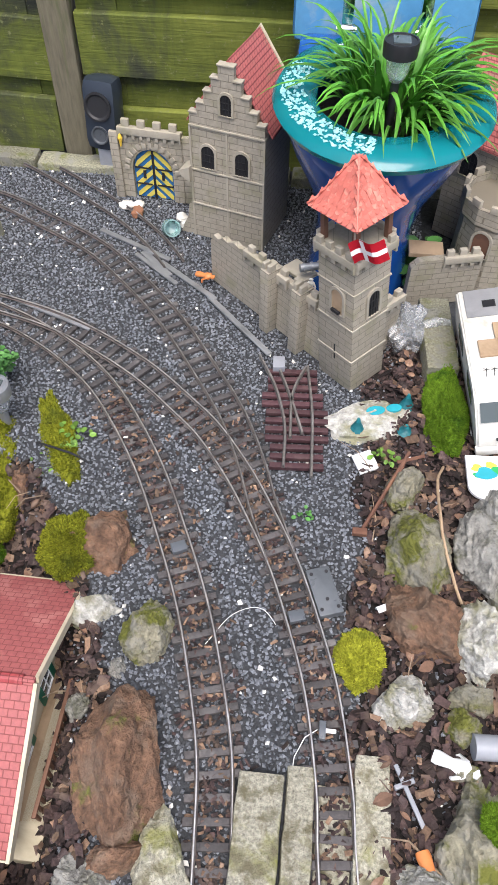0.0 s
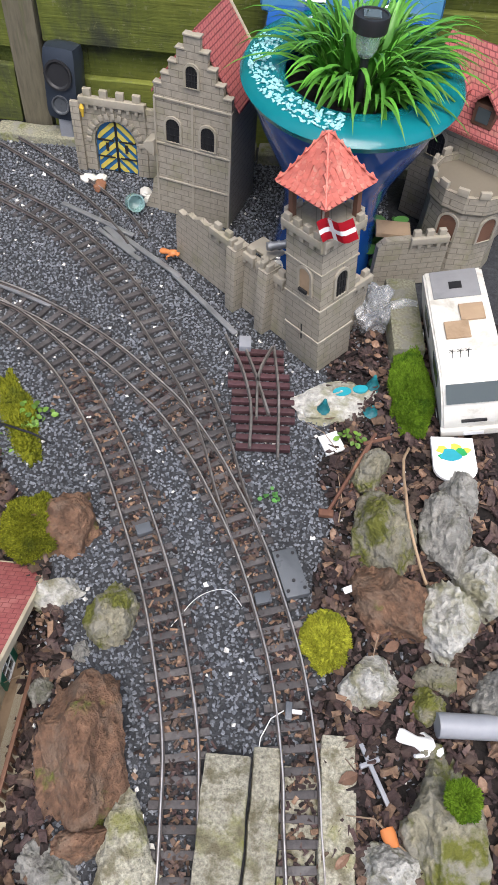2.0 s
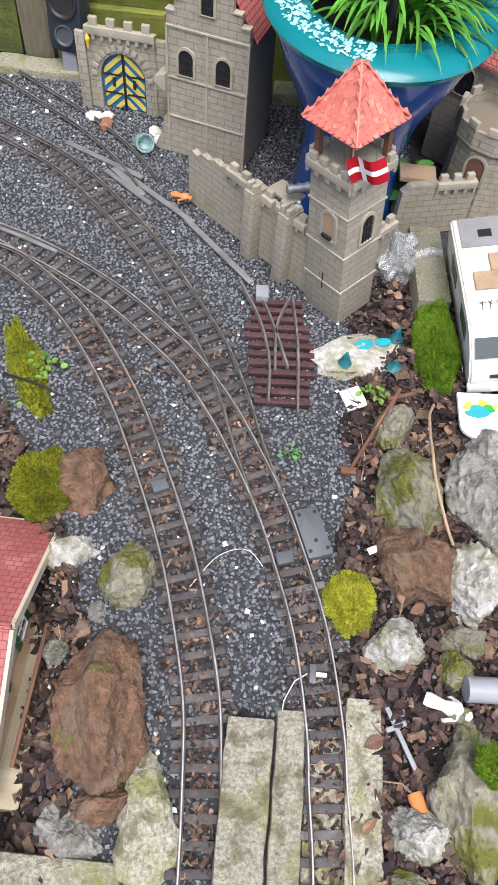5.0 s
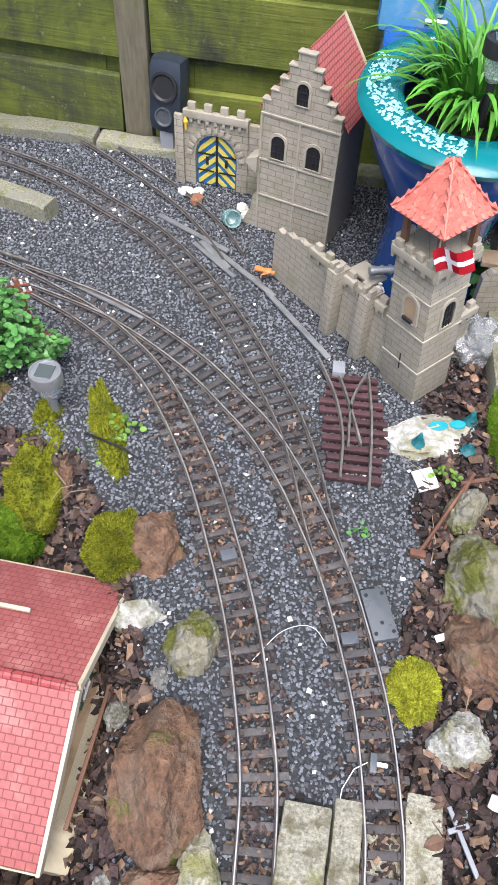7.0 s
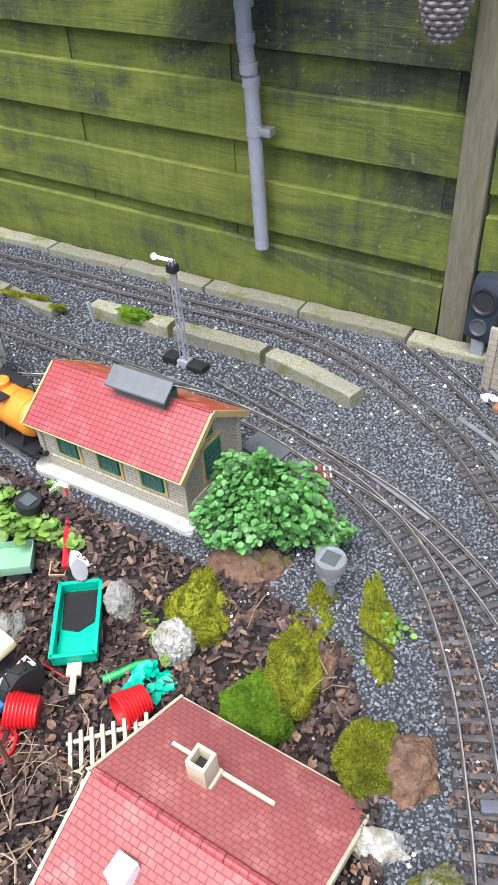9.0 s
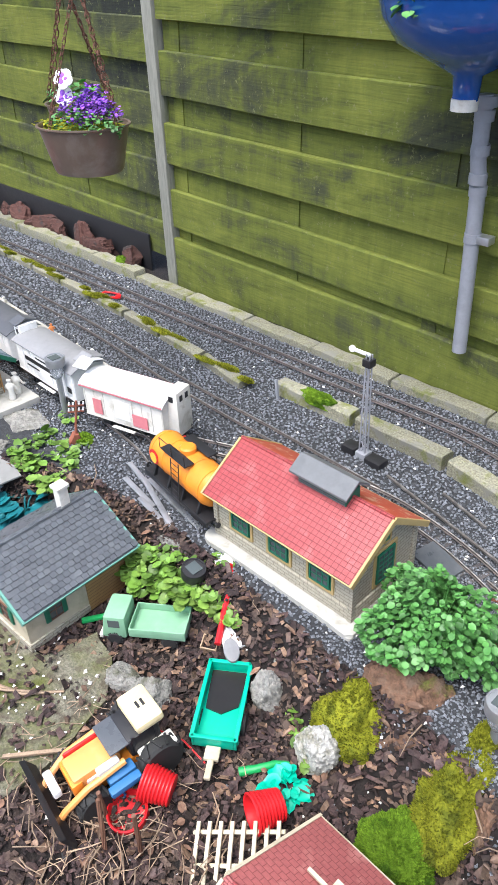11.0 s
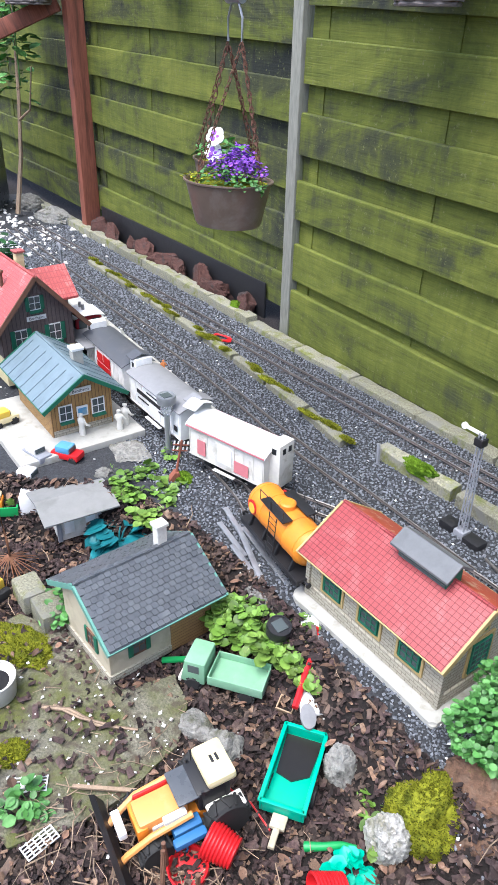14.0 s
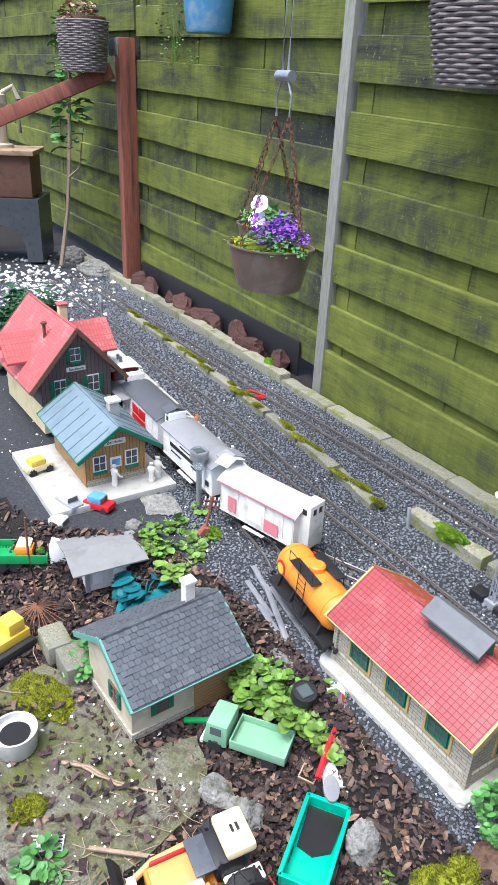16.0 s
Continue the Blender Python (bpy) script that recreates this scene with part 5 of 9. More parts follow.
# round tower and roofs further along
rt = thing("toy_castle_round_tower", pose(0.475, 1.565, -0.014), "grey-beige eight-sided castle tower with dark arched windows", "toy castle")
bm = bmesh.new()
lathe(bm, [(0.085, 0), (0.082, 0.05), (0.08, 0.145), (0.088, 0.155), (0.088, 0.19), (0.079, 0.19), (0.079, 0.176), (0.0, 0.176)], 12, pose(0, 0, 0, 0, 0, 15))
part("wall", bm, "castle", rt, smooth=0.2)
for a in range(12):
    o = part("merlon", cube(-0.011, -0.0875, 0.19, 0.011, -0.079, 0.205, 0.001), "castle_plain", rt)
    o.matrix_basis = pose(0, 0, 0, 0, 0, a * 30 + 8)
arch_window(rt, 0.0, 0.085, 0.036, 0.055, -0.0795, pose(0, 0, 0, 0, 0, -30), "wood_brown")
arch_window(rt, 0.0, 0.085, 0.036, 0.055, -0.0795, pose(0, 0, 0, 0, 0, 30), "wood_brown")
rh = thing("toy_castle_hall", pose(0.50, 1.70, -0.014, 0, 0, -35), "grey-beige castle hall with red dormered roof", "toy castle")
part("wall", cube(-0.11, -0.075, 0, 0.11, 0.075, 0.25, 0.0015), "castle", rh)
arch_window(rh, -0.06, 0.16, 0.036, 0.055, -0.075)
bm = bmesh.new()
for s in (-1, 1):
    prism(bm, [(s * 0.095, 0.236), (s * 0.095, 0.244), (0, 0.375), (0, 0.366)], -0.125, 0.125, RZ[90])
part("roof", bm, "castle_roof_old", rh)
dm = part("dormer", cube(-0.08, -0.085, 0.262, -0.035, -0.02, 0.305, 0.001), "wood_brown", rh)
part("dormer", cube(0.0, -0.085, 0.262, 0.045, -0.02, 0.305, 0.001), "wood_brown", rh)
for x in (-0.058, 0.022):
    bm = bmesh.new()
    for s in (-1, 1):
        prism(bm, [(x + s * 0.03, 0.30), (x + s * 0.03, 0.306), (x, 0.335), (x, 0.329)], -0.095, -0.01)
    part("dormer_roof", bm, "castle_roof_old", rh)
    part("dormer_window", cube(x - 0.014, -0.0865, 0.27, x + 0.014, -0.084, 0.298), "pane", rh)
tagged(part("walkway_plank", cube(-0.03, -0.02, 0, 0.03, 0.02, 0.006, 0.001), "castle_plain"), "grey castle platform piece behind the battlements", "platform").matrix_basis = pose(0.075, 1.345, 0.112, 0, 0, -42)
bm = bmesh.new()
cyl(bm, (0, 0, 0), (0.06, 0, 0), 0.008, 0.007, 14)
for k in range(4):
    cyl(bm, (0.006 + 0.015 * k, 0, 0), (0.010 + 0.015 * k, 0, 0), 0.0095, n=14)
tagged(part("toy_cannon", bm, "alu"), "silver toy cannon barrel on the castle wall", "toy cannon").matrix_basis = pose(0.075, 1.318, 0.142, 0, 0, 20)

# ---------------------------------------------------------------- blue toilet used as a planter
toilet = thing("toilet_planter", pose(0.195, 1.51, -0.02), "cobalt blue toilet planted with grass, clear turquoise seat", "planter")
bm = bmesh.new()
lathe(bm, [(0.11, 0), (0.105, 0.05), (0.095, 0.14), (0.115, 0.22), (0.155, 0.30), (0.178, 0.36), (0.18, 0.385), (0.15, 0.385), (0.135, 0.33), (0.0, 0.30)], 36, pose(0, 0.02, 0), 1.0, 1.22)
box(bm, -0.17, 0.19, 0.30, 0.17, 0.30, 0.385, 0.02)
box(bm, -0.09, 0.10, 0.0, 0.09, 0.28, 0.31, 0.02)
part("bowl", bm, "blue", toilet, smooth=1.0)
bm = bmesh.new()
rings = []
for k in range(48):
    a = 2 * math.pi * k / 48
    c, s = math.cos(a), math.sin(a)
    row = []
    for ru, rv, z in ((0.192, 0.235, 0.388), (0.198, 0.242, 0.399), (0.19, 0.232, 0.411), (0.128, 0.16, 0.411), (0.118, 0.15, 0.40), (0.124, 0.156, 0.388)):
        row.append(bm.verts.new((ru * c, rv * s, z)))
    rings.append(row)
for k in range(48):
    a, c = rings[k], rings[(k + 1) % 48]
    for j in range(6):
        bm.faces.new((a[j], a[(j + 1) % 6], c[(j + 1) % 6], c[j]))
part("seat", bm, "resin", toilet, "see-through turquoise seat with pebbles cast in", smooth=1.0)
V = []
for k in range(420):
    a = rng.uniform(2.7, 4.6)
    rr = rng.uniform(0.74, 0.97)
    V.append(stone(0.188 * rr * math.cos(a), 0.23 * rr * math.sin(a), 0.4125, rng.uniform(0.0025, 0.005), 0.5))
scatter("pebble_inlay", "pebble_aqua", V, "", "").parent = toilet

bm = bmesh.new()
box(bm, -0.185, 0.255, 0.39, 0.185, 0.285, 0.80, 0.02)
part("lid", bm, "blue_sky", toilet, "raised pale blue lid").matrix_basis = pose(0, 0, 0, -6, 0, 0)
for x in (-0.075, 0.075):
    bm = bmesh.new()
    cyl(bm, (x - 0.02, 0.235, 0.415), (x + 0.02, 0.235, 0.415), 0.008, n=12)
    box(bm, x - 0.011, 0.235, 0.408, x + 0.011, 0.262, 0.50, 0.003)
    part("hinge", bm, "chrome", toilet)
bm = bmesh.new()
lathe(bm, [(0.128, 0.36), (0.1, 0.372), (0.0, 0.378)], 24, None, 1.0, 1.2)
part("soil", bm, "mulch_shade_bed", toilet)

gr = np.random.default_rng(3)
V, F = [], []
for k in range(250):
    a, rad = gr.uniform(0, 6.28), math.sqrt(gr.uniform(0, 1))
    p = Vector((0.215 + 0.085 * rad * math.cos(a), 1.53 + 0.11 * rad * math.sin(a), 0.35))
    out = Vector((math.cos(a) * (0.35 + rad) + gr.uniform(-0.5, 0.8), math.sin(a) * (0.35 + rad) + gr.uniform(-0.6, 0.3), 0)) * gr.uniform(0.4, 1.0)
    ln, w0 = gr.uniform(0.10, 0.21), gr.uniform(0.003, 0.0062)
    side = out.cross(Vector((0, 0, 1))).normalized() if out.length > 1e-3 else Vector((1, 0, 0))
    q, v = p.copy(), (out * 0.5 + Vector((0, 0, 1.15))).normalized()
    base = len(V)
    for j in range(9):
        t = j / 8
        wdt = w0 * (1 - t) ** 0.6 * (0.6 + 0.8 * min(1, t * 4)) + 0.0002
        nrm = side.cross(v).normalized()
        V += [q + side * wdt + nrm * wdt * 0.4, q, q - side * wdt + nrm * wdt * 0.4]
        q = q + v * ln / 8
        v = (v + Vector((out.x, out.y, 0)) * 0.16 - Vector((0, 0, 0.30 * (0.4 + t)))).normalized()
    for j in range(8):
        i = base + 3 * j
        F += [(i, i + 1, i + 4, i + 3), (i + 1, i + 2, i + 5, i + 4)]
me = bpy.data.meshes.new("grass_tuft")
me.from_pydata([tuple(v) for v in V], [], F)
me.materials.append(M["grass"])
me.shade_smooth()
tagged(new("grass_tuft", me), "long arching green grass growing from the blue planter", "plant", kind="stuff")


def solar_lamp(x, y, z, h, dark, label, r=0.027, lean=(0, 0)):
    t = thing("solar_lamp", pose(x, y, z, lean[0], lean[1], 0), label, "garden lamp", "solar lamps")
    mat = "black" if dark else "alu"
    bm = bmesh.new()
    cyl(bm, (0, 0, -0.02), (0, 0, h - 0.06), 0.0085 if not dark else 0.007, n=16)
    part("pole", bm, mat, t)
    bm = bmesh.new()
    lathe(bm, [(0.011, h - 0.064), (0.018, h - 0.05), (0.021, h - 0.024), (0.021, h - 0.02)], 20)
    part("glass", bm, "clear", t)
    bm = bmesh.new()
    lathe(bm, [(r, h - 0.024), (r + 0.001, h - 0.004), (r, h), (r - 0.003, h), (r - 0.0035, h - 0.0015), (0, h - 0.0015)], 28)
    cap = part("cap", bm, mat, t)
    bm = cube(-0.014, -0.014, h - 0.0015, 0.014, 0.014, h + 0.0006)
    part("solar_panel", bm, "pane", cap)
    return t


solar_lamp(-0.428, 1.005, -0.06, 0.148, False, "stainless steel solar garden lamp among the moss")
solar_lamp(-1.858, 1.065, -0.03, 0.205, False, "stainless steel solar garden lamp beside the station track")
solar_lamp(-1.12, 0.915, -0.13, 0.125, True, "black solar garden lamp among green leaves", lean=(0, 12))
solar_lamp(0.205, 1.44, 0.36, 0.145, True, "black solar lamp stuck in the grass planter", r=0.028)

# ---------------------------------------------------------------- loudspeaker, drainpipe and basin, signal, poles
sp = thing("outdoor_speaker", pose(-0.445, 1.86, -0.01), "dark grey outdoor loudspeaker on a grey stake", "speaker")
part("stake", cube(-0.016, -0.012, -0.03, 0.016, 0.012, 0.06, 0.002), "pvc", sp)
bm = cube(-0.044, -0.03, 0.05, 0.044, 0.04, 0.22, 0.027)
part("case", bm, "speaker", sp, smooth=1.0).matrix_basis = pose(0, 0, 0, -8, 0, -8)
for z, r in ((0.158, 0.034), (0.092, 0.022)):
    bm = bmesh.new()
    lathe(bm, [(r, 0.0), (r, 0.004), (r * 0.86, 0.004), (r * 0.55, -0.006), (r * 0.3, -0.004), (0, 0.0)], 24, pose(0, -0.0305, z, 90, 0, 0))
    part("cone", bm, "iron" if z > 0.1 else "slate", sp).matrix_basis = pose(0, 0, 0, -8, 0, -8)

pipe = thing("drain_pipe", pose(-1.085, 1.878, 0.0), "grey plastic drain pipe hanging on the fence", "pipe")
bm = bmesh.new()
cyl(bm, (0, 0, 0.155), (-0.010, 0, 0.60), 0.0195, n=20)
cyl(bm, (-0.010, 0, 0.598), (-0.015, -0.008, 0.655), 0.0195, n=20)
cyl(bm, (-0.015, -0.008, 0.652), (-0.018, -0.010, 0.80), 0.0195, n=20)
part("tube", bm, "pvc", pipe)
for z, x, r in ((0.615, -0.011, 0.0225), (0.68, -0.015, 0.0228), (0.755, -0.016, 0.0235), (0.785, -0.017, 0.027), (0.585, -0.010, 0.0222), (0.47, -0.007, 0.0217)):
    bm = bmesh.new()
    cyl(bm, (x, -0.006 if z > 0.6 else 0, z - 0.012), (x, -0.006 if z > 0.6 else 0, z + 0.012), r, n=20)
    part("collar", bm, "pvc", pipe)
part("clamp", cube(0.006, -0.012, 0.46, 0.045, 0.02, 0.48, 0.002), "alu", pipe)
basin = thing("wash_basin", pose(-1.095, 1.77, 0.80), "glossy cobalt blue washbasin used as planter", "basin")
bm = bmesh.new()
lathe(bm, [(0.03, 0.0), (0.035, 0.05), (0.09, 0.075), (0.17, 0.11), (0.21, 0.16), (0.222, 0.20), (0.21, 0.205), (0.19, 0.17), (0.0, 0.15)], 36, None, 1.0, 0.72)
part("bowl", bm, "blue", basin, smooth=1.2)
bm = bmesh.new()
lathe(bm, [(0.222, 0.196), (0.228, 0.203), (0.222, 0.212), (0.21, 0.209), (0.208, 0.203)], 40, None, 1.0, 0.72)
part("rim", bm, "blue", basin, smooth=1.2)
bm = bmesh.new()
cyl(bm, (0, 0.0, -0.02), (0, 0.0, 0.004), 0.03, n=22)
part("drain_neck", bm, "white_dirty", basin, "pale plastic drain fitting")
leafy("basin_flowers", pose(-1.16, 1.72, 0.95), "small white-flowered plant in the blue basin", "plant", "leaf", 0.12, 0.08, 0.08, 120, 0.025, 31, 10, 0.3)

sig = thing("semaphore_signal", pose(-1.102, 1.497, -0.018), "grey toy lattice semaphore signal with white arm", "signal")
bm = bmesh.new()
for s in (-1, 1):
    for u in (-1, 1):
        tube(bm, [(s * 0.009, u * 0.007, 0), (s * 0.005, u * 0.005, 0.30)], 0.002, 5)
for k in range(16):
    z = 0.018 * k
    for u in (-1, 1):
        tube(bm, [(-0.007 * (1 if k % 2 else -1), u * 0.0055, z), (0.007 * (1 if k % 2 else -1), u * 0.0055, z + 0.018)], 0.0013, 4)
part("mast", bm, "pvc", sig)
part("foot", cube(-0.016, -0.016, -0.002, 0.016, 0.016, 0.02, 0.003), "pvc", sig)
part("motor_box", cube(-0.06, -0.02, -0.002, -0.018, 0.02, 0.024, 0.003), "black", sig)
part("motor_box", cube(0.02, -0.025, -0.002, 0.07, 0.015, 0.02, 0.004), "black", sig)
part("lamp_box", cube(-0.012, -0.012, 0.268, 0.012, 0.012, 0.288, 0.002), "black", sig)
bm = bmesh.new()
box(bm, -0.05, -0.002, 0.293, 0.004, 0.002, 0.302, 0.001)
cyl(bm, (-0.053, -0.003, 0.2975), (-0.053, 0.003, 0.2975), 0.0085, n=16)
part("arm", bm, "white", sig)


def telegraph_pole(x, y, z, h, lean, turn):
    t = thing("telegraph_pole", pose(x, y, z, lean[0], lean[1], turn), "dark red-brown toy telegraph pole with white insulators", "toy pole", "telegraph poles")
    bm = bmesh.new()
    cyl(bm, (0, 0, 0), (0, 0, h), 0.0042, 0.003, 10)
    part("pole", bm, "post_red", t)
    bm = bmesh.new()
    prism(bm, [(-0.02, 0), (0.02, 0), (0.006, 0.03), (-0.006, 0.03)], -0.012, 0.012)
    part("foot", bm, "post_red", t)
    for k in (0.016, 0.034):
        arm = part("crossarm", cube(-0.022, -0.002, h - k, 0.022, 0.002, h - k + 0.004, 0.0005), "post_red", t)
        for s in (-0.019, -0.008, 0.008, 0.019):
            bm = bmesh.new()
            lathe(bm, [(0.002, 0), (0.0028, 0.003), (0.0018, 0.006), (0.0024, 0.008), (0, 0.0095)], 8, pose(s, 0, h - k + 0.004))
            part("insulator", bm, "white", arm)


telegraph_pole(-0.515, 1.165, -0.018, 0.155, (0, -6), 20)
telegraph_pole(-1.72, 1.01, -0.02, 0.13, (0, 10), 70)
stub = part("grey_stake", cube(-0.004, -0.004, -0.02, 0.004, 0.004, 0.062, 0.001), "pvc")
stub.matrix_basis = pose(-1.47, 1.553, -0.012, 0, -6, 0)
tagged(stub, "short grey plastic stake in the gravel", "stake")

# ---------------------------------------------------------------- buildings
def window_unit(parent, m, w, h, frame, pane="pane", bars=(1, 1), shutters=None, sill=None):
    bm = bmesh.new()
    f = w * 0.09
    for x0, x1, z0, z1 in ((-w / 2 - f, w / 2 + f, -f, 0), (-w / 2 - f, w / 2 + f, h, h + f), (-w / 2 - f, -w / 2, 0, h), (w / 2, w / 2 + f, 0, h)):
        box(bm, x0, -0.0035, z0, x1, 0.002, z1)
    for k in range(bars[0]):
        x = -w / 2 + w * (k + 1) / (bars[0] + 1)
        box(bm, x - f * 0.3, -0.0025, 0, x + f * 0.3, 0.001, h)
    for k in range(bars[1]):
        z = h * (k + 1) / (bars[1] + 1)
        box(bm, -w / 2, -0.0024, z - f * 0.3, w / 2, 0.001, z + f * 0.3)
    win = part("window", bm, frame, parent)
    win.matrix_basis = m
    part("pane", cube(-w / 2, -0.0012, 0, w / 2, 0.0008, h), pane, win)
    if shutters:
        for s in (-1, 1):
            part("shutter", cube(s * (w * 0.62 + f) - w * 0.2, -0.004, -f, s * (w * 0.62 + f) + w * 0.2, 0.0, h + f, 0.0008), shutters, win)
    if sill:
        part("flower_box", cube(-w * 0.6, -0.012, -f - 0.008, w * 0.6, 0.0, -f + 0.001, 0.001), sill, win)
    return win


def gable_house(name, m, label, category, hx, hy, wall_h, ridge_h, wall, roof, over_x, over_y, trim, base_z=0.0, thick=0.005, roof_far=None):
    """Walls with gables on the x ends and a two-sided roof along x."""
    t = thing(name, m, label, category)
    bm = bmesh.new()
    poly = [(-hy, base_z), (hy, base_z), (hy, wall_h), (0, ridge_h - 0.004), (-hy, wall_h)]
    prism(bm, poly, -hx, hx, RZ[90])
    part("wall_shell", bm, wall, t, smooth=0.1)
    sl = (ridge_h - wall_h) / hy
    for s in (-1, 1):
        e = hy + over_y
        ze = wall_h - sl * over_y
        L = math.hypot(e, ridge_h - ze)
        bm = cube(-hx - over_x, 0, 0, hx + over_x, L, thick, 0.0006)
        r = part("roof", bm, (roof_far or roof) if s > 0 else roof, t)
        ang = math.degrees(math.atan2(ridge_h - ze, e))
        if s < 0:
            r.matrix_basis = pose(0, -e, ze, ang, 0, 0)
        else:
            r.matrix_basis = pose(0, e, ze, ang, 0, 180)
        if trim:
            for q in (-1, 1):
                tb = part("bargeboard", cube(-0.002, -0.003, -0.006, 0.003, L, thick + 0.002), trim, r)
                tb.matrix_basis = pose(q * (hx + over_x + 0.0012), 0, 0)
            tb = part("eaves_trim", cube(-hx - over_x, -0.003, -0.005, hx + over_x, -0.0005, thick), trim, r)
    bm = cube(-hx - over_x, -0.004, ridge_h + 0.0015, hx + over_x, 0.004, ridge_h + thick + 0.003, 0.0015)
    part("ridge_cap", bm, roof, t)
    return t


# stone engine shed
shed = gable_house("engine_shed", pose(-0.95, 1.128, -0.004, 0, 0, 1.0), "rubble-stone toy engine shed with red tiled roof on pale base", "toy building", 0.190, 0.098, 0.135, 0.201, "stonewall", "tile_red", 0.014, 0.024, "ochre_frame", roof_far="tile_far")
for x in (-0.112, 0.0, 0.112):
    window_unit(shed, pose(x, -0.0985, 0.046), 0.06, 0.076, "ochre_frame", "green_dark", (0, 0))
    window_unit(shed, pose(x, -0.1005, 0.054), 0.044, 0.058, "green_dark", "pane", (2, 3))
window_unit(shed, pose(0.1905, 0.0, 0.046, 0, 0, 90), 0.06, 0.08, "ochre_frame", "green_dark", (0, 0))
window_unit(shed, pose(0.1925, 0.0, 0.052, 0, 0, 90), 0.046, 0.066, "green_dark", "pane", (2, 4))
window_unit(shed, pose(0.1915, 0.0, 0.145, 0, 0, 90), 0.018, 0.026, "ochre_frame", "green_dark", (0, 0))
bm = bmesh.new()
for s in (-1, 1):
    for q in (-1, 1):
        box(bm, s * 0.190 - 0.006, q * 0.098 - 0.006, 0, s * 0.190 + 0.006, q * 0.098 + 0.006, 0.128, 0.001)
box(bm, -0.194, -0.102, 0.0, 0.194, 0.102, 0.03, 0.001)
part("plinth", bm, "stonewall", shed)
vent = part("roof_vent", cube(-0.062, -0.022, 0.205, 0.062, 0.022, 0.238, 0.001), "green_dark", shed)
bm = bmesh.new()
for s in (-1, 1):
    prism(bm, [(s * 0.037, 0.236), (s * 0.037, 0.241), (0, 0.266), (0, 0.260)], -0.074, 0.074, RZ[90])
part("vent_roof", bm, "vent_grey", vent)
vent.matrix_basis = pose(0.045, 0, -0.018)
bm = bmesh.new()
for k in range(5):
    for s in (-1, 1):
        box(bm, -0.06, s * 0.0225 - 0.001, 0.212 + 0.005 * k, 0.06, s * 0.0225 + 0.001, 0.2145 + 0.005 * k)
part("louvre", bm, "vent_grey", vent)
bm = bmesh.new()
ol = [(0.222 * math.copysign(abs(math.cos(a)) ** 0.22, math.cos(a)) + 0.006 * math.sin(5 * a), 0.128 * math.copysign(abs(math.sin(a)) ** 0.22, math.sin(a)) + 0.005 * math.cos(4 * a)) for a in np.linspace(0, 2 * math.pi, 65)[:-1]]
plate(bm, ol, -0.06, 0.0)
bmesh.ops.bevel(bm, geom=[e for e in bm.edges if all(v.co.z > -0.01 for v in e.verts)], offset=0.006, segments=3, affect="EDGES")
base = part("cement_base", bm, "paving")
base.matrix_basis = pose(-0.945, 1.12, -0.0045, 0, 0, 1.0)
tagged(base, "pale cast cement base with uneven rounded edge", "base")

# slate-roofed garage house
gh = gable_house("toy_house", pose(-1.365, 0.712, -0.13, 0, 0, 94), "toy house with slate shingle roof, ochre garage and green shutters", "toy building", 0.132, 0.105, 0.142, 0.206, "cream_wood", "slate", 0.016, 0.034, "mint")
part("garage_door", cube(0.02, -0.108, 0.0, 0.131, -0.1052, 0.12, 0.001), "garage", gh)
window_unit(gh, pose(-0.06, -0.1055, 0.05), 0.03, 0.04, "wood_brown", "pane", (1, 1), "green_dark")
window_unit(gh, pose(-0.1325, -0.03, 0.05, 0, 0, -90), 0.03, 0.04, "wood_brown", "pane", (1, 1), "green_dark")
part("plinth", cube(-0.136, -0.109, 0.0, 0.02, 0.109, 0.02, 0.001), "stonewall", gh)
chim = part("chimney", cube(-0.012, -0.011, 0.18, 0.012, 0.011, 0.258, 0.001), "white_dirty", gh)
chim.matrix_basis = pose(0.075, 0.012, 0)
part("chimney_cap", cube(-0.016, -0.015, 0.258, 0.016, 0.015, 0.266, 0.001), "white_dirty", chim)
E0 = 0.105 + 0.034
SL = math.hypot(E0, 0.064 / 0.105 * E0)
tile0 = None
for slope in [c for c in gh.children if c.name.startswith("roof")][:2]:
    for j in range(12):
        for k in range(20):
            v = 0.002 + j * (SL - 0.004) / 12
            u = -0.146 + (k + (0.5 if j % 2 else 0.0)) * 0.292 / 19.6
            if u > 0.142:
                continue
            if tile0 is None:
                bm = bmesh.new()
                plate(bm, [(0.0, 0.024), (0.0, 0.0012), (0.001, 0), (0.0130, 0), (0.0140, 0.0012), (0.0140, 0.024)], 0.0055, 0.0092)
                tile0 = part("shingle", bm, "slate", slope)
                o = tile0
            else:
                o = share("shingle", tile0, Matrix(), slope)
            o.matrix_basis = pose(u, v, random.uniform(-0.0006, 0.0006), -7 + random.uniform(-1.5, 1.5), random.uniform(-2, 2), random.uniform(-1.5, 1.5))

# big red-roofed house in the lower bed
inn = gable_house("toy_chalet", pose(-0.382, 0.525, -0.158), "large toy chalet with pinkish red shingle roof and cream trim", "toy building", 0.145, 0.15, 0.135, 0.212, "cream_wood", "shingle_red", 0.026, 0.04, "cream_wood", thick=0.007)
ch = part("chimney", cube(-0.02, -0.02, 0.16, 0.02, 0.02, 0.175, 0.001), "cream_wood", inn)
ch.matrix_basis = pose(-0.045, 0.085, 0.008)
bm = bmesh.new()
for x0, y0, x1, y1 in ((-0.016, -0.016, 0.016, -0.011), (-0.016, 0.011, 0.016, 0.016), (-0.016, -0.011, -0.011, 0.011), (0.011, -0.011, 0.016, 0.011)):
    box(bm, x0, y0, 0.175, x1, y1, 0.225, 0.0008)
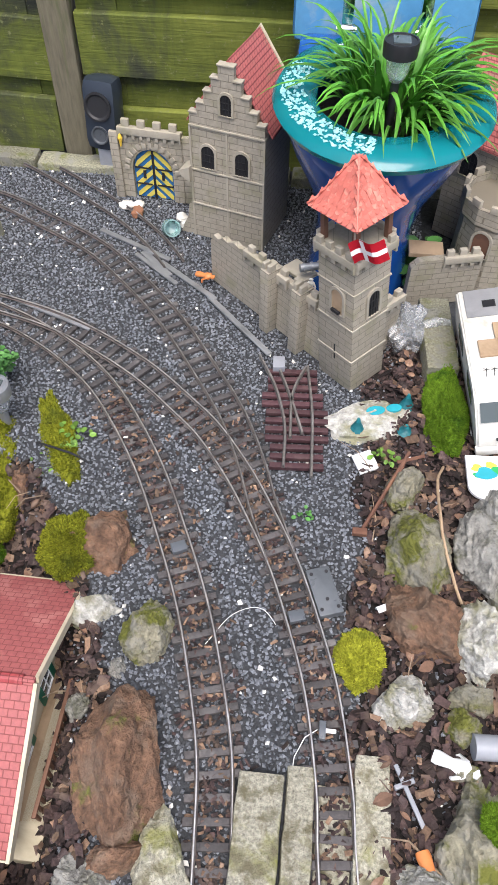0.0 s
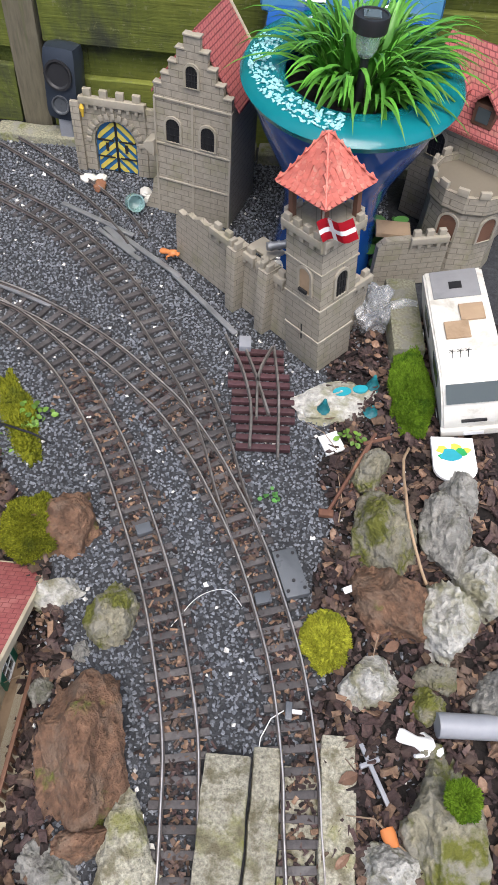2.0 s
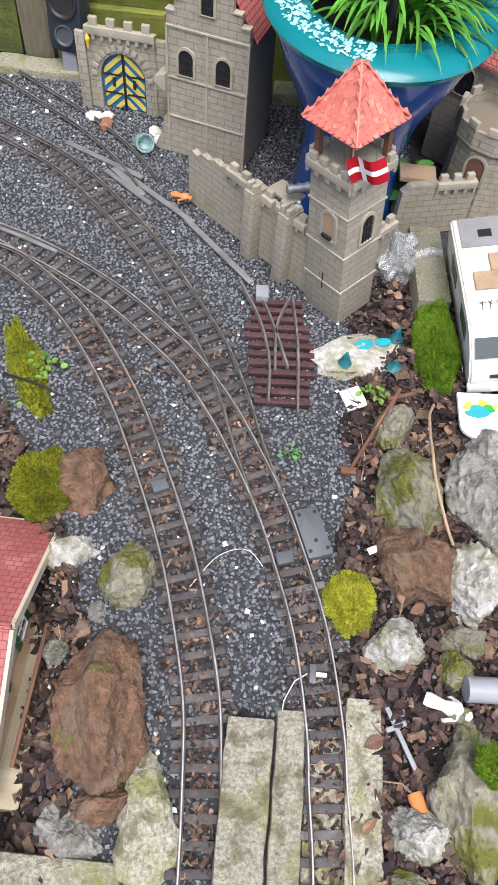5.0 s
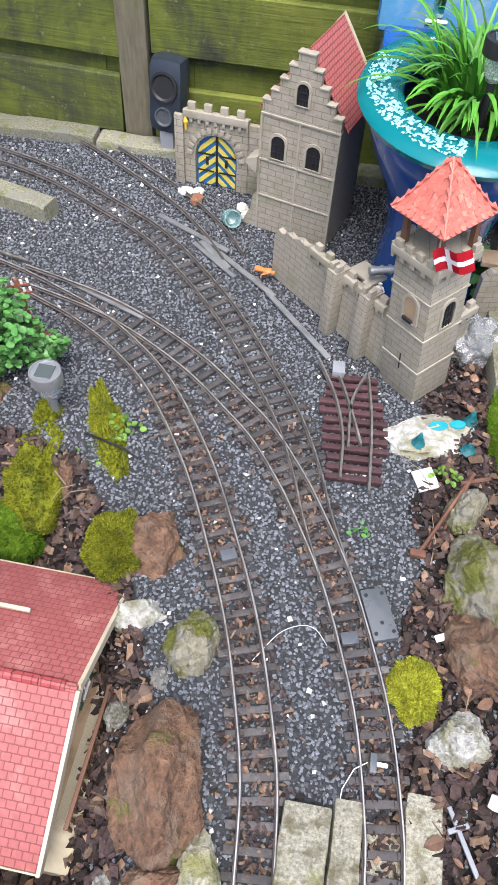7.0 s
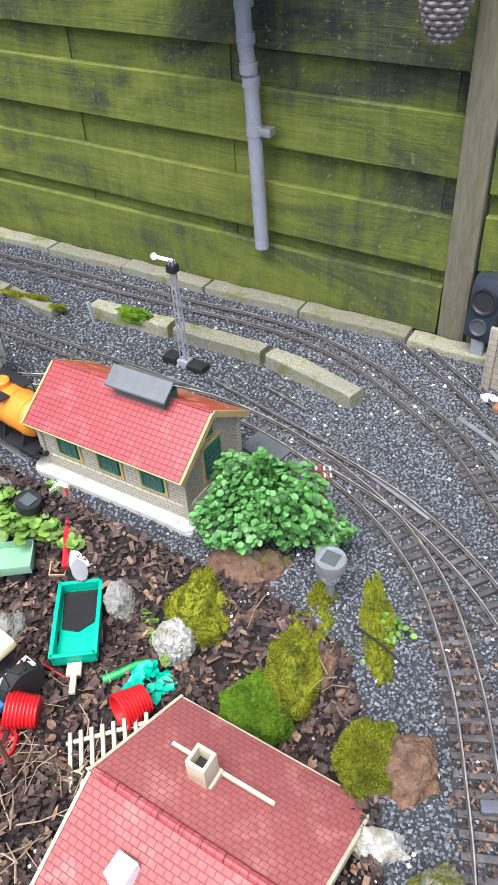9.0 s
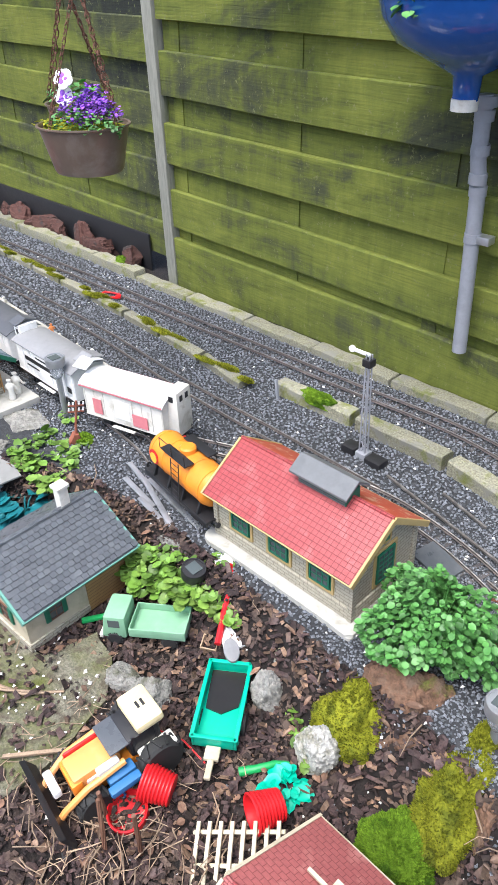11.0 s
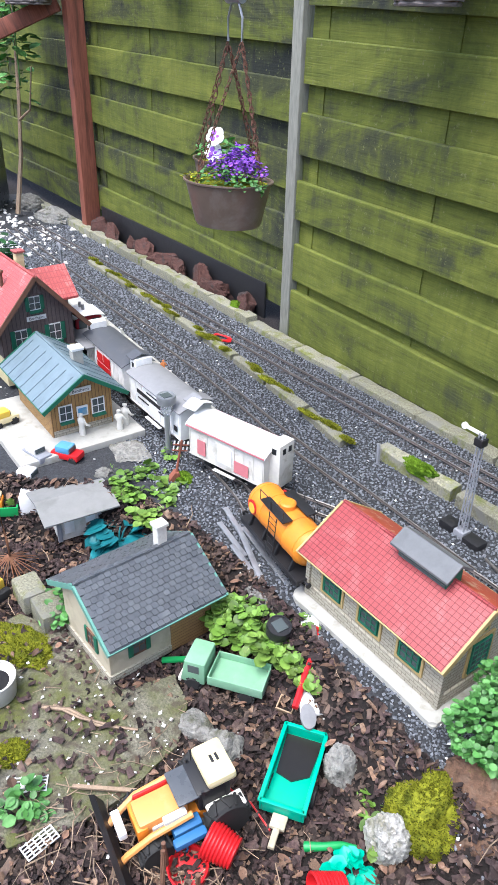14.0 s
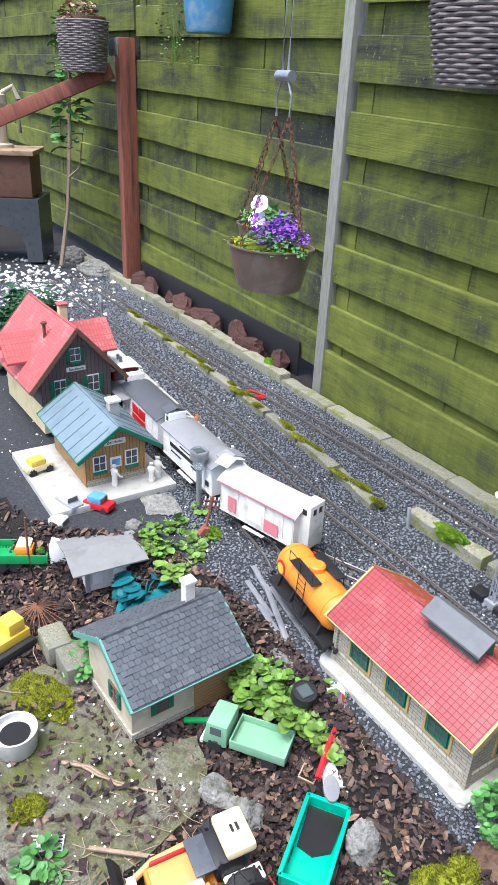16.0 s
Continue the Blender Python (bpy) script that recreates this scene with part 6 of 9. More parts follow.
part("flue", bm, "cream_wood", ch)
part("flue_hole", cube(-0.011, -0.011, 0.17, 0.011, 0.011, 0.20), "black", ch)
ch2 = part("chimney", cube(-0.016, -0.016, 0.15, 0.016, 0.016, 0.20, 0.001), "white", inn)
ch2.matrix_basis = pose(-0.06, -0.075, 0.01)
rb = part("roof_rail", cube(-0.145, 0.0, 0.0, 0.03, 0.006, 0.006, 0.001), "cream_wood", inn)
rb.matrix_basis = pose(0.03, 0.10, 0.1715)
bm = bmesh.new()
for k in range(9):
    cyl(bm, (-0.157 + k * 0.0349, 0, 0.2175), (-0.157 + k * 0.0349 + 0.033, 0, 0.2175), 0.0072, n=10)
part("ridge_tiles", bm, "tile_red", inn)
part("balcony_floor", cube(0.145, -0.14, 0.062, 0.185, 0.12, 0.068, 0.001), "wood_pale", inn)
bal = part("balcony_rail", cube(0.181, -0.14, 0.098, 0.187, 0.12, 0.103, 0.001), "wood_brown", inn)
b0 = None
for k in range(24):
    if b0 is None:
        b0 = part("baluster", cube(-0.0022, -0.0022, 0, 0.0022, 0.0022, 0.032, 0.0006), "wood_brown", bal)
        o = b0
    else:
        o = share("baluster", b0, Matrix(), bal)
    o.matrix_basis = pose(0.184, -0.135 + k * 0.011, 0.067)
window_unit(inn, pose(0.1455, 0.04, 0.075, 0, 0, 90), 0.03, 0.045, "white", "pane", (1, 1), "green_dark")
window_unit(inn, pose(0.1455, -0.06, 0.075, 0, 0, 90), 0.03, 0.045, "white", "pane", (1, 1), "green_dark")
window_unit(inn, pose(0.1455, -0.02, 0.015, 0, 0, 90), 0.03, 0.04, "white", "pane", (1, 1), "green_dark")
tagged(part("timber_plank", cube(-0.225, 0.34, -0.16, -0.185, 0.62, -0.09, 0.003), "cream_wood"), "pale timber plank beside the toy chalet", "plank")

# cream lattice leaning by the chalet, built slat by slat
lat = thing("lattice_fence", pose(-0.625, 0.60, -0.13, 12, -14, 38), "cream plastic lattice fence piece lying tilted in the mulch", "toy fence")
s0 = None
for k in range(8):
    if s0 is None:
        s0 = part("slat", cube(-0.0035, -0.065, 0, 0.0035, 0.065, 0.005, 0.0008), "cream_wood", lat)
        o = s0
    else:
        o = share("slat", s0, Matrix(), lat)
    o.matrix_basis = pose(-0.07 + k * 0.02, 0, 0.006)
for y in (-0.05, 0.0, 0.05):
    part("rail", cube(-0.08, y - 0.0035, 0, 0.08, y + 0.0035, 0.0055, 0.0008), "cream_wood", lat)

# plank station building with slab platform
tagged(part("platform_slab", cube(-2.42, 0.66, -0.03, -1.985, 1.055, 0.004, 0.004), "paving"), "white concrete station platform slab", "platform", kind="structure").matrix_basis = pose(0, 0, 0)
stn = gable_house("station_building", pose(-2.235, 0.895, 0.004, 0, 0, 0), "ochre plank station building with blue-grey sheet roof", "toy building", 0.15, 0.098, 0.135, 0.20, "planks_brown", "slate_roof", 0.045, 0.035, "green_dark", thick=0.004)
for y in (-0.052, 0.052):
    window_unit(stn, pose(0.1505, y, 0.05, 0, 0, 90), 0.036, 0.046, "white", "pane", (1, 1), None, "green_dark")
part("plinth", cube(-0.152, -0.094, 0, 0.152, 0.094, 0.02, 0.001), "stonewall", stn)
board = part("name_board", cube(0.151, -0.034, 0.128, 0.154, 0.034, 0.146, 0.0006), "white", stn)
part("notice", cube(0.151, -0.018, 0.05, 0.1535, 0.018, 0.085, 0.0005), "white", stn)
part("notice_stripe", cube(0.1535, -0.014, 0.055, 0.1542, 0.014, 0.078), "blue_sky", stn)
for k in range(-3, 4):
    for c in [c for c in stn.children if c.name.startswith("roof")][:2]:
        part("seam", cube(k * 0.055 - 0.001, 0.0, 0.004, k * 0.055 + 0.001, 0.136, 0.0062), "slate_roof", c)
ch = part("chimney", cube(-0.016, -0.016, 0.14, 0.016, 0.016, 0.215, 0.001), "paving", stn)
ch.matrix_basis = pose(0.03, 0.045, 0)
part("chimney_cap", cube(-0.02, -0.02, 0.215, 0.02, 0.02, 0.224, 0.001), "white", ch)


def lettering(text, size, m, mat, parent=None, name="lettering"):
    cu = bpy.data.curves.new(name, "FONT")
    cu.body, cu.size, cu.extrude, cu.align_x, cu.align_y = text, size, 0.0003, "CENTER", "CENTER"
    tmp = new(name + "_tmp", cu)
    me = bpy.data.meshes.new_from_object(tmp.evaluated_get(bpy.context.evaluated_depsgraph_get()))
    bpy.data.objects.remove(tmp)
    me.materials.clear()
    me.materials.append(M[mat])
    o = new(name, me)
    o.parent = parent
    o.matrix_basis = m
    return o


lettering("Bentheim", 0.014, pose(0.1543, 0, 0.137, 90, 0, 90), "iron", stn)

# large station house
mh = gable_house("station_house", pose(-2.72, 0.92, 0.0, 0, 0, 2), "two-storey station house with mauve planks and pinkish red roof", "toy building", 0.21, 0.128, 0.225, 0.37, "planks_grey", "roof_pink", 0.035, 0.045, "wood_brown", thick=0.007, base_z=0.105)
part("ground_floor", cube(-0.208, -0.126, 0, 0.208, 0.126, 0.106, 0.001), "cream", mh)
for y in (-0.06, 0.06):
    window_unit(mh, pose(0.2105, y, 0.135, 0, 0, 90), 0.04, 0.055, "white", "pane", (1, 1), "green_dark", "green_dark")
    window_unit(mh, pose(0.2105, y, 0.03, 0, 0, 90), 0.04, 0.05, "white", "pane", (1, 1))
window_unit(mh, pose(0.2105, 0, 0.255, 0, 0, 90), 0.036, 0.042, "white", "pane", (1, 1), "green_dark", "green_dark")
part("name_board", cube(0.211, -0.034, 0.217, 0.2145, 0.034, 0.233, 0.0006), "white", mh)
lettering("Bentheim", 0.014, pose(0.2149, 0, 0.225, 90, 0, 90), "iron", mh)
bm = bmesh.new()
for s in (-1, 1):
    prism(bm, [(s * 0.10, 0.225), (s * 0.10, 0.233), (0, 0.325), (0, 0.317)], -0.02, 0.205)
part("cross_roof", bm, "roof_pink", mh)
part("cross_wall", cube(-0.085, 0.0, 0.0, 0.085, 0.17, 0.235, 0.001), "planks_grey", mh)
bm = bmesh.new()
for s in (-1, 1):
    prism(bm, [(s * 0.09, 0.225), (s * 0.09, 0.233), (0, 0.315), (0, 0.307)], -0.2, 0.02)
part("cross_roof", bm, "roof_pink", mh)
part("awning", cube(-0.05, 0.128, 0.108, 0.30, 0.235, 0.114, 0.001), "grey_roof", mh)
ch = part("chimney", cube(-0.014, -0.014, 0.3, 0.014, 0.014, 0.40, 0.001), "cream", mh)
ch.matrix_basis = pose(0.03, 0.03, 0)
part("chimney_cap", cube(-0.019, -0.019, 0.40, 0.019, 0.019, 0.407, 0.001), "castle_roof_old", ch)
bm = bmesh.new()
cyl(bm, (0, 0, 0.3), (0, 0, 0.36), 0.006, n=10)
lathe(bm, [(0.011, 0.358), (0.011, 0.364), (0, 0.37)], 10)
part("stove_pipe", bm, "rust", mh).matrix_basis = pose(0.09, -0.06, 0)

# white platform with plain figures
tagged(part("platform", cube(-1.45, -0.034, 0, 0, 0.034, 0.026, 0.003), "paving"), "long white plastic station platform between tracks", "platform").matrix_basis = pose(-1.93, 1.272, -0.015, 0, 0, -2.4)


def figure(x, y, z, h, mat, label, lie=0, turn=0, group="platform figures"):
    """A plain toy figure as one simple turned mesh."""
    bm = bmesh.new()
    lathe(bm, [(0.14 * h, 0), (0.16 * h, 0.1 * h), (0.12 * h, 0.4 * h), (0.17 * h, 0.55 * h), (0.19 * h, 0.72 * h), (0.08 * h, 0.80 * h), (0.06 * h, 0.83 * h), (0.11 * h, 0.88 * h), (0.11 * h, 0.95 * h), (0, h)], 12, None, 1.0, 0.75)
    tube(bm, [(0.16 * h, 0, 0.7 * h), (0.26 * h, -0.1 * h, 0.5 * h), (0.2 * h, -0.2 * h, 0.4 * h)], 0.045 * h, 6)
    tube(bm, [(-0.16 * h, 0, 0.7 * h), (-0.26 * h, -0.05 * h, 0.5 * h), (-0.24 * h, -0.2 * h, 0.42 * h)], 0.045 * h, 6)
    o = part("toy_figure", bm, mat, smooth=1.0)
    o.matrix_basis = pose(x, y, z, lie, 0, turn)
    return tagged(o, label, "toy figure", group)


for x, y, h, mat in ((-2.02, 1.275, 0.06, "white_dirty"), (-2.22, 1.275, 0.05, "white_dirty"), (-2.32, 1.30, 0.045, "skin"), (-2.55, 1.28, 0.05, "cream"), (-2.66, 1.30, 0.05, "white_dirty"),
                     (-2.78, 1.29, 0.06, "white_dirty"), (-2.98, 1.30, 0.05, "green_toy"), (-2.13, 1.285, 0.04, "white_dirty")):
    figure(x, y, 0.0105, h, mat, "small plain toy figure on the white platform", 0, (x * 977) % 360)
for x, y, h in ((-2.06, 0.88, 0.075), (-2.05, 1.02, 0.075), (-2.03, 0.99, 0.07), (-2.36, 1.03, 0.075)):
    figure(x, y, 0.003, h, "white_dirty", "white plastic toy passenger on the station slab", 0, (x * 777) % 360, "station figures")
figure(0.315, 0.508, 0.008, 0.062, "white", "white plastic toy figure lying among leaves", 82, 70, "lying figures")
figure(0.298, 0.395, 0.003, 0.062, "skin", "blue and orange toy figure lying on its back", 82, 20, "lying figures")
figure(-0.15, 1.455, 0.0, 0.05, "skin", "orange plastic toy figure fallen by the castle", 75, 60, "lying figures")
figure(0.098, 1.30, 0.1, 0.035, "white_dirty", "small pale toy figure behind the battlements", 0, 0, "lying figures")

# ---------------------------------------------------------------- trains
def on_track(key, s):
    """Place and heading (degrees of the local x axis) at s metres along a track."""
    line = LONG[key]
    k = max(1, min(len(line) - 2, int(s / 0.01)))
    d = line[k + 1] - line[k - 1]
    return line[k], math.degrees(math.atan2(d.y, d.x))


LONG = {k: smooth_line(v, 0.01) for k, v in LINES.items()}


def wheelset(parent, x, r=0.0155):
    for s in (-1, 1):
        bm = bmesh.new()
        lathe(bm, [(0.004, -0.006), (r * 0.8, -0.005), (r, -0.004), (r, 0.002), (r + 0.002, 0.003), (r + 0.002, 0.0045), (0.004, 0.006)], 20, pose(x, s * 0.0225, r + 0.0005, 90 * s, 0, 0))
        part("wheel", bm, "iron", parent)
    bm = bmesh.new()
    cyl(bm, (x, -0.03, r + 0.0005), (x, 0.03, r + 0.0005), 0.0025, n=8)
    part("axle", bm, "iron", parent)


def underframe(t, L, w=0.05):
    bm = bmesh.new()
    for s in (-1, 1):
        box(bm, -L / 2, s * w * 0.78 - 0.003, 0.026, L / 2, s * w * 0.78 + 0.003, 0.038, 0.001)
        for x in (-L * 0.3, L * 0.3):
            box(bm, x - 0.014, s * 0.033 - 0.003, 0.008, x + 0.014, s * 0.033 + 0.003, 0.03, 0.0015)
    box(bm, -L / 2, -w * 0.8, 0.034, L / 2, w * 0.8, 0.04)
    part("underframe", bm, "black", t)
    for e in (-1, 1):
        bm = bmesh.new()
        box(bm, e * L / 2, -0.008, 0.018, e * (L / 2 + 0.026), 0.008, 0.025, 0.001)
        cyl(bm, (e * (L / 2 + 0.02), 0, 0.012), (e * (L / 2 + 0.02), 0, 0.03), 0.004, n=8)
        part("coupling", bm, "black", t)
        for s in (-1, 1):
            bm = bmesh.new()
            cyl(bm, (e * L / 2, s * 0.03, 0.034), (e * (L / 2 + 0.015), s * 0.03, 0.034), 0.003, n=8)
            cyl(bm, (e * (L / 2 + 0.015), s * 0.03, 0.034), (e * (L / 2 + 0.018), s * 0.03, 0.034), 0.007, n=14)
            part("buffer", bm, "iron", t)
    wheelset(t, -L * 0.3)
    wheelset(t, L * 0.3)


def arc_roof(L, hw, z, rise, th=0.003):
    bm = bmesh.new()
    pts = [(hw * math.sin(a), z + rise * (math.cos(a) - math.cos(1.1)) / (1 - math.cos(1.1))) for a in np.linspace(-1.1, 1.1, 13)]
    pts = [(x / math.sin(1.1), zz) for x, zz in pts]
    prism(bm, pts + [(x, zz - th) for x, zz in pts[::-1]], -L / 2, L / 2, RZ[90])
    return bm


def van(key, s, L, body, roof, label, cab=False, rise=0.022, trim=None, badge=None, bars=(), rib=None, flip=False, group="train wagons"):
    p, a = on_track(key, s)
    t = thing("goods_wagon", pose(p.x, p.y, 0.0, 0, 0, a + (180 if flip else 0)) @ Matrix.Scale(0.91, 4, (0, 0, 1)), label, "train wagon", group)
    underframe(t, L)
    hw, z0, z1 = 0.052, 0.040, 0.142
    poly = [(-hw, z0), (hw, z0), (hw, z1)] + [(hw * math.cos(b), z1 + rise * 0.85 * math.sin(b)) for b in np.linspace(0.15, math.pi - 0.15, 9)] + [(-hw, z1)]
    bm = bmesh.new()
    prism(bm, poly, -L / 2, L / 2, RZ[90])
    part("body", bm, body, t, smooth=0.3)
    r = part("roof", arc_roof(L + 0.016, hw + 0.008, z1 + 0.001, rise), roof, t, smooth=0.9)
    if rib:
        for k in range(5):
            o = part("roof_rib", arc_roof(0.003, hw + 0.0085, z1 + 0.0025, rise), rib, r)
            o.matrix_basis = pose(-L * 0.42 + k * L * 0.21, 0, 0)
    for sgn in (-1, 1):
        d = part("door", cube(-L * 0.13, sgn * (hw + 0.0012) - 0.0015, z0 + 0.004, L * 0.13, sgn * (hw + 0.0012) + 0.0015, z1 - 0.006, 0.0006), body, t)
        part("door_rail", cube(-L * 0.28, sgn * (hw + 0.003) - 0.001, z1 - 0.008, L * 0.28, sgn * (hw + 0.003) + 0.001, z1 - 0.005), body, t)
        part("step_board", cube(-L * 0.14, sgn * (hw + 0.006) - 0.005, 0.026, L * 0.14, sgn * (hw + 0.006) + 0.005, 0.029), body, t)
        bm = bmesh.new()
        n = 9
        for k in range(n):
            x = -L / 2 + 0.004 + k * (L - 0.008) / (n - 1)
            box(bm, x - 0.0015, sgn * (hw + 0.001) - 0.001, z0, x + 0.0015, sgn * (hw + 0.001) + 0.001, z1)
        box(bm, -L / 2, sgn * (hw + 0.001) - 0.0012, z0, L / 2, sgn * (hw + 0.001) + 0.0012, z0 + 0.005)
        part("side_ribs", bm, body, t)
        if trim:
            part("roof_edge", cube(-L / 2 - 0.006, sgn * (hw + 0.007) - 0.0015, z1 - 0.003, L / 2 + 0.006, sgn * (hw + 0.007) + 0.0015, z1 + 0.003, 0.0006), trim, t)
        for (x, z, w, h, mat) in bars:
            part("sign_bar", cube(L * x - w / 2, sgn * (hw + 0.0032) - 0.0008, z - h / 2, L * x + w / 2, sgn * (hw + 0.0032) + 0.0008, z + h / 2), mat, t)
    if cab:
        c = part("brake_cab", cube(L / 2 - 0.002, -0.03, 0.04, L / 2 + 0.034, 0.03, 0.182, 0.0012), body, t)
        bm = bmesh.new()
        for sg in (-1, 1):
            prism(bm, [(sg * 0.036, 0.181), (sg * 0.036, 0.184), (0, 0.199), (0, 0.195)], L / 2 - 0.008, L / 2 + 0.04, RZ[90] @ pose(0, 0, 0, 0, 0, 180) @ pose(0, 0, 0, 0, 0, 180))
        part("cab_roof", bm, roof, c)
        for sg in (-0.012, 0.012):
            part("cab_window", cube(L / 2 + 0.0335, sg - 0.006, 0.150, L / 2 + 0.0352, sg + 0.006, 0.168), "black", c)
        for sg in (-1, 1):
            part("cab_window", cube(L / 2 + 0.008, sg * 0.0302 - 0.0008, 0.150, L / 2 + 0.022, sg * 0.0302 + 0.0008, 0.168), "black", c)
    return t


def hood_loco(key, s, label, long_hood=0.17, cab_roof="grey_roof", body="red", flip=False):
    """Diesel: a long bonnet, a cab and a short bonnet on a black frame."""
    p, a = on_track(key, s)
    t = thing("locomotive", pose(p.x, p.y, 0, 0, 0, a + (180 if flip else 0)), label, "locomotive", "locomotives")
    L = 0.36
    underframe(t, L)
    part("running_board", cube(-L / 2 - 0.004, -0.056, 0.038, L / 2 + 0.004, 0.056, 0.046, 0.0015), "iron", t)
    h = part("long_bonnet", cube(-0.01, -0.037, 0.046, L / 2 - 0.006, 0.037, 0.118, 0.005), body, t)
    for k in range(5):
        part("bonnet_lid", cube(0.012 + k * 0.03, -0.024, 0.1175, 0.034 + k * 0.03, 0.024, 0.1205, 0.001), body, h)
    for sg in (-1, 1):
        for k in range(4):
            part("grille", cube(0.01 + k * 0.036, sg * 0.0372 - 0.001, 0.06, 0.034 + k * 0.036, sg * 0.0372 + 0.001, 0.10), "iron", h)
        bm = bmesh.new()
        lathe(bm, [(0.0075, 0), (0.0075, 0.004), (0.005, 0.0055), (0, 0.006)], 14, pose(L / 2 - 0.007, sg * 0.024, 0.063, 0, 90, 0))
        part("headlight", bm, "white", h)
        bm = bmesh.new()
        tube(bm, [(L / 2 - 0.002, sg * 0.05, 0.046), (L / 2 - 0.002, sg * 0.05, 0.085), (0.0, sg * 0.05, 0.085)], 0.0015, 6)
        part("handrail", bm, "iron", t)
    part("front_grille", cube(L / 2 - 0.007, -0.02, 0.072, L / 2 - 0.004, 0.02, 0.11), "red_dark", h)
    c = part("cab", cube(-0.095, -0.05, 0.046, -0.01, 0.05, 0.165, 0.004), body, t)
    for sg in (-1, 1):
        for x in (-0.073, -0.036):
            part("cab_window", cube(x - 0.014, sg * 0.0502 - 0.001, 0.118, x + 0.014, sg * 0.0502 + 0.001, 0.152), "pane", c)
        for e in (-0.0955, -0.0095):
            part("cab_window", cube(e - 0.001, sg * 0.026 - 0.015, 0.122, e + 0.001, sg * 0.026 + 0.015, 0.152), "pane", c)
    part("cab_roof", arc_roof(0.102, 0.056, 0.165, 0.012), cab_roof, c, smooth=0.9).matrix_basis = pose(-0.0525, 0, 0)
    part("short_bonnet", cube(-L / 2 + 0.006, -0.037, 0.046, -0.095, 0.037, 0.118, 0.005), body, t)
    bm = bmesh.new()
    cyl(bm, (0.006, 0, 0.11), (0.006, 0, 0.175), 0.008, n=14)
    part("exhaust", bm, body, t)
    return t


def shunter(key, s, label, flip=False):
    """Small loco: bonnet in front, cab with a flat white roof behind."""
    p, a = on_track(key, s)
    t = thing("locomotive", pose(p.x, p.y, 0, 0, 0, a + (180 if flip else 0)), label, "locomotive", "locomotives")
    underframe(t, 0.25)
    part("running_board", cube(-0.13, -0.05, 0.038, 0.13, 0.05, 0.05, 0.0015), "iron", t)
    h = part("bonnet", cube(-0.01, -0.032, 0.05, 0.118, 0.032, 0.118, 0.006), "red_dark", t)
    for x, y in ((0.02, 0.02), (0.06, -0.02), (0.1, 0.02), (0.1, -0.02)):
        bm = bmesh.new()
        cyl(bm, (x, y, 0.116), (x, y, 0.126), 0.005, n=10)
        part("filler_cap", bm, "red_dark", h)
    for sg in (-1, 1):
        bm = bmesh.new()
        cyl(bm, (0.112, sg * 0.036, 0.10), (0.126, sg * 0.036, 0.10), 0.0085, n=14)
        part("headlight", bm, "red_dark", t)
    c = part("cab", cube(-0.115, -0.05, 0.05, -0.01, 0.05, 0.158, 0.003), "red_dark", t)
    for sg in (-1, 1):
        for x in (-0.085, -0.04):
            part("cab_window", cube(x - 0.015, sg * 0.0502 - 0.001, 0.108, x + 0.015, sg * 0.0502 + 0.001, 0.146), "pane", c)
        part("cab_window", cube(-0.1162, sg * 0.025 - 0.015, 0.11, -0.1142, sg * 0.025 + 0.015, 0.146), "pane", c)
    part("cab_roof", arc_roof(0.125, 0.06, 0.156, 0.009), "white", c, smooth=0.9).matrix_basis = pose(-0.0625, 0, 0)
    for x in (-0.03, -0.06):
        bm = bmesh.new()
        cyl(bm, (x, 0, 0.16), (x, 0, 0.185), 0.006, n=12)
        part("roof_pipe", bm, "grey_roof", c)
    return t


def s_at(key, x=None, y=None):
    line = LONG[key]
    return min(range(len(line)), key=lambda k: (abs(line[k].x - x) if x is not None else 0) + (abs(line[k].y - y) if y is not None else 0)) * 0.01


sb = s_at("b", y=0.21) - 0.30
van("b", sb, 0.285, "silver", "silver", "silver goods wagon with shiny rounded roof", rise=0.034, rib="silver")
van("b", sb - 0.335, 0.285, "brand_blue", "white", "blue goods wagon with white roof and white sign bars", rise=0.02, bars=((0.0, 0.10, 0.16, 0.016, "white"), (0.05, 0.075, 0.12, 0.006, "white")))
van("b", sb - 0.67, 0.285, "white", "white_dirty", "white goods wagon with ribbed pale roof", rise=0.026, rib="white_dirty", bars=((0.0, 0.09, 0.07, 0.07, "pvc"),))
hood_loco("b", sb - 1.04, "bright red diesel locomotive with grey cab roof", flip=True)

sa = s_at("a", x=-1.64)
van("a", sa, 0.27, "white_dirty", "white", "cream-white beer wagon with pink roof edges and red triangle", True, 0.024, "pink", bars=((0.0, 0.09, 0.05, 0.06, "white"), (0.22, 0.07, 0.05, 0.04, "pink"), (-0.32, 0.08, 0.03, 0.05, "pink")), flip=True)
van("a", sa + 0.345, 0.325, "white", "grey_roof", "white brewery wagon with grey roof and dark sign bars", True, 0.016,
    bars=((0.02, 0.102, 0.20, 0.014, "iron"), (0.0, 0.122, 0.08, 0.005, "iron"), (-0.2, 0.085, 0.06, 0.005, "iron"), (0.2, 0.078, 0.07, 0.005, "iron"), (-0.42, 0.075, 0.018, 0.018, "iron")), flip=False)
van("a", sa + 0.72, 0.325, "white", "dark_roof", "white brewery wagon with charcoal roof and red sign panels", True, 0.016,
    bars=((-0.09, 0.105, 0.055, 0.035, "red_toy"), (0.09, 0.105, 0.05, 0.03, "red_toy"), (0.0, 0.068, 0.115, 0.022, "red_toy"), (0.0, 0.088, 0.10, 0.008, "flag_red")), flip=False)
shunter("a", sa + 1.085, "small dark red shunting locomotive with white cab roof")

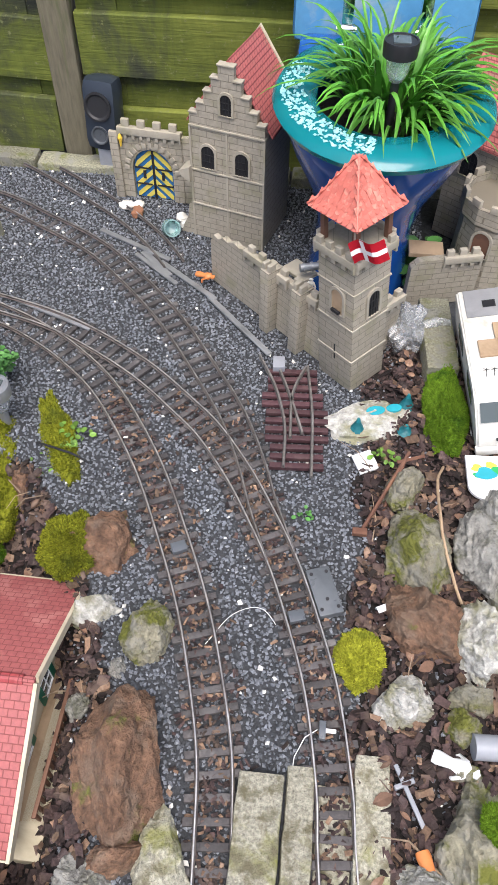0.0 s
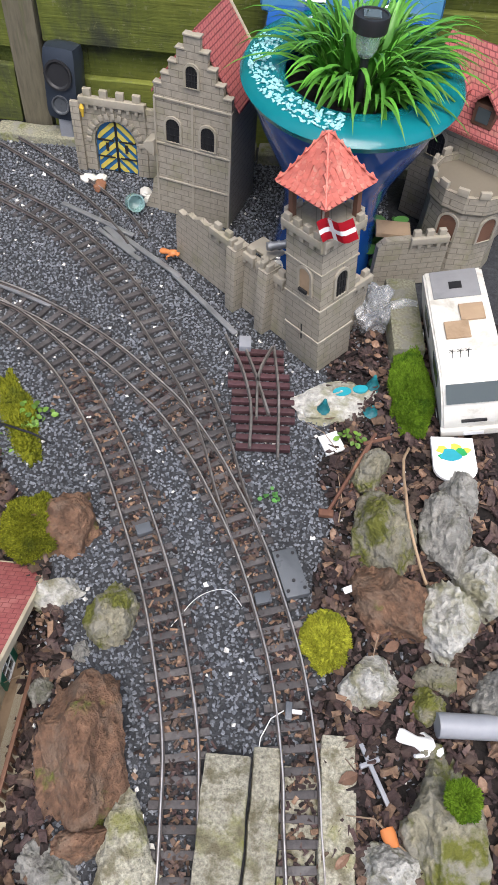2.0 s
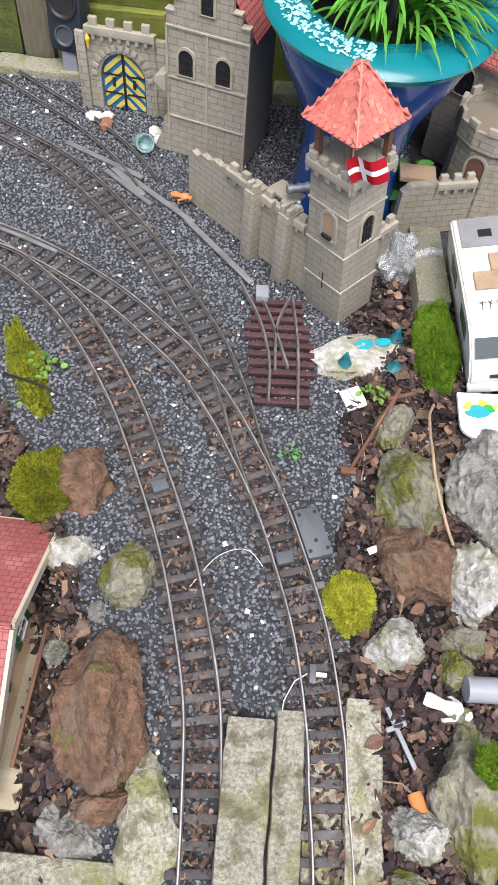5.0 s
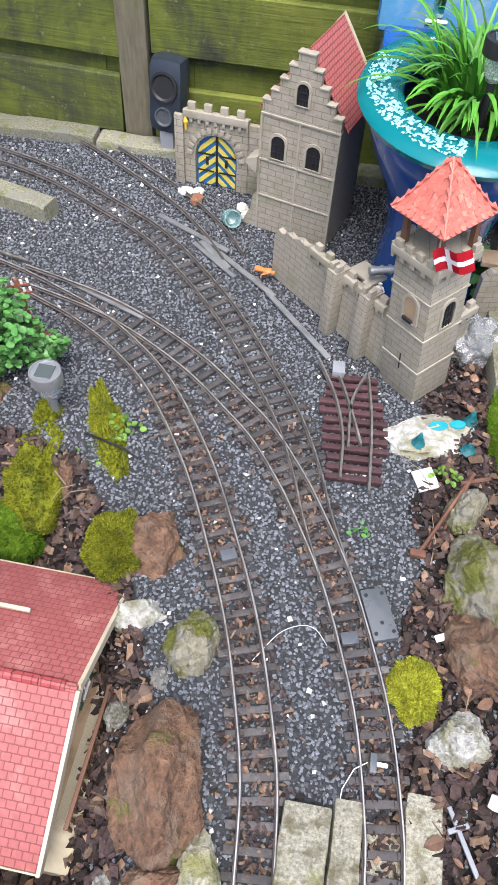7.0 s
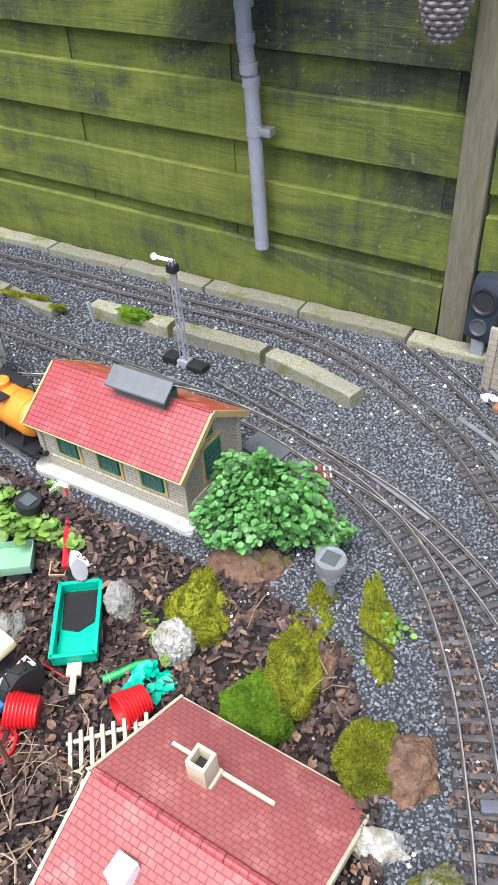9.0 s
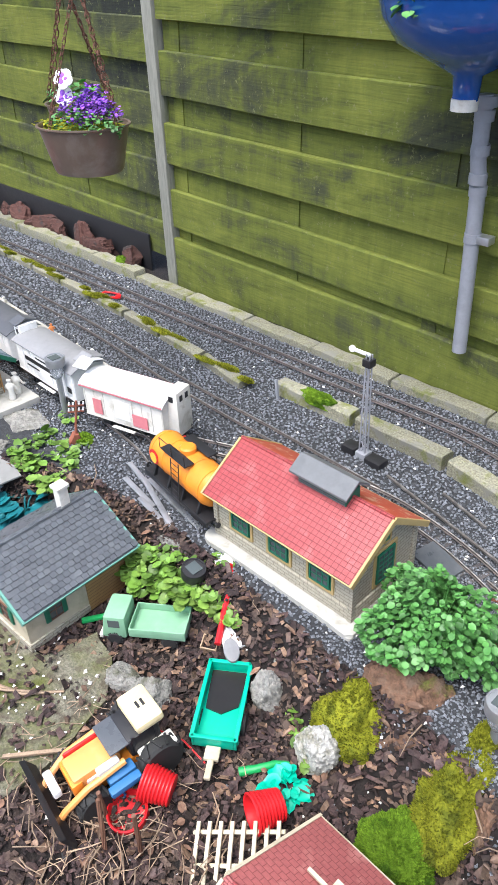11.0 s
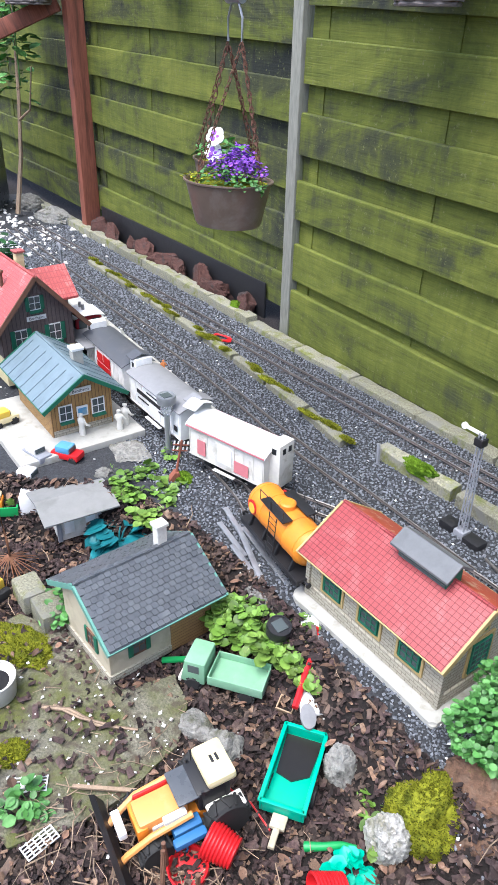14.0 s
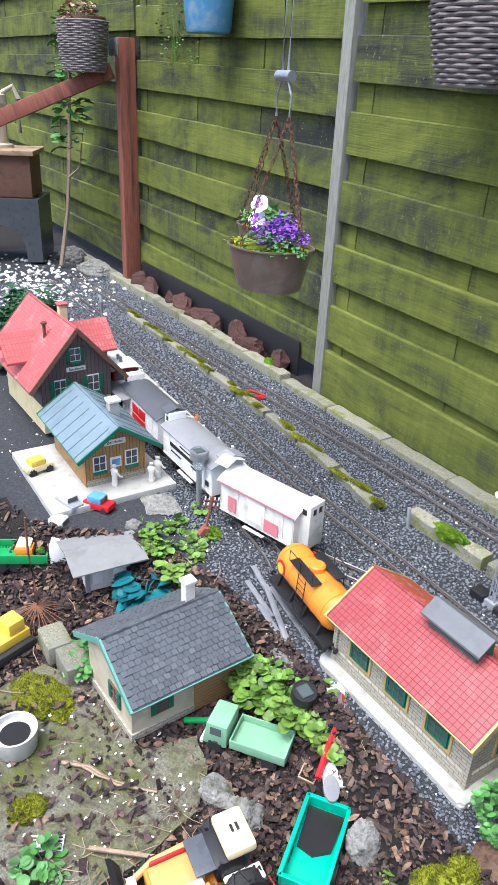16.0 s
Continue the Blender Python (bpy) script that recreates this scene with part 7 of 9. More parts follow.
# orange tank wagon on the siding
p, a = on_track("f", s_at("f", x=-1.27))
tank = thing("tank_wagon", pose(p.x, p.y, 0, 0, 0, a), "weathered orange tank wagon with black walkway and yellow emblem", "train wagon", "train wagons")
underframe(tank, 0.27, 0.062)
bm = bmesh.new()
lathe(bm, [(0.0, -0.125), (0.036, -0.122), (0.044, -0.112), (0.046, -0.10), (0.046, 0.10), (0.044, 0.112), (0.036, 0.122), (0.0, 0.125)], 32, pose(0, 0, 0.096, 0, 90, 0))
part("tank", bm, "orange", tank, smooth=0.9)
bm = bmesh.new()
for x in (-0.1, -0.05, 0.0, 0.05, 0.1):
    lathe(bm, [(0.0463, -0.0015), (0.0472, -0.001), (0.0472, 0.001), (0.0463, 0.0015)], 32, pose(x, 0, 0.096, 0, 90, 0))
part("band", bm, "orange", tank)
for x in (-0.095, -0.03, 0.03, 0.095):
    bm = bmesh.new()
    for s in (-1, 1):
        prism(bm, [(s * 0.05, 0.04), (s * 0.04, 0.04), (s * 0.032, 0.066), (s * 0.038, 0.07)], x - 0.003, x + 0.003, RZ[90])
    part("saddle", bm, "black", tank)
for s in (-1, 1):
    part("walkway", cube(-0.055, s * 0.032 - 0.013, 0.142, 0.05, s * 0.032 + 0.013, 0.145, 0.0005), "black", tank)
    bm = bmesh.new()
    tube(bm, [(-0.055, s * 0.045, 0.145), (-0.055, s * 0.045, 0.172), (0.05, s * 0.045, 0.172), (0.05, s * 0.045, 0.145)], 0.0013, 5)
    tube(bm, [(-0.0, s * 0.045, 0.145), (-0.0, s * 0.045, 0.172)], 0.0013, 5)
    for q in (-0.016, 0.016):
        tube(bm, [(-0.02 + q, s * 0.05, 0.145), (-0.02 + q, s * 0.058, 0.04)], 0.0013, 5)
    for k in range(7):
        tube(bm, [(-0.036, s * (0.0505 + k * 0.001), 0.135 - k * 0.014), (-0.004, s * (0.0505 + k * 0.001), 0.135 - k * 0.014)], 0.001, 4)
    part("railing", bm, "black", tank)
    bm = bmesh.new()
    cyl(bm, (0.085, s * 0.0445, 0.10), (0.085, s * 0.0475, 0.10), 0.019, n=20)
    e = part("emblem", bm, "red_toy", tank)
    bm = bmesh.new()
    cyl(bm, (0.085, s * 0.0475, 0.098), (0.085, s * 0.0485, 0.098), 0.014, n=20)
    part("emblem_disc", bm, "yellow", e)
bm = bmesh.new()
lathe(bm, [(0.02, 0.138), (0.02, 0.152), (0.016, 0.156), (0, 0.157)], 18)
part("dome", bm, "orange", tank)

# ---------------------------------------------------------------- maroon track piece and loose metal strips
pt = thing("track_piece", pose(0.093, 1.083, -0.004, 0, 0, 4), "loose maroon-sleepered turnout track piece lying on gravel", "track")
for k in range(12):
    w = 0.043 + (0.014 if 2 < k < 9 else 0.004)
    off = -0.006 if k > 6 else 0.002
    part("sleeper", cube(off - w, -0.118 + k * 0.0205 - 0.0055, -0.008, off + w, -0.118 + k * 0.0205 + 0.0055, 0.001, 0.001), "sleeper_red", pt)


def free_rail(pts, parent, mat="rail_rust"):
    bm = bmesh.new()
    ln = smooth_line(pts, 0.012)
    rings = []
    for k, q in enumerate(ln):
        d = (ln[min(k + 1, len(ln) - 1)] - ln[max(k - 1, 0)]).normalized()
        s = Vector((-d.y, d.x))
        rings.append([bm.verts.new((q.x + s.x * u, q.y + s.y * u, v)) for u, v in ((-0.003, 0.001), (0.003, 0.001), (0.0016, 0.004), (0.0018, 0.0085), (-0.0018, 0.0085), (-0.0016, 0.004))])
    for u, v in zip(rings, rings[1:]):
        for j in range(6):
            bm.faces.new((u[j], u[(j + 1) % 6], v[(j + 1) % 6], v[j]))
    bm.faces.new(rings[0])
    bm.faces.new(rings[-1][::-1])
    return part("rail", bm, mat, parent)


free_rail([(0.027, -0.145), (0.030, 0.0), (0.022, 0.125)], pt)
free_rail([(-0.021, -0.125), (-0.02, -0.03), (-0.038, 0.06), (-0.072, 0.145)], pt)
free_rail([(0.012, -0.05), (-0.008, 0.03), (-0.035, 0.12)], pt)
free_rail([(-0.01, -0.06), (-0.008, 0.03), (0.0, 0.07), (0.02, 0.12)], pt)
part("point_lever", cube(-0.045, 0.105, 0.0, -0.022, 0.135, 0.014, 0.002), "pvc", pt)
for x0, y0, x1, y1, w in ((-0.115, 1.395, 0.03, 1.235, 0.006), (-0.24, 1.50, -0.10, 1.385, 0.006), (-0.40, 1.60, -0.22, 1.505, 0.006), (-0.30, 1.52, -0.19, 1.425, 0.005), (-0.52, 1.335, -0.34, 1.262, 0.004), (-0.285, 1.53, -0.21, 1.45, 0.008)):
    d = math.hypot(x1 - x0, y1 - y0)
    o = part("metal_strip", cube(0, -w, 0, d, w, 0.004, 0.0008), "alu")
    o.matrix_basis = pose(x0, y0, -0.012, 0, -0.6, math.degrees(math.atan2(y1 - y0, x1 - x0)))
    tagged(o, "dull grey metal strip lying on the gravel", "metal strip", "loose metal strips")
for k, (x0, y0, x1, y1) in enumerate(((-1.52, 1.05, -1.27, 1.0), (-1.42, 1.04, -1.19, 1.015), (-1.40, 1.06, -1.15, 1.055), (-1.38, 0.98, -1.25, 0.965), (-1.47, 1.0, -1.33, 0.985), (-1.43, 1.03, -1.24, 0.97))):
    d = math.hypot(x1 - x0, y1 - y0)
    o = part("metal_strip", cube(0, -0.007, 0, d, 0.007, 0.004, 0.0008), "alu")
    o.matrix_basis = pose(x0, y0, -0.012 + 0.004 * (k % 3), 0, 3, math.degrees(math.atan2(y1 - y0, x1 - x0)))
    tagged(o, "pale grey profile strip lying in a loose heap", "metal strip", "heap of strips")
for x0, y0, x1, y1 in ((-1.0, 1.465, -0.62, 1.375), (-0.86, 1.50, -0.72, 1.46), (-1.6, 1.2, -1.1, 1.235)):
    d = math.hypot(x1 - x0, y1 - y0)
    o = part("loose_rail", cube(0, -0.0025, 0, d, 0.0025, 0.007, 0.0008), "rail_rust")
    o.matrix_basis = pose(x0, y0, -0.012, 0, 0, math.degrees(math.atan2(y1 - y0, x1 - x0)))
    tagged(o, "loose grey rail length lying on the gravel", "rail", "loose rails")
tagged(part("slate_tile", cube(-0.05, -0.035, 0, 0.05, 0.035, 0.006, 0.001), "slate"), "flat dark slate piece beside the track", "slate").matrix_basis = pose(-0.735, 1.30, -0.014, 3, 2, -12)
mb = thing("point_motor", pose(0.163, 0.732, -0.014, 0, 0, 20), "flat dark grey point motor box beside the track", "point motor")
part("case", cube(-0.019, -0.04, 0, 0.019, 0.04, 0.014, 0.003), "slate", mb)
for x, y in ((-0.013, -0.03), (0.013, -0.03), (0.0, -0.015), (0.012, 0.03), (-0.012, 0.03)):
    bm = bmesh.new()
    cyl(bm, (x, y, 0.013), (x, y, 0.0155), 0.0028, n=10)
    part("screw", bm, "iron", mb)
for x, y, r in ((0.124, 0.685, 18), (-0.07, 0.78, 26)):
    o = part("track_magnet", cube(-0.012, -0.009, -0.006, 0.012, 0.009, 0.003, 0.001), "slate")
    tagged(o, "small grey contact block between the rails", "contact block", "contact blocks").matrix_basis = pose(x, y, 0, 0, 0, r)
cl = thing("wire_clip", pose(0.178, 0.525, 0.0), "white cable clip with thin wire at the rail", "cable clip")
part("clip", cube(-0.011, -0.0025, -0.003, 0.011, 0.0025, 0.003, 0.001), "white", cl)
part("clip_body", cube(-0.012, -0.012, -0.006, -0.003, 0.012, 0.004, 0.001), "slate", cl)
bm = bmesh.new()
tube(bm, [(-0.014, 0, 0), (-0.03, -0.01, -0.006), (-0.042, -0.035, -0.012), (-0.044, -0.06, -0.012)], 0.0007, 6)
part("wire", bm, "white", cl)


def wire(pts, r, mat, label):
    bm = bmesh.new()
    ln = []
    P = [Vector((p[0], p[1], 0)) for p in pts]
    tube(bm, [(q.x, q.y, float(np.interp(k, np.linspace(0, len(smooth_line([p[:2] for p in pts], 0.01)) - 1, len(pts)), [p[2] for p in pts]))) for k, q in enumerate(smooth_line([p[:2] for p in pts], 0.01))], r, 6)
    return tagged(part("cable", bm, mat), label, "cable", "loose cables")


wire([(0.355, 0.99, 0.0), (0.335, 0.93, 0.04), (0.335, 0.84, 0.05), (0.355, 0.76, 0.03), (0.37, 0.72, 0.01)], 0.0024, "wood_pale", "pale cable looping over the rockery stones")
wire([(-0.005, 0.63, -0.01), (0.03, 0.68, -0.006), (0.07, 0.695, -0.008), (0.1, 0.665, -0.008)], 0.0005, "white", "thin white wire lying on the ballast")
wire([(-0.36, 0.965, -0.01), (-0.32, 0.95, 0.0), (-0.28, 0.94, 0.0), (-0.25, 0.93, -0.01)], 0.0022, "black", "black cable across the moss strip")

# leaning rusty frame
fr = thing("rusty_bipod", pose(0.215, 0.865, -0.012), "rusty red toy iron frame leaning in the gravel", "toy frame")
for q in ((0.0, -0.02, 0, 0.075, 0.12, 0.05), (0.035, 0.02, 0, 0.07, 0.11, 0.05), (0.055, 0.10, 0.045, 0.10, 0.115, 0.05)):
    bm = bmesh.new()
    tube(bm, [q[:3], q[3:]], 0.0032, 6)
    part("bar", bm, "rust", fr)
bm = bmesh.new()
box(bm, -0.012, -0.024, -0.001, 0.012, -0.012, 0.008, 0.001)
part("foot", bm, "rust", fr)

# motorhome
rv = thing("toy_motorhome", Matrix.LocRotScale((0.458, 1.178, 0.004), Euler((0, radians(-13), radians(3))), (0.95, 0.92, 0.72)), "white toy motorhome with grey roof hatch, standing outdoors", "toy vehicle")
bm = bmesh.new()
side = [(-0.165, 0.03), (0.165, 0.03), (0.165, 0.165), (0.155, 0.175), (-0.10, 0.175), (-0.135, 0.165), (-0.158, 0.125), (-0.17, 0.085), (-0.172, 0.05)]
prism(bm, side, -0.056, 0.056, RZ[90])
bmesh.ops.bevel(bm, geom=[e for e in bm.edges], offset=0.004, segments=2, affect="EDGES")
part("body", bm, "white_dirty", rv, smooth=0.8)
part("roof_plate", cube(-0.044, 0.075, 0.1755, 0.044, 0.155, 0.1775, 0.0006), "grey_roof", rv)
for x, y in ((0.02, 0.03), (-0.012, -0.015)):
    hh = part("roof_hatch", cube(x - 0.022, y - 0.022, 0.1755, x + 0.022, y + 0.022, 0.181, 0.001), "wood_pale", rv)
part("roof_opening", cube(-0.012, 0.10, 0.1772, 0.012, 0.12, 0.1785), "black", rv)
bm = bmesh.new()
prism(bm, [(-0.1605, 0.125), (-0.139, 0.1625), (-0.141, 0.164), (-0.1625, 0.126)], -0.048, 0.048, RZ[90])
part("windscreen", bm, "pane", rv)
part("bumper", cube(-0.058, -0.178, 0.028, 0.058, -0.165, 0.05, 0.003), "white_dirty", rv)
part("number_plate", cube(-0.018, -0.1795, 0.034, 0.018, -0.1775, 0.044), "white", rv)
part("maker_bar", cube(-0.022, -0.1745, 0.074, 0.022, -0.171, 0.081), "iron", rv)
bm = bmesh.new()
for k in range(3):
    x = -0.03 + 0.014 * k
    tube(bm, [(x, -0.085, 0.1758), (x + 0.002, -0.068, 0.1762)], 0.0006, 4)
    for q in range(5):
        tube(bm, [(x + 0.002, -0.068, 0.1762), (x + 0.002 + 0.006 * math.cos(q * 1.2), -0.068 + 0.005 * math.sin(q * 1.2), 0.1762)], 0.0007, 4)
part("palm_decal", bm, "iron", rv)
for sx in (-1, 1):
    for y in (-0.115, 0.105):
        bm = bmesh.new()
        cyl(bm, (sx * 0.046, y, 0.022), (sx * 0.058, y, 0.022), 0.022, n=20)
        wl = part("wheel", bm, "rubber", rv)
        bm = bmesh.new()
        cyl(bm, (sx * 0.057, y, 0.022), (sx * 0.0595, y, 0.022), 0.012, n=16)
        part("rim", bm, "alu", wl)
    part("side_window", cube(sx * 0.0565 - 0.001, -0.10, 0.10, sx * 0.0565 + 0.001, -0.04, 0.145), "pane", rv)
    part("side_window", cube(sx * 0.0565 - 0.001, 0.03, 0.10, sx * 0.0565 + 0.001, 0.09, 0.145), "pane", rv)
tagged(part("mossy_plank", cube(-0.03, -0.1, -0.01, 0.03, 0.1, 0.05, 0.004), "kerb"), "mossy olive stone block behind the motorhome", "stone block").matrix_basis = pose(0.318 + 0.035, 1.29, -0.01, 0, 0, 3)

# crumpled clear bag, little painted landscape, sign, disc
bm = bmesh.new()
bmesh.ops.create_icosphere(bm, subdivisions=4, radius=1.0)
for v in bm.verts:
    q = v.co.copy()
    k = 1 + 0.35 * noise.noise(q * 2.3) + 0.22 * abs(noise.noise(q * 5)) - 0.1
    v.co = Vector((q.x * 0.052 * k, q.y * 0.05 * k, max(-0.5, q.z) * 0.06 * k))
tube(bm, [(0.035, -0.01, 0.02), (0.06, 0.0, 0.03), (0.085, 0.0, 0.03)], 0.014, 8, 0.5)
tagged(part("plastic_bag", bm, "clear", smooth=0.25), "crumpled clear plastic bag behind the moss", "plastic bag").matrix_basis = pose(0.292, 1.315, 0.012)
ls = thing("toy_landscape", pose(0.232, 1.088, -0.012, 0, 0, 18), "white painted toy landscape with turquoise ponds and trees", "toy scenery")
bm = bmesh.new()
bmesh.ops.create_icosphere(bm, subdivisions=3, radius=1.0)
for v in bm.verts:
    k = 1 + 0.3 * noise.noise(v.co * 2.1 + Vector((4, 0, 0)))
    v.co = Vector((v.co.x * 0.082 * k, v.co.y * 0.045 * k, max(-0.3, v.co.z) * 0.016 * k))
part("rock_base", bm, "rock_white", ls)
for x, y, r in ((0.01, 0.012, 0.018), (0.045, 0.012, 0.015)):
    bm = bmesh.new()
    lathe(bm, [(r, 0.012), (r * 0.98, 0.0165), (0, 0.0168)], 18, pose(x, y, 0), 1.0, 0.6)
    part("pond", bm, "pond_blue", ls)
for x, y, h in ((-0.035, -0.02, 0.036), (0.072, 0.018, 0.036), (0.05, -0.04, 0.02)):
    bm = bmesh.new()
    for k in range(5):
        lathe(bm, [(0.015 - k * 0.0026, h * k / 6 + 0.008), (0.006 - k * 0.0008, h * (k + 1.3) / 6 + 0.008), (0, h * (k + 1.4) / 6 + 0.008)], 9, pose(x, y, 0, 0, 0, k * 17))
    part("tree", bm, "leaf_teal", ls, smooth=0)
o = part("toy_sign", cube(-0.018, -0.02, 0, 0.018, 0.02, 0.006, 0.002), "white")
tagged(o, "small white plastic toy sign lying flat", "toy sign").matrix_basis = pose(0.222, 0.99, -0.01, 4, -5, 25)
dk = thing("toy_plate", pose(0.425, 0.962, 0.017, 8, 0, 4), "white tongue-shaped toy plate with green and yellow picture", "toy plate")
bm = bmesh.new()
plate(bm, [(-0.036, 0.04), (-0.037, -0.012)] + [(0.037 * math.cos(a), -0.018 + 0.026 * math.sin(a)) for a in np.linspace(math.pi, 2 * math.pi, 13)] + [(0.037, -0.012), (0.036, 0.04)], 0, 0.006)
part("plate", bm, "white", dk)
for x, y, r, mat in ((-0.006, 0.006, 0.017, "pond_blue"), (0.012, 0.012, 0.011, "green_toy"), (-0.019, 0.016, 0.010, "yellow"), (0.004, 0.022, 0.009, "yellow"), (0.023, 0.016, 0.007, "yellow"), (-0.02, 0.002, 0.007, "green_toy")):
    bm = bmesh.new()
    plate(bm, [(x + r * (1 + 0.25 * math.sin(3 * a + r * 900)) * math.cos(a), y + 0.7 * r * math.sin(a)) for a in np.linspace(0, 2 * math.pi, 19)[:-1]], 0.0055, 0.0066 + 0.02 * r)
    part("picture_patch", bm, mat, dk)
pk = thing("toy_pickaxe", pose(0.283, 0.462, -0.004, 0, 3, 115), "grey plastic toy sword lying in the gravel", "toy tool")
part("blade", cube(-0.045, -0.003, 0, 0.035, 0.003, 0.004, 0.001), "pvc", pk)
part("guard", cube(0.006, -0.014, -0.001, 0.012, 0.014, 0.006, 0.001), "pvc", pk)
o = part("plant_label", cube(-0.022, -0.005, 0, 0.022, 0.005, 0.002, 0.0006), "white")
tagged(o, "small white plastic plant label on a stone", "plant label").matrix_basis = pose(0.262, 0.713, 0.012, 5, -8, 25)
bm = bmesh.new()
cyl(bm, (-0.02, 0, 0), (0.14, 0, 0.0), 0.0165, n=22)
tagged(part("grey_pipe", bm, "pvc"), "grey plastic pipe end among the rocks", "pipe").matrix_basis = pose(0.385, 0.522, 0.02, 0, 0, 3)

# ---------------------------------------------------------------- toys in the lower bed
G = -0.142
tr = thing("toy_trailer", pose(-0.855, 0.778, G, 0, 0, 37), "teal green plastic toy trailer with muddy water inside", "toy vehicle")
bm = bmesh.new()
box(bm, -0.04, -0.085, 0.022, 0.04, 0.085, 0.026, 0.001)
for q in ((-0.042, -0.087, -0.037, 0.087), (0.037, -0.087, 0.042, 0.087), (-0.037, -0.087, 0.037, -0.082), (-0.037, 0.082, 0.037, 0.087)):
    box(bm, q[0], q[1], 0.022, q[2], q[3], 0.05, 0.0015)
for s in (-1, 1):
    box(bm, s * 0.041 - 0.004, -0.088, 0.046, s * 0.041 + 0.004, 0.088, 0.051, 0.001)
    box(bm, -0.042, s * 0.085 - 0.004, 0.046, 0.042, s * 0.085 + 0.004, 0.051, 0.001)
    for k in range(6):
        box(bm, s * 0.0425 - 0.0015, -0.078 + k * 0.03, 0.026, s * 0.0425 + 0.0015, -0.072 + k * 0.03, 0.048)
part("tub", bm, "teal", tr)
bm = bmesh.new()
plate(bm, [(-0.032, -0.01), (0.0, -0.02), (0.03, 0.0), (0.036, 0.078), (-0.036, 0.078)], 0.0262, 0.030)
part("mud", bm, "water", tr)
bm = bmesh.new()
box(bm, -0.014, -0.115, 0.022, 0.014, -0.088, 0.03, 0.002)
box(bm, -0.006, -0.15, 0.02, 0.006, -0.112, 0.028, 0.002)
part("drawbar", bm, "cream_wood", tr)
for s in (-1, 1):
    bm = bmesh.new()
    cyl(bm, (s * 0.036, -0.03, 0.018), (s * 0.05, -0.03, 0.018), 0.02, n=18)
    part("wheel", bm, "rubber", tr)


def tyre(parent, x, y, z, r, w, rim):
    bm = bmesh.new()
    lathe(bm, [(r * 0.55, -w / 2), (r * 0.9, -w / 2), (r, -w * 0.3), (r, w * 0.3), (r * 0.9, w / 2), (r * 0.55, w / 2)], 22, pose(x, y, z, 90, 0, 0))
    for k in range(14):
        a = k * math.pi / 7
        box(bm, -w * 0.45, -0.0015, r - 0.001, w * 0.45, 0.0015, r + 0.0025, 0, pose(x, y, z) @ Matrix.Rotation(a, 4, "Y") @ pose(0, 0, 0, 0, 0, 70 if k % 2 else 110))
    t = part("wheel", bm, "rubber", parent)
    bm = bmesh.new()
    lathe(bm, [(r * 0.56, -w * 0.42), (r * 0.3, -w * 0.3), (0.003, -w * 0.45), (0.003, w * 0.45), (r * 0.3, w * 0.3), (r * 0.56, w * 0.42)], 18, pose(x, y, z, 90, 0, 0))
    part("rim", bm, rim, t)


ld = thing("toy_wheel_loader", Matrix.LocRotScale((-0.905, 0.56, G + 0.002), Euler((0, radians(4), radians(-97))), (1.25, 1.25, 1.25)), "orange and cream toy tractor loader with black shovel", "toy vehicle")
part("chassis", cube(-0.075, -0.026, 0.022, 0.055, 0.026, 0.044, 0.004), "orange", ld)
part("bonnet", cube(-0.01, -0.022, 0.04, 0.062, 0.022, 0.068, 0.007), "peach", ld)
part("bonnet_panel", cube(0.004, -0.026, 0.046, 0.056, -0.0215, 0.072, 0.003), "red_toy", ld, "red bonnet panel")
part("engine_block", cube(-0.004, 0.022, 0.05, 0.03, 0.034, 0.07, 0.003), "white_dirty", ld, "white engine block")
part("hydraulic_block", cube(-0.02, 0.026, 0.034, 0.022, 0.046, 0.052, 0.004), "gate_blue", ld, "blue hydraulic block")
part("hydraulic_block", cube(-0.02, 0.05, 0.044, 0.028, 0.064, 0.056, 0.004), "gate_blue", ld, "blue hydraulic block")
for x in (-0.066, -0.058):
    part("roof_vent", cube(x - 0.002, -0.008, 0.1035, x + 0.002, 0.004, 0.1052, 0.0006), "black", ld)
part("engine_side", cube(0.0, -0.0245, 0.042, 0.045, 0.0245, 0.056, 0.002), "white", ld)
part("radiator", cube(0.05, -0.024, 0.03, 0.066, 0.024, 0.062, 0.003), "orange", ld)
cabn = part("cab", cube(-0.072, -0.028, 0.046, -0.022, 0.028, 0.084, 0.004), "black", ld)
part("cab_roof", cube(-0.082, -0.032, 0.088, -0.038, 0.032, 0.104, 0.006), "cream", cabn)
part("cab_visor", cube(-0.04, -0.028, 0.078, 0.006, 0.028, 0.082, 0.002), "slate", cabn)
for s in (-1, 1):
    for x in (-0.065, -0.03):
        part("cab_post", cube(x - 0.002, s * 0.028 - 0.002, 0.05, x + 0.002, s * 0.028 + 0.002, 0.09), "black", cabn)
    part("mudguard", cube(-0.085, s * 0.04 - 0.012, 0.052, -0.03, s * 0.04 + 0.012, 0.058, 0.003), "white_dirty", ld)
    bm = bmesh.new()
    tube(bm, [(-0.01, s * 0.034, 0.062), (0.05, s * 0.034, 0.056), (0.085, s * 0.03, 0.035), (0.1, s * 0.028, 0.018)], 0.005, 8)
    part("loader_arm", bm, "peach", ld)
    tyre(ld, -0.055, s * 0.045, 0.034, 0.034, 0.022, "yellow")
    tyre(ld, 0.048, s * 0.04, 0.024, 0.024, 0.018, "red_toy")
bm = bmesh.new()
prism(bm, [(0.1, 0.045), (0.108, 0.05), (0.098, 0.02), (0.105, 0.006), (0.135, 0.002), (0.135, 0.0), (0.1, -0.002), (0.09, 0.02)], -0.07, 0.07)
part("shovel", bm, "black", ld)
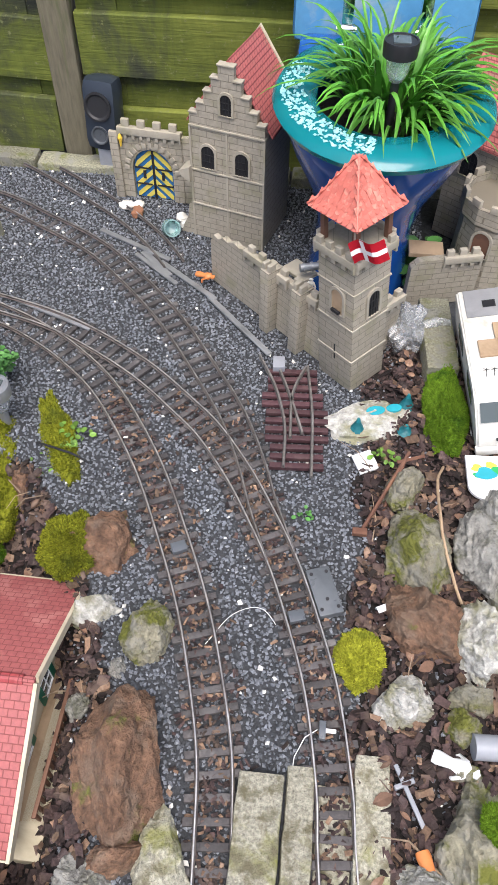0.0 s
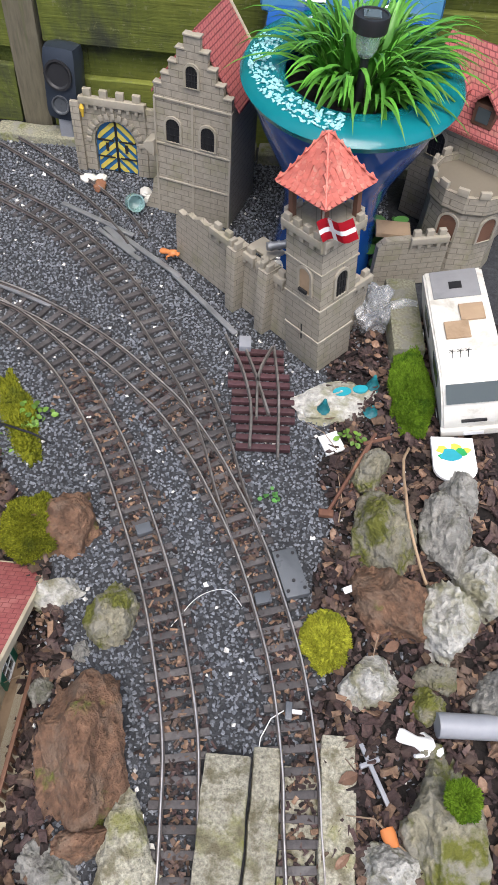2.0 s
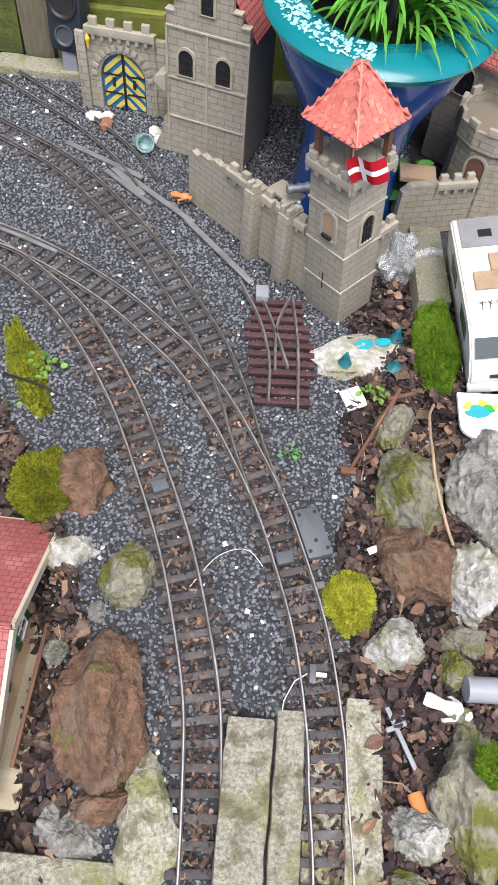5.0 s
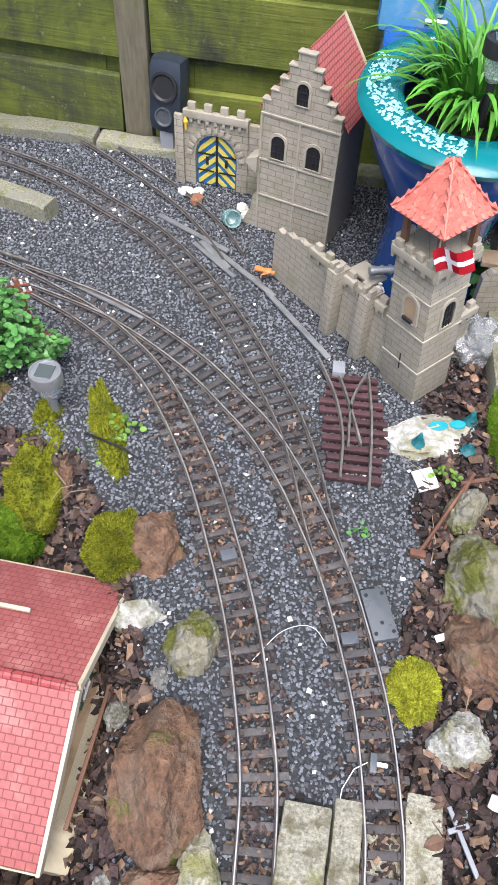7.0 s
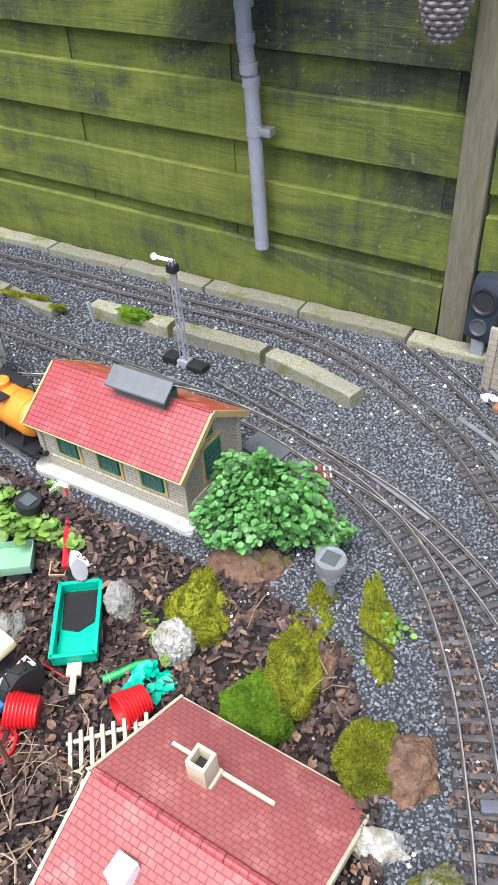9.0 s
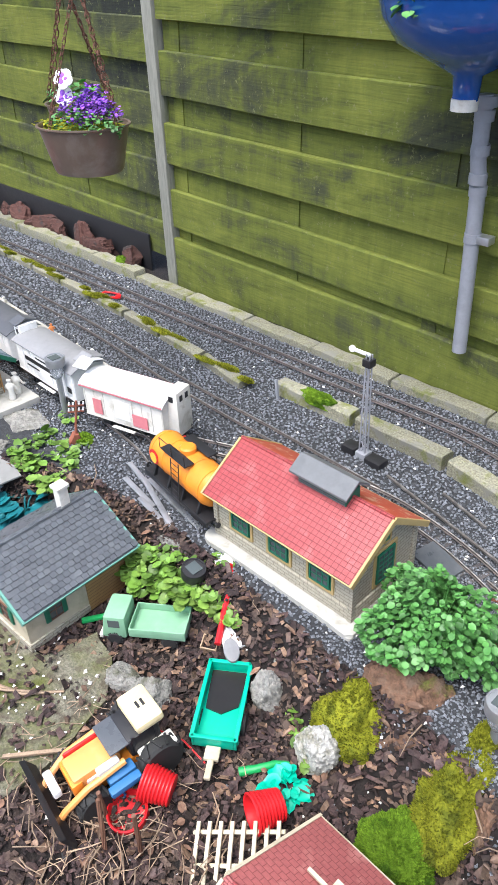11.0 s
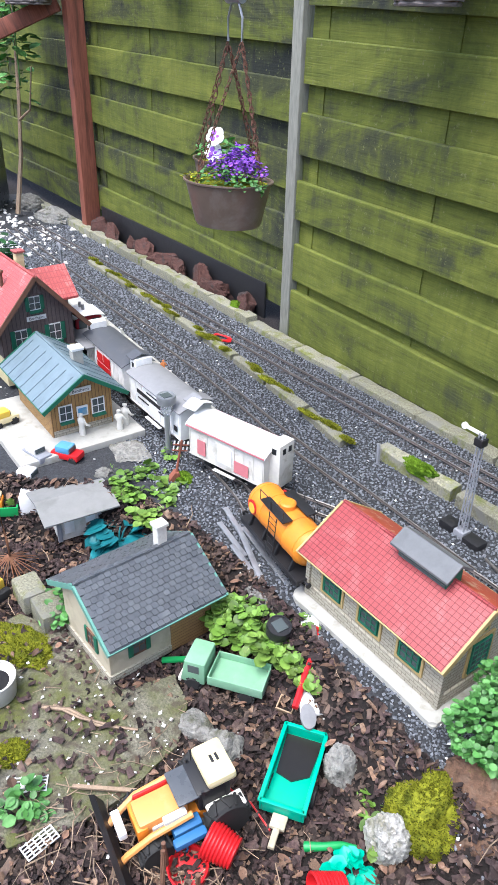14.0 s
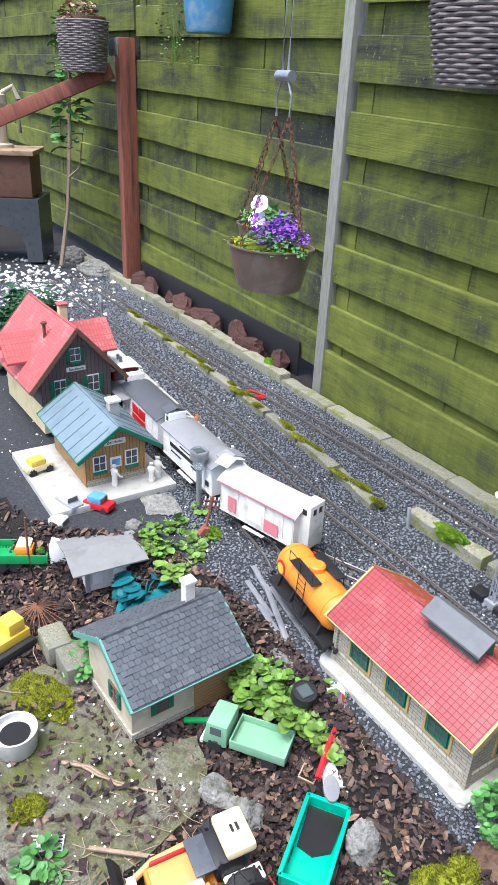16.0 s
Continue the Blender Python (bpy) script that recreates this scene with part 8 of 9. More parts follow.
part("shovel_lip", cube(0.118, -0.071, -0.003, 0.142, -0.045, 0.003, 0.001), "yellow", ld)
part("bumper_frame", cube(0.078, -0.02, 0.055, 0.09, 0.02, 0.068, 0.003), "white", ld)
figure(-0.862, 0.545, G + 0.012, 0.05, "gate_blue", "blue plain toy driver leaning on the tractor", 35, 40, "lower bed figures")
bm = bmesh.new()
tube(bm, [(0, 0, 0), (0.06, 0.01, 0.004), (0.12, 0.0, 0.0)], 0.002, 5)
tagged(part("red_bar", bm, "red_toy"), "thin red plastic bar in the mulch", "bar").matrix_basis = pose(-0.915, 0.66, G + 0.012, 0, 0, 10)


def ribbed_pot(x, y, z, rx, rz, label, leaves=False, r=0.032, h=0.05):
    t = thing("toy_flowerpot", pose(x, y, z, rx, 0, rz), label, "toy pot", "red pots")
    bm = bmesh.new()
    pr = []
    for k in range(9):
        rr = r * (0.78 + 0.24 * k / 8)
        pr += [(rr, h * k / 8), (rr + 0.0022, h * (k + 0.25) / 8), (rr + 0.0022, h * (k + 0.55) / 8), (rr, h * (k + 0.8) / 8)]
    pr += [(r * 0.95, h * 1.08), (r * 0.72, 0.004), (0, 0.004)]
    lathe(bm, pr, 26)
    part("pot", bm, "red_toy", t, smooth=0.5)
    return t


ribbed_pot(-0.785, 0.600, G + 0.034, 80, -60, "red ribbed toy pot lying on its side")
ribbed_pot(-0.638, 0.715, G + 0.036, 82, -20, "red ribbed toy pot lying with green plastic leaves")
leafy("plastic_leaves", pose(-0.652, 0.752, G + 0.008), "bright green plastic leaf rosette behind the pot", "toy plant", "teal", 0.03, 0.024, 0.028, 34, 0.026, 41, 3, 0.2)
bm = bmesh.new()
lathe(bm, [(0.033, 0), (0.036, 0.002), (0.036, 0.022), (0.033, 0.024), (0.031, 0.02), (0.029, 0.004)], 28)
tagged(part("red_ring", bm, "red_toy", smooth=0.6), "red plastic pot rim half buried in twigs", "toy pot", "red pots").matrix_basis = pose(-0.822, 0.53, G, 10, 6, 0)
bm = bmesh.new()
tube(bm, [(0, 0, 0.004), (0.03, 0.008, 0.01), (0.06, 0.022, 0.012), (0.085, 0.03, 0.006)], 0.009, 8, 0.55)
tagged(part("green_glove_piece", bm, "green_toy", smooth=1.0), "faded green plastic toy piece in the mulch", "toy piece").matrix_basis = pose(-0.742, 0.715, G + 0.004, 0, 0, 35)

tk = thing("toy_truck", pose(-1.115, 0.80, G + 0.004, 0, 0, 38), "pale green plastic toy flatbed truck standing in mulch", "toy vehicle")
part("chassis", cube(-0.09, -0.02, 0.016, 0.085, 0.02, 0.026, 0.002), "slate", tk)
bm = bmesh.new()
box(bm, -0.035, -0.038, 0.028, 0.085, 0.038, 0.034, 0.001)
for q in ((-0.035, -0.039, 0.085, -0.036), (-0.035, 0.036, 0.085, 0.039), (-0.036, -0.039, -0.033, 0.039), (0.083, -0.039, 0.086, 0.039)):
    box(bm, q[0], q[1], 0.03, q[2], q[3], 0.052, 0.001)
part("flatbed", bm, "green_truck", tk)
bm = cube(-0.098, -0.036, 0.018, -0.042, 0.036, 0.078, 0.006)
for v in bm.verts:
    if v.co.z > 0.05 and v.co.x < -0.08:
        v.co.x += 0.008
cb = part("cab", bm, "green_truck", tk)
part("windscreen", cube(-0.0915, -0.03, 0.052, -0.0885, 0.03, 0.072), "pane", cb)
part("bumper", cube(-0.103, -0.037, 0.016, -0.096, 0.037, 0.026, 0.001), "white_dirty", cb)
for s in (-1, 1):
    part("side_window", cube(-0.08, s * 0.0362 - 0.0008, 0.05, -0.055, s * 0.0362 + 0.0008, 0.07), "pane", cb)
    tyre(tk, -0.07, s * 0.032, 0.015, 0.016, 0.012, "white_dirty")
    tyre(tk, 0.05, s * 0.032, 0.015, 0.016, 0.012, "white_dirty")
o = part("green_tube", cube(-0.035, -0.006, 0, 0.035, 0.006, 0.01, 0.003), "green_toy")
tagged(o, "green plastic toy tube on the slab", "toy piece").matrix_basis = pose(-1.225, 0.735, -0.128, 0, 0, 60)

cr = thing("toy_crane", pose(-1.0, 0.935, -0.08, 0, 6, -32), "broken white and red plastic toy crane lying among leaves", "toy vehicle")
part("bed", cube(0.0, -0.035, 0, 0.1, 0.03, 0.008, 0.002), "white", cr)
bm = bmesh.new()
tube(bm, [(-0.075, 0.012, 0.055), (-0.03, 0.01, 0.05), (0.02, -0.02, 0.025), (0.06, -0.035, 0.012), (0.085, -0.045, 0.008)], 0.007, 8)
part("jib", bm, "red_toy", cr)
part("cabin", cube(-0.11, -0.02, 0.03, -0.075, 0.02, 0.058, 0.004), "white", cr)
bm = bmesh.new()
lathe(bm, [(0.02, 0), (0.02, 0.006), (0.012, 0.008), (0, 0.008)], 20, pose(0.105, -0.02, 0.004), 1.4, 0.8)
part("turntable", bm, "grey_roof", cr)
bm = bmesh.new()
for k in range(4):
    a = math.pi / 4 + k * math.pi / 2
box(bm, -0.018, -0.016, 0, 0.018, -0.013, 0.022, 0.001)
box(bm, -0.018, 0.013, 0, 0.018, 0.016, 0.022, 0.001)
box(bm, -0.018, -0.013, 0, -0.015, 0.013, 0.022, 0.001)
box(bm, 0.015, -0.013, 0, 0.018, 0.013, 0.022, 0.001)
tagged(part("toy_crate", bm, "wood_pale"), "small open pale wooden toy crate", "toy crate").matrix_basis = pose(-0.995, 0.868, G + 0.006, 20, 0, 30)

# flower pot with water, dozer, green trailer truck, shelter and small cars
bm = bmesh.new()
lathe(bm, [(0.034, 0), (0.042, 0.008), (0.046, 0.05), (0.047, 0.058), (0.043, 0.058), (0.041, 0.045), (0, 0.042)], 30)
wp = part("ceramic_bowl", bm, "ceramic", None, smooth=0.7)
tagged(wp, "old white ceramic bowl filled with dark water", "bowl").matrix_basis = pose(-1.355, 0.372, -0.135)
bm = bmesh.new()
lathe(bm, [(0.0405, 0.044), (0, 0.0455)], 28)
part("water", bm, "water", wp)
dz = thing("toy_bulldozer", pose(-1.66, 0.425, G + 0.004, 0, 0, -70), "yellow toy bulldozer with red blade", "toy vehicle")
part("body", cube(-0.06, -0.028, 0.02, 0.05, 0.028, 0.05, 0.004), "yellow", dz)
part("cab", cube(-0.05, -0.024, 0.05, -0.005, 0.024, 0.085, 0.004), "yellow", dz)
for s in (-1, 1):
    t2 = part("crawler", cube(-0.065, s * 0.038 - 0.011, 0.0, 0.055, s * 0.038 + 0.011, 0.03, 0.011), "rubber", dz)
bm = bmesh.new()
prism(bm, [(0.07, 0.0), (0.085, 0.0), (0.078, 0.02), (0.085, 0.042), (0.075, 0.042), (0.068, 0.02)], -0.055, 0.055)
part("blade", bm, "pink", dz)
gt = thing("toy_dump_truck", pose(-1.94, 0.60, -0.12, 0, 0, 62), "green and white toy lorry carrying orange blocks", "toy vehicle")
bm = bmesh.new()
box(bm, -0.13, -0.04, 0.03, 0.03, 0.04, 0.036, 0.001)
for q in ((-0.13, -0.042, 0.03, -0.037), (-0.13, 0.037, 0.03, 0.042), (-0.132, -0.042, -0.127, 0.042), (0.027, -0.042, 0.032, 0.042)):
    box(bm, q[0], q[1], 0.03, q[2], q[3], 0.058, 0.001)
part("tipper", bm, "green_toy", gt)
part("load_block", cube(-0.06, -0.03, 0.036, -0.01, 0.025, 0.072, 0.004), "orange", gt)
part("load_block", cube(-0.055, -0.026, 0.072, -0.015, 0.022, 0.08, 0.003), "cream", gt)
part("load_block", cube(-0.006, -0.02, 0.036, 0.022, 0.02, 0.066, 0.008), "leaf_lime", gt)
part("cab", cube(0.036, -0.038, 0.02, 0.085, 0.038, 0.088, 0.006), "white", gt)
part("windscreen", cube(0.0845, -0.03, 0.055, 0.0865, 0.03, 0.08), "pane", gt)
for s in (-1, 1):
    for x in (-0.1, -0.06, 0.06):
        tyre(gt, x, s * 0.034, 0.018, 0.018, 0.012, "green_toy")
sh = thing("toy_shelter", Matrix.LocRotScale((-1.80, 0.735, -0.118), Euler((0, 0, radians(86))), (0.98, 0.98, 1.0)), "grey-roofed white toy shelter with shutters", "toy building")
part("wall_shell", cube(-0.06, -0.05, 0, 0.06, 0.05, 0.085, 0.001), "white_dirty", sh)
bm = bmesh.new()
prism(bm, [(-0.092, 0.086), (-0.092, 0.09), (0, 0.112), (0.092, 0.09), (0.092, 0.086), (0, 0.107)], -0.105, 0.105, RZ[90])
part("roof", bm, "shed_grey", sh, smooth=0.1)
for x in (-0.03, 0.03):
    part("shutter", cube(x - 0.014, -0.0525, 0.02, x + 0.014, -0.0495, 0.075, 0.0006), "white", sh)
    part("shutter", cube(0.0595, x - 0.014, 0.02, 0.0625, x + 0.014, 0.075, 0.0006), "white", sh)
part("corner_post", cube(-0.064, -0.054, 0, -0.052, -0.046, 0.088), "pvc", sh)
part("corner_post", cube(0.052, -0.054, 0, 0.064, -0.046, 0.088), "pvc", sh)


def small_car(x, y, z, rz, body, top, label):
    t = thing("toy_car", pose(x, y, z, 0, 0, rz), label, "toy vehicle", "small toy cars")
    part("body", cube(-0.045, -0.022, 0.01, 0.045, 0.022, 0.03, 0.005), body, t)
    part("cabin", cube(-0.03, -0.02, 0.028, 0.018, 0.02, 0.05, 0.006), top, t)
    part("windscreen", cube(0.016, -0.016, 0.033, 0.0195, 0.016, 0.046), "pane", t)
    for s in (-1, 1):
        for q in (-0.028, 0.028):
            tyre(t, q, s * 0.02, 0.01, 0.0105, 0.007, "alu")


small_car(-1.985, 0.80, -0.02, 35, "red_toy", "blue_sky", "small red toy van with pale blue cab")
small_car(-2.03, 0.725, -0.02, 15, "pvc", "white_dirty", "small grey-green toy pickup")
small_car(-1.965, 0.675, -0.05, 40, "white", "white", "small white toy van by the slab")
small_car(-2.25, 0.70, 0.004, 100, "cream", "yellow", "cream and yellow toy cart on the slab")
for k, (x, y) in enumerate(((-1.115, 0.36), (-1.00, 0.335))):
    rk = thing("toy_fence_panel", pose(x, y, -0.13, 3, 0, 62 + 40 * k), "small white plastic toy fence panel on the slab", "toy fence", "white toy fence panels")
    for q in range(5):
        part("rail", cube(-0.03, -0.014 + q * 0.007 - 0.0012, 0, 0.03, -0.014 + q * 0.007 + 0.0012, 0.002), "white", rk)
    for q in range(6):
        part("slat", cube(-0.03 + q * 0.012 - 0.0012, -0.016, 0.0012, -0.03 + q * 0.012 + 0.0012, 0.016, 0.003), "white", rk)

# ---------------------------------------------------------------- hanging tubs, baskets and pots on the fence
def tub(x, y, z, r, h, sx, label):
    t = thing("hanging_tub", pose(x, y, z, 0, 0, 25), label, "hanging planter", "hanging tubs")
    bm = bmesh.new()
    lathe(bm, [(r * 0.72, 0), (r * 0.76, 0.006), (r * 0.97, h * 0.95), (r * 1.02, h * 0.97), (r * 1.02, h), (r * 0.96, h), (r * 0.93, h * 0.9), (0, h * 0.84)], 36, None, sx, 0.8)
    part("tub", bm, "zinc_brown", t, smooth=0.8)
    bm = bmesh.new()
    lathe(bm, [(r * 0.93, h * 0.9), (r * 0.5, h * 0.98), (0, h)], 24, None, sx, 0.8)
    part("soil", bm, "moss", t)
    return t


HX, HY, HZ = -1.80, 1.235, 0.635
tub(HX, HY, HZ + 0.015, 0.118, 0.11, 1.0, "brown zinc oval tub hanging on rusty chains")
tub(HX - 0.17, HY + 0.10, HZ + 0.035, 0.10, 0.11, 0.9, "second brown zinc tub hanging behind")
leafy("violet_flowers", pose(HX + 0.035, HY + 0.01, HZ + 0.115), "mound of small violet flowers in the hanging tub", "flowers", "purple", 0.07, 0.055, 0.085, 620, 0.0085, 51, 14, 0.35, 0.6, 0.55)
leafy("tub_leaves", pose(HX + 0.03, HY - 0.005, HZ + 0.11), "green foliage under the violet flowers", "plant", "leaf", 0.09, 0.07, 0.065, 620, 0.0095, 52, 10, 0.1)
leafy("tub_moss_plant", pose(HX - 0.06, HY - 0.03, HZ + 0.113), "yellow-green stonecrop in the hanging tub", "plant", "moss_yellow", 0.05, 0.05, 0.025, 240, 0.01, 53, 6, 0.2)
leafy("pansy_leaves", pose(HX - 0.17, HY + 0.10, HZ + 0.135), "green pansy leaves in the second tub", "plant", "leaf", 0.08, 0.06, 0.05, 130, 0.022, 54, 8, 0.2)
for k, (dx, dz) in enumerate(((-0.085, 0.175), (-0.075, 0.215))):
    pn = thing("pansy_flower", pose(HX + dx, HY + 0.01, HZ + dz, 68, 0, 40) @ Matrix.Scale(0.78, 4), "white pansy with violet face", "flower", "pansies")
    for q in range(5):
        bm = bmesh.new()
        lathe(bm, [(0.018, 0.0), (0.017, 0.002), (0, 0.003)], 14, pose(0.014 * math.cos(q * 1.257 + 0.94), 0.014 * math.sin(q * 1.257 + 0.94), 0.001 * q))
        part("petal", bm, "white" if q != 3 else "white", pn)
    for q in range(3):
        bm = bmesh.new()
        lathe(bm, [(0.009, 0.006), (0, 0.0075)], 10, pose(0.010 * math.cos(q * 2.1 + 4.0), 0.010 * math.sin(q * 2.1 + 4.0), 0))
        part("blotch", bm, "purple", pn)

ch0 = None
hook = Vector((HX - 0.05, HY + 0.05, 1.16))
for (cx, cy, cz, tx, ty) in ((-0.115, -0.02, 0.125, -0.03, 0), (0.115, 0.02, 0.125, 0.03, 0), (0.0, -0.092, 0.125, 0.03, 0), (-0.26, 0.06, 0.145, -0.03, 0), (-0.08, 0.14, 0.145, -0.03, 0), (-0.17, 0.19, 0.145, -0.03, 0), (0.02, 0.09, 0.125, 0.03, 0)):
    a = Vector((HX + cx, HY + cy, HZ + cz))
    b2 = hook + Vector((tx, ty, -0.10))
    d = b2 - a
    n = int(d.length / 0.0165)
    cht = thing("chain", Matrix.Translation(a) @ d.to_track_quat("Z", "Y").to_matrix().to_4x4(), "rusty brown link chain holding a hanging tub", "chain", "hanging chains")
    for k in range(n):
        if ch0 is None:
            bm = bmesh.new()
            tube(bm, [(0.0042 * math.cos(t), 0, 0.0105 * math.sin(t)) for t in np.linspace(0, 6.0, 11)], 0.0015, 5)
            ch0 = part("link", bm, "rust", cht)
            o = ch0
        else:
            o = share("link", ch0, Matrix(), cht)
        o.matrix_basis = pose(0, 0, 0.008 + k * 0.0165, 0, 0, 90 * (k % 2))
hk = thing("chain_hook", pose(hook.x, hook.y, hook.z), "grey metal snap hook and shackle holding the chains", "hook")
for x in (-0.03, 0.03):
    bm = bmesh.new()
    tube(bm, [(x, 0, -0.10), (x, 0, -0.05), (x * 0.5, 0, -0.02), (0, 0, 0.0)], 0.003, 6)
    part("wire_loop", bm, "alu", hk)
bm = bmesh.new()
cyl(bm, (-0.03, 0, -0.01), (0.03, 0, -0.01), 0.013, n=14)
part("shackle", bm, "alu", hk)
bm = bmesh.new()
tube(bm, [(-0.012, 0, 0.0), (-0.014, 0, 0.16), (0.0, 0, 0.19), (0.014, 0, 0.16), (0.012, 0, 0.0)], 0.0035, 6)
part("snap_hook", bm, "alu", hk)
bm = bmesh.new()
tube(bm, [(0, 0, 0.18), (0, 0, 0.62)], 0.003, 6)
part("hanger", bm, "alu", hk)


def wicker_basket(x, y, z, r0, r1, h, label, sy=0.7):
    t = thing("wicker_basket", pose(x, y, z), label, "basket", "wicker baskets")
    rows = int(h / 0.011)
    for j in range(rows):
        rr = r0 + (r1 - r0) * (j / rows) ** 0.7
        bm = bmesh.new()
        n = 40
        ring = []
        for k in range(n + 1):
            a = 2 * math.pi * k / n
            q = rr + 0.004 * math.cos(10 * a + math.pi * (j % 2))
            ring.append((q * math.cos(a), sy * q * math.sin(a), j * 0.011 + 0.0015 * noise.noise((k * 0.7, j, 0))))
        tube(bm, ring, 0.0056, 6)
        part("strand", bm, "wicker", t)
    bm = bmesh.new()
    lathe(bm, [(r0 * 0.97, 0.004), (r1 * 0.93, h), (r1 * 0.85, h), (0, h * 0.8)], 24, None, 1.0, sy)
    part("lining", bm, "wood_brown", t)
    return t


wicker_basket(-1.705, 1.765, 1.148, 0.088, 0.165, 0.28, "grey woven wicker basket hanging on the fence")
wicker_basket(-0.60, 1.80, 0.715, 0.02, 0.075, 0.2, "pointed grey woven wicker cone hanging on the fence", 0.8)
wicker_basket(-4.40, 1.70, 1.15, 0.145, 0.18, 0.25, "brown wire and wicker basket holding dry plants")
leafy("dry_plant", pose(-4.42, 1.70, 1.34), "dry brown stems in the wicker basket", "plant", "twig", 0.12, 0.1, 0.16, 200, 0.03, 61, 30, 0.2)
bm = bmesh.new()
lathe(bm, [(0.08, 0), (0.085, 0.01), (0.105, 0.22), (0.11, 0.22), (0.098, 0.2), (0, 0.19)], 28)
tagged(part("blue_bucket", bm, "blue_sky", smooth=0.8), "faded pale blue zinc bucket hanging on the fence", "bucket").matrix_basis = Matrix.LocRotScale((-3.31, 1.862, 1.312), None, (1.35, 1.05, 1.1))
leafy("trailing_plant", pose(-3.80, 1.945, 1.22), "thin trailing plant with pale tiny leaves", "plant", "leaf_lime", 0.2, 0.04, 0.3, 130, 0.018, 62, 10, 0.0)
o = part("brace", cube(0, -0.035, -0.04, 1.3, 0.035, 0.04, 0.004), "post_red")
tagged(o, "dark red-brown diagonal timber brace", "beam", kind="structure").matrix_basis = Matrix.Translation((-4.42, 1.86, 1.16)) @ Vector((-0.55, -0.85, -0.42)).to_track_quat("X", "Z").to_matrix().to_4x4()
o = part("bracket", cube(-0.06, -0.004, -0.04, 0.06, 0.004, 0.04, 0.003), "alu")
tagged(o, "galvanised steel angle bracket on the post", "bracket").matrix_basis = pose(-4.33, 1.84, 1.27)
tg = thing("trough", pose(-5.35, 1.42, 0.0, 0, 0, 62), "dark grey trough with arched opening under wooden box", "trough")
bm = bmesh.new()
hole = arch(0.36, 0.24, 14)
va = [bm.verts.new((x, -0.2, z)) for x, z in [(-0.28, 0.0), (-0.28, 0.40), (0.28, 0.40), (0.28, 0.0)] + hole[1:][:1] + hole[2:] + hole[:1]]
bm.faces.new(va)
ex = bmesh.ops.extrude_face_region(bm, geom=bm.faces[:])
bmesh.ops.translate(bm, vec=(0, 0.4, 0), verts=[v for v in ex["geom"] if isinstance(v, bmesh.types.BMVert)])
bmesh.ops.triangulate(bm, faces=[f for f in bm.faces if len(f.verts) > 4])
part("shell", bm, "slate", tg)
part("wood_box", cube(-0.24, -0.16, 0.405, 0.24, 0.16, 0.66, 0.006), "wood_brown", tg)
part("box_lid", cube(-0.27, -0.19, 0.66, 0.27, 0.19, 0.69, 0.004), "wood_pale", tg)
bm = bmesh.new()
lathe(bm, [(0.09, 0.69), (0.09, 0.71), (0.06, 0.72), (0.06, 0.93), (0.075, 0.95), (0.075, 1.0), (0, 1.02)], 22, pose(0.02, 0, 0))
tube(bm, [(0.05, 0.0, 1.0), (0.14, 0, 1.05), (0.17, 0, 0.98), (0.16, 0, 0.78)], 0.016, 8)
part("hand_pump", bm, "cream_wood", tg)
bm = bmesh.new()
tube(bm, [(-4.93, 1.66, 0.0), (-4.90, 1.72, 0.35), (-4.86, 1.74, 0.7), (-4.9, 1.78, 1.1), (-4.85, 1.8, 1.5)], 0.016, 7, 0.4)
tube(bm, [(-4.88, 1.73, 0.55), (-4.75, 1.76, 0.62), (-4.7, 1.78, 0.85)], 0.008, 6, 0.5)
vs = part("vine", bm, "twig", None)
tagged(vs, "bare woody climber stem by the fence", "climber")
leafy("climber_leaves", pose(-4.87, 1.76, 0.75), "sparse green leaves on the climber", "plant", "leaf", 0.14, 0.06, 0.75, 150, 0.06, 63, 6, 0.1)
bm = bmesh.new()
tube(bm, [(0, 0, 0), (0, 0, 0.13), (0.008, 0, 0.15), (0.025, 0, 0.155), (0.035, 0, 0.145)], 0.007, 8)
tagged(part("toy_street_lamp", bm, "pvc"), "grey toy street lamp with curved neck", "toy lamp").matrix_basis = pose(-3.62, 1.44, -0.015, 0, 0, 180)
o = part("dry_stick", cube(-0.1, -0.004, -0.003, 0.1, 0.004, 0.003, 0.002), "twig")
tagged(o, "long pale dry stick lying on the slab", "stick").matrix_basis = pose(-1.0, 0.50, -0.118, 0, 0, 52)
bm = bmesh.new()
tube(bm, [(-0.11, 0.0, 0), (-0.05, 0.012, 0.004), (0.02, 0.0, 0.002), (0.1, 0.02, 0.0)], 0.005, 7, 0.6)
tube(bm, [(-0.09, 0.012, 0), (-0.02, 0.0, 0.006), (0.06, 0.012, 0.0)], 0.004, 7, 0.6)
tagged(part("twig_bundle", bm, "twig"), "bundle of dry grey twigs along the slab joint", "twigs").matrix_basis = pose(-1.18, 0.505, -0.126, 0, 0, 36)
bm = bmesh.new()
tube(bm, [(0, 0, -0.02), (0.004, 0.002, 0.10), (-0.004, 0.0, 0.22), (0.006, 0.004, 0.33)], 0.004, 7, 0.6)
for k in range(22):
    a = k * 2.4
    tube(bm, [(0, 0, 0.05), (0.03 * math.cos(a), 0.03 * math.sin(a), 0.03), (0.07 * math.cos(a), 0.07 * math.sin(a), 0.0)], 0.0016, 4, 0.6)
tagged(part("dead_plant_stalk", bm, "terracotta"), "brown dead plant stalk with drooping roots", "dead plant").matrix_basis = pose(-1.72, 0.53, -0.125, 3, 4, 0)
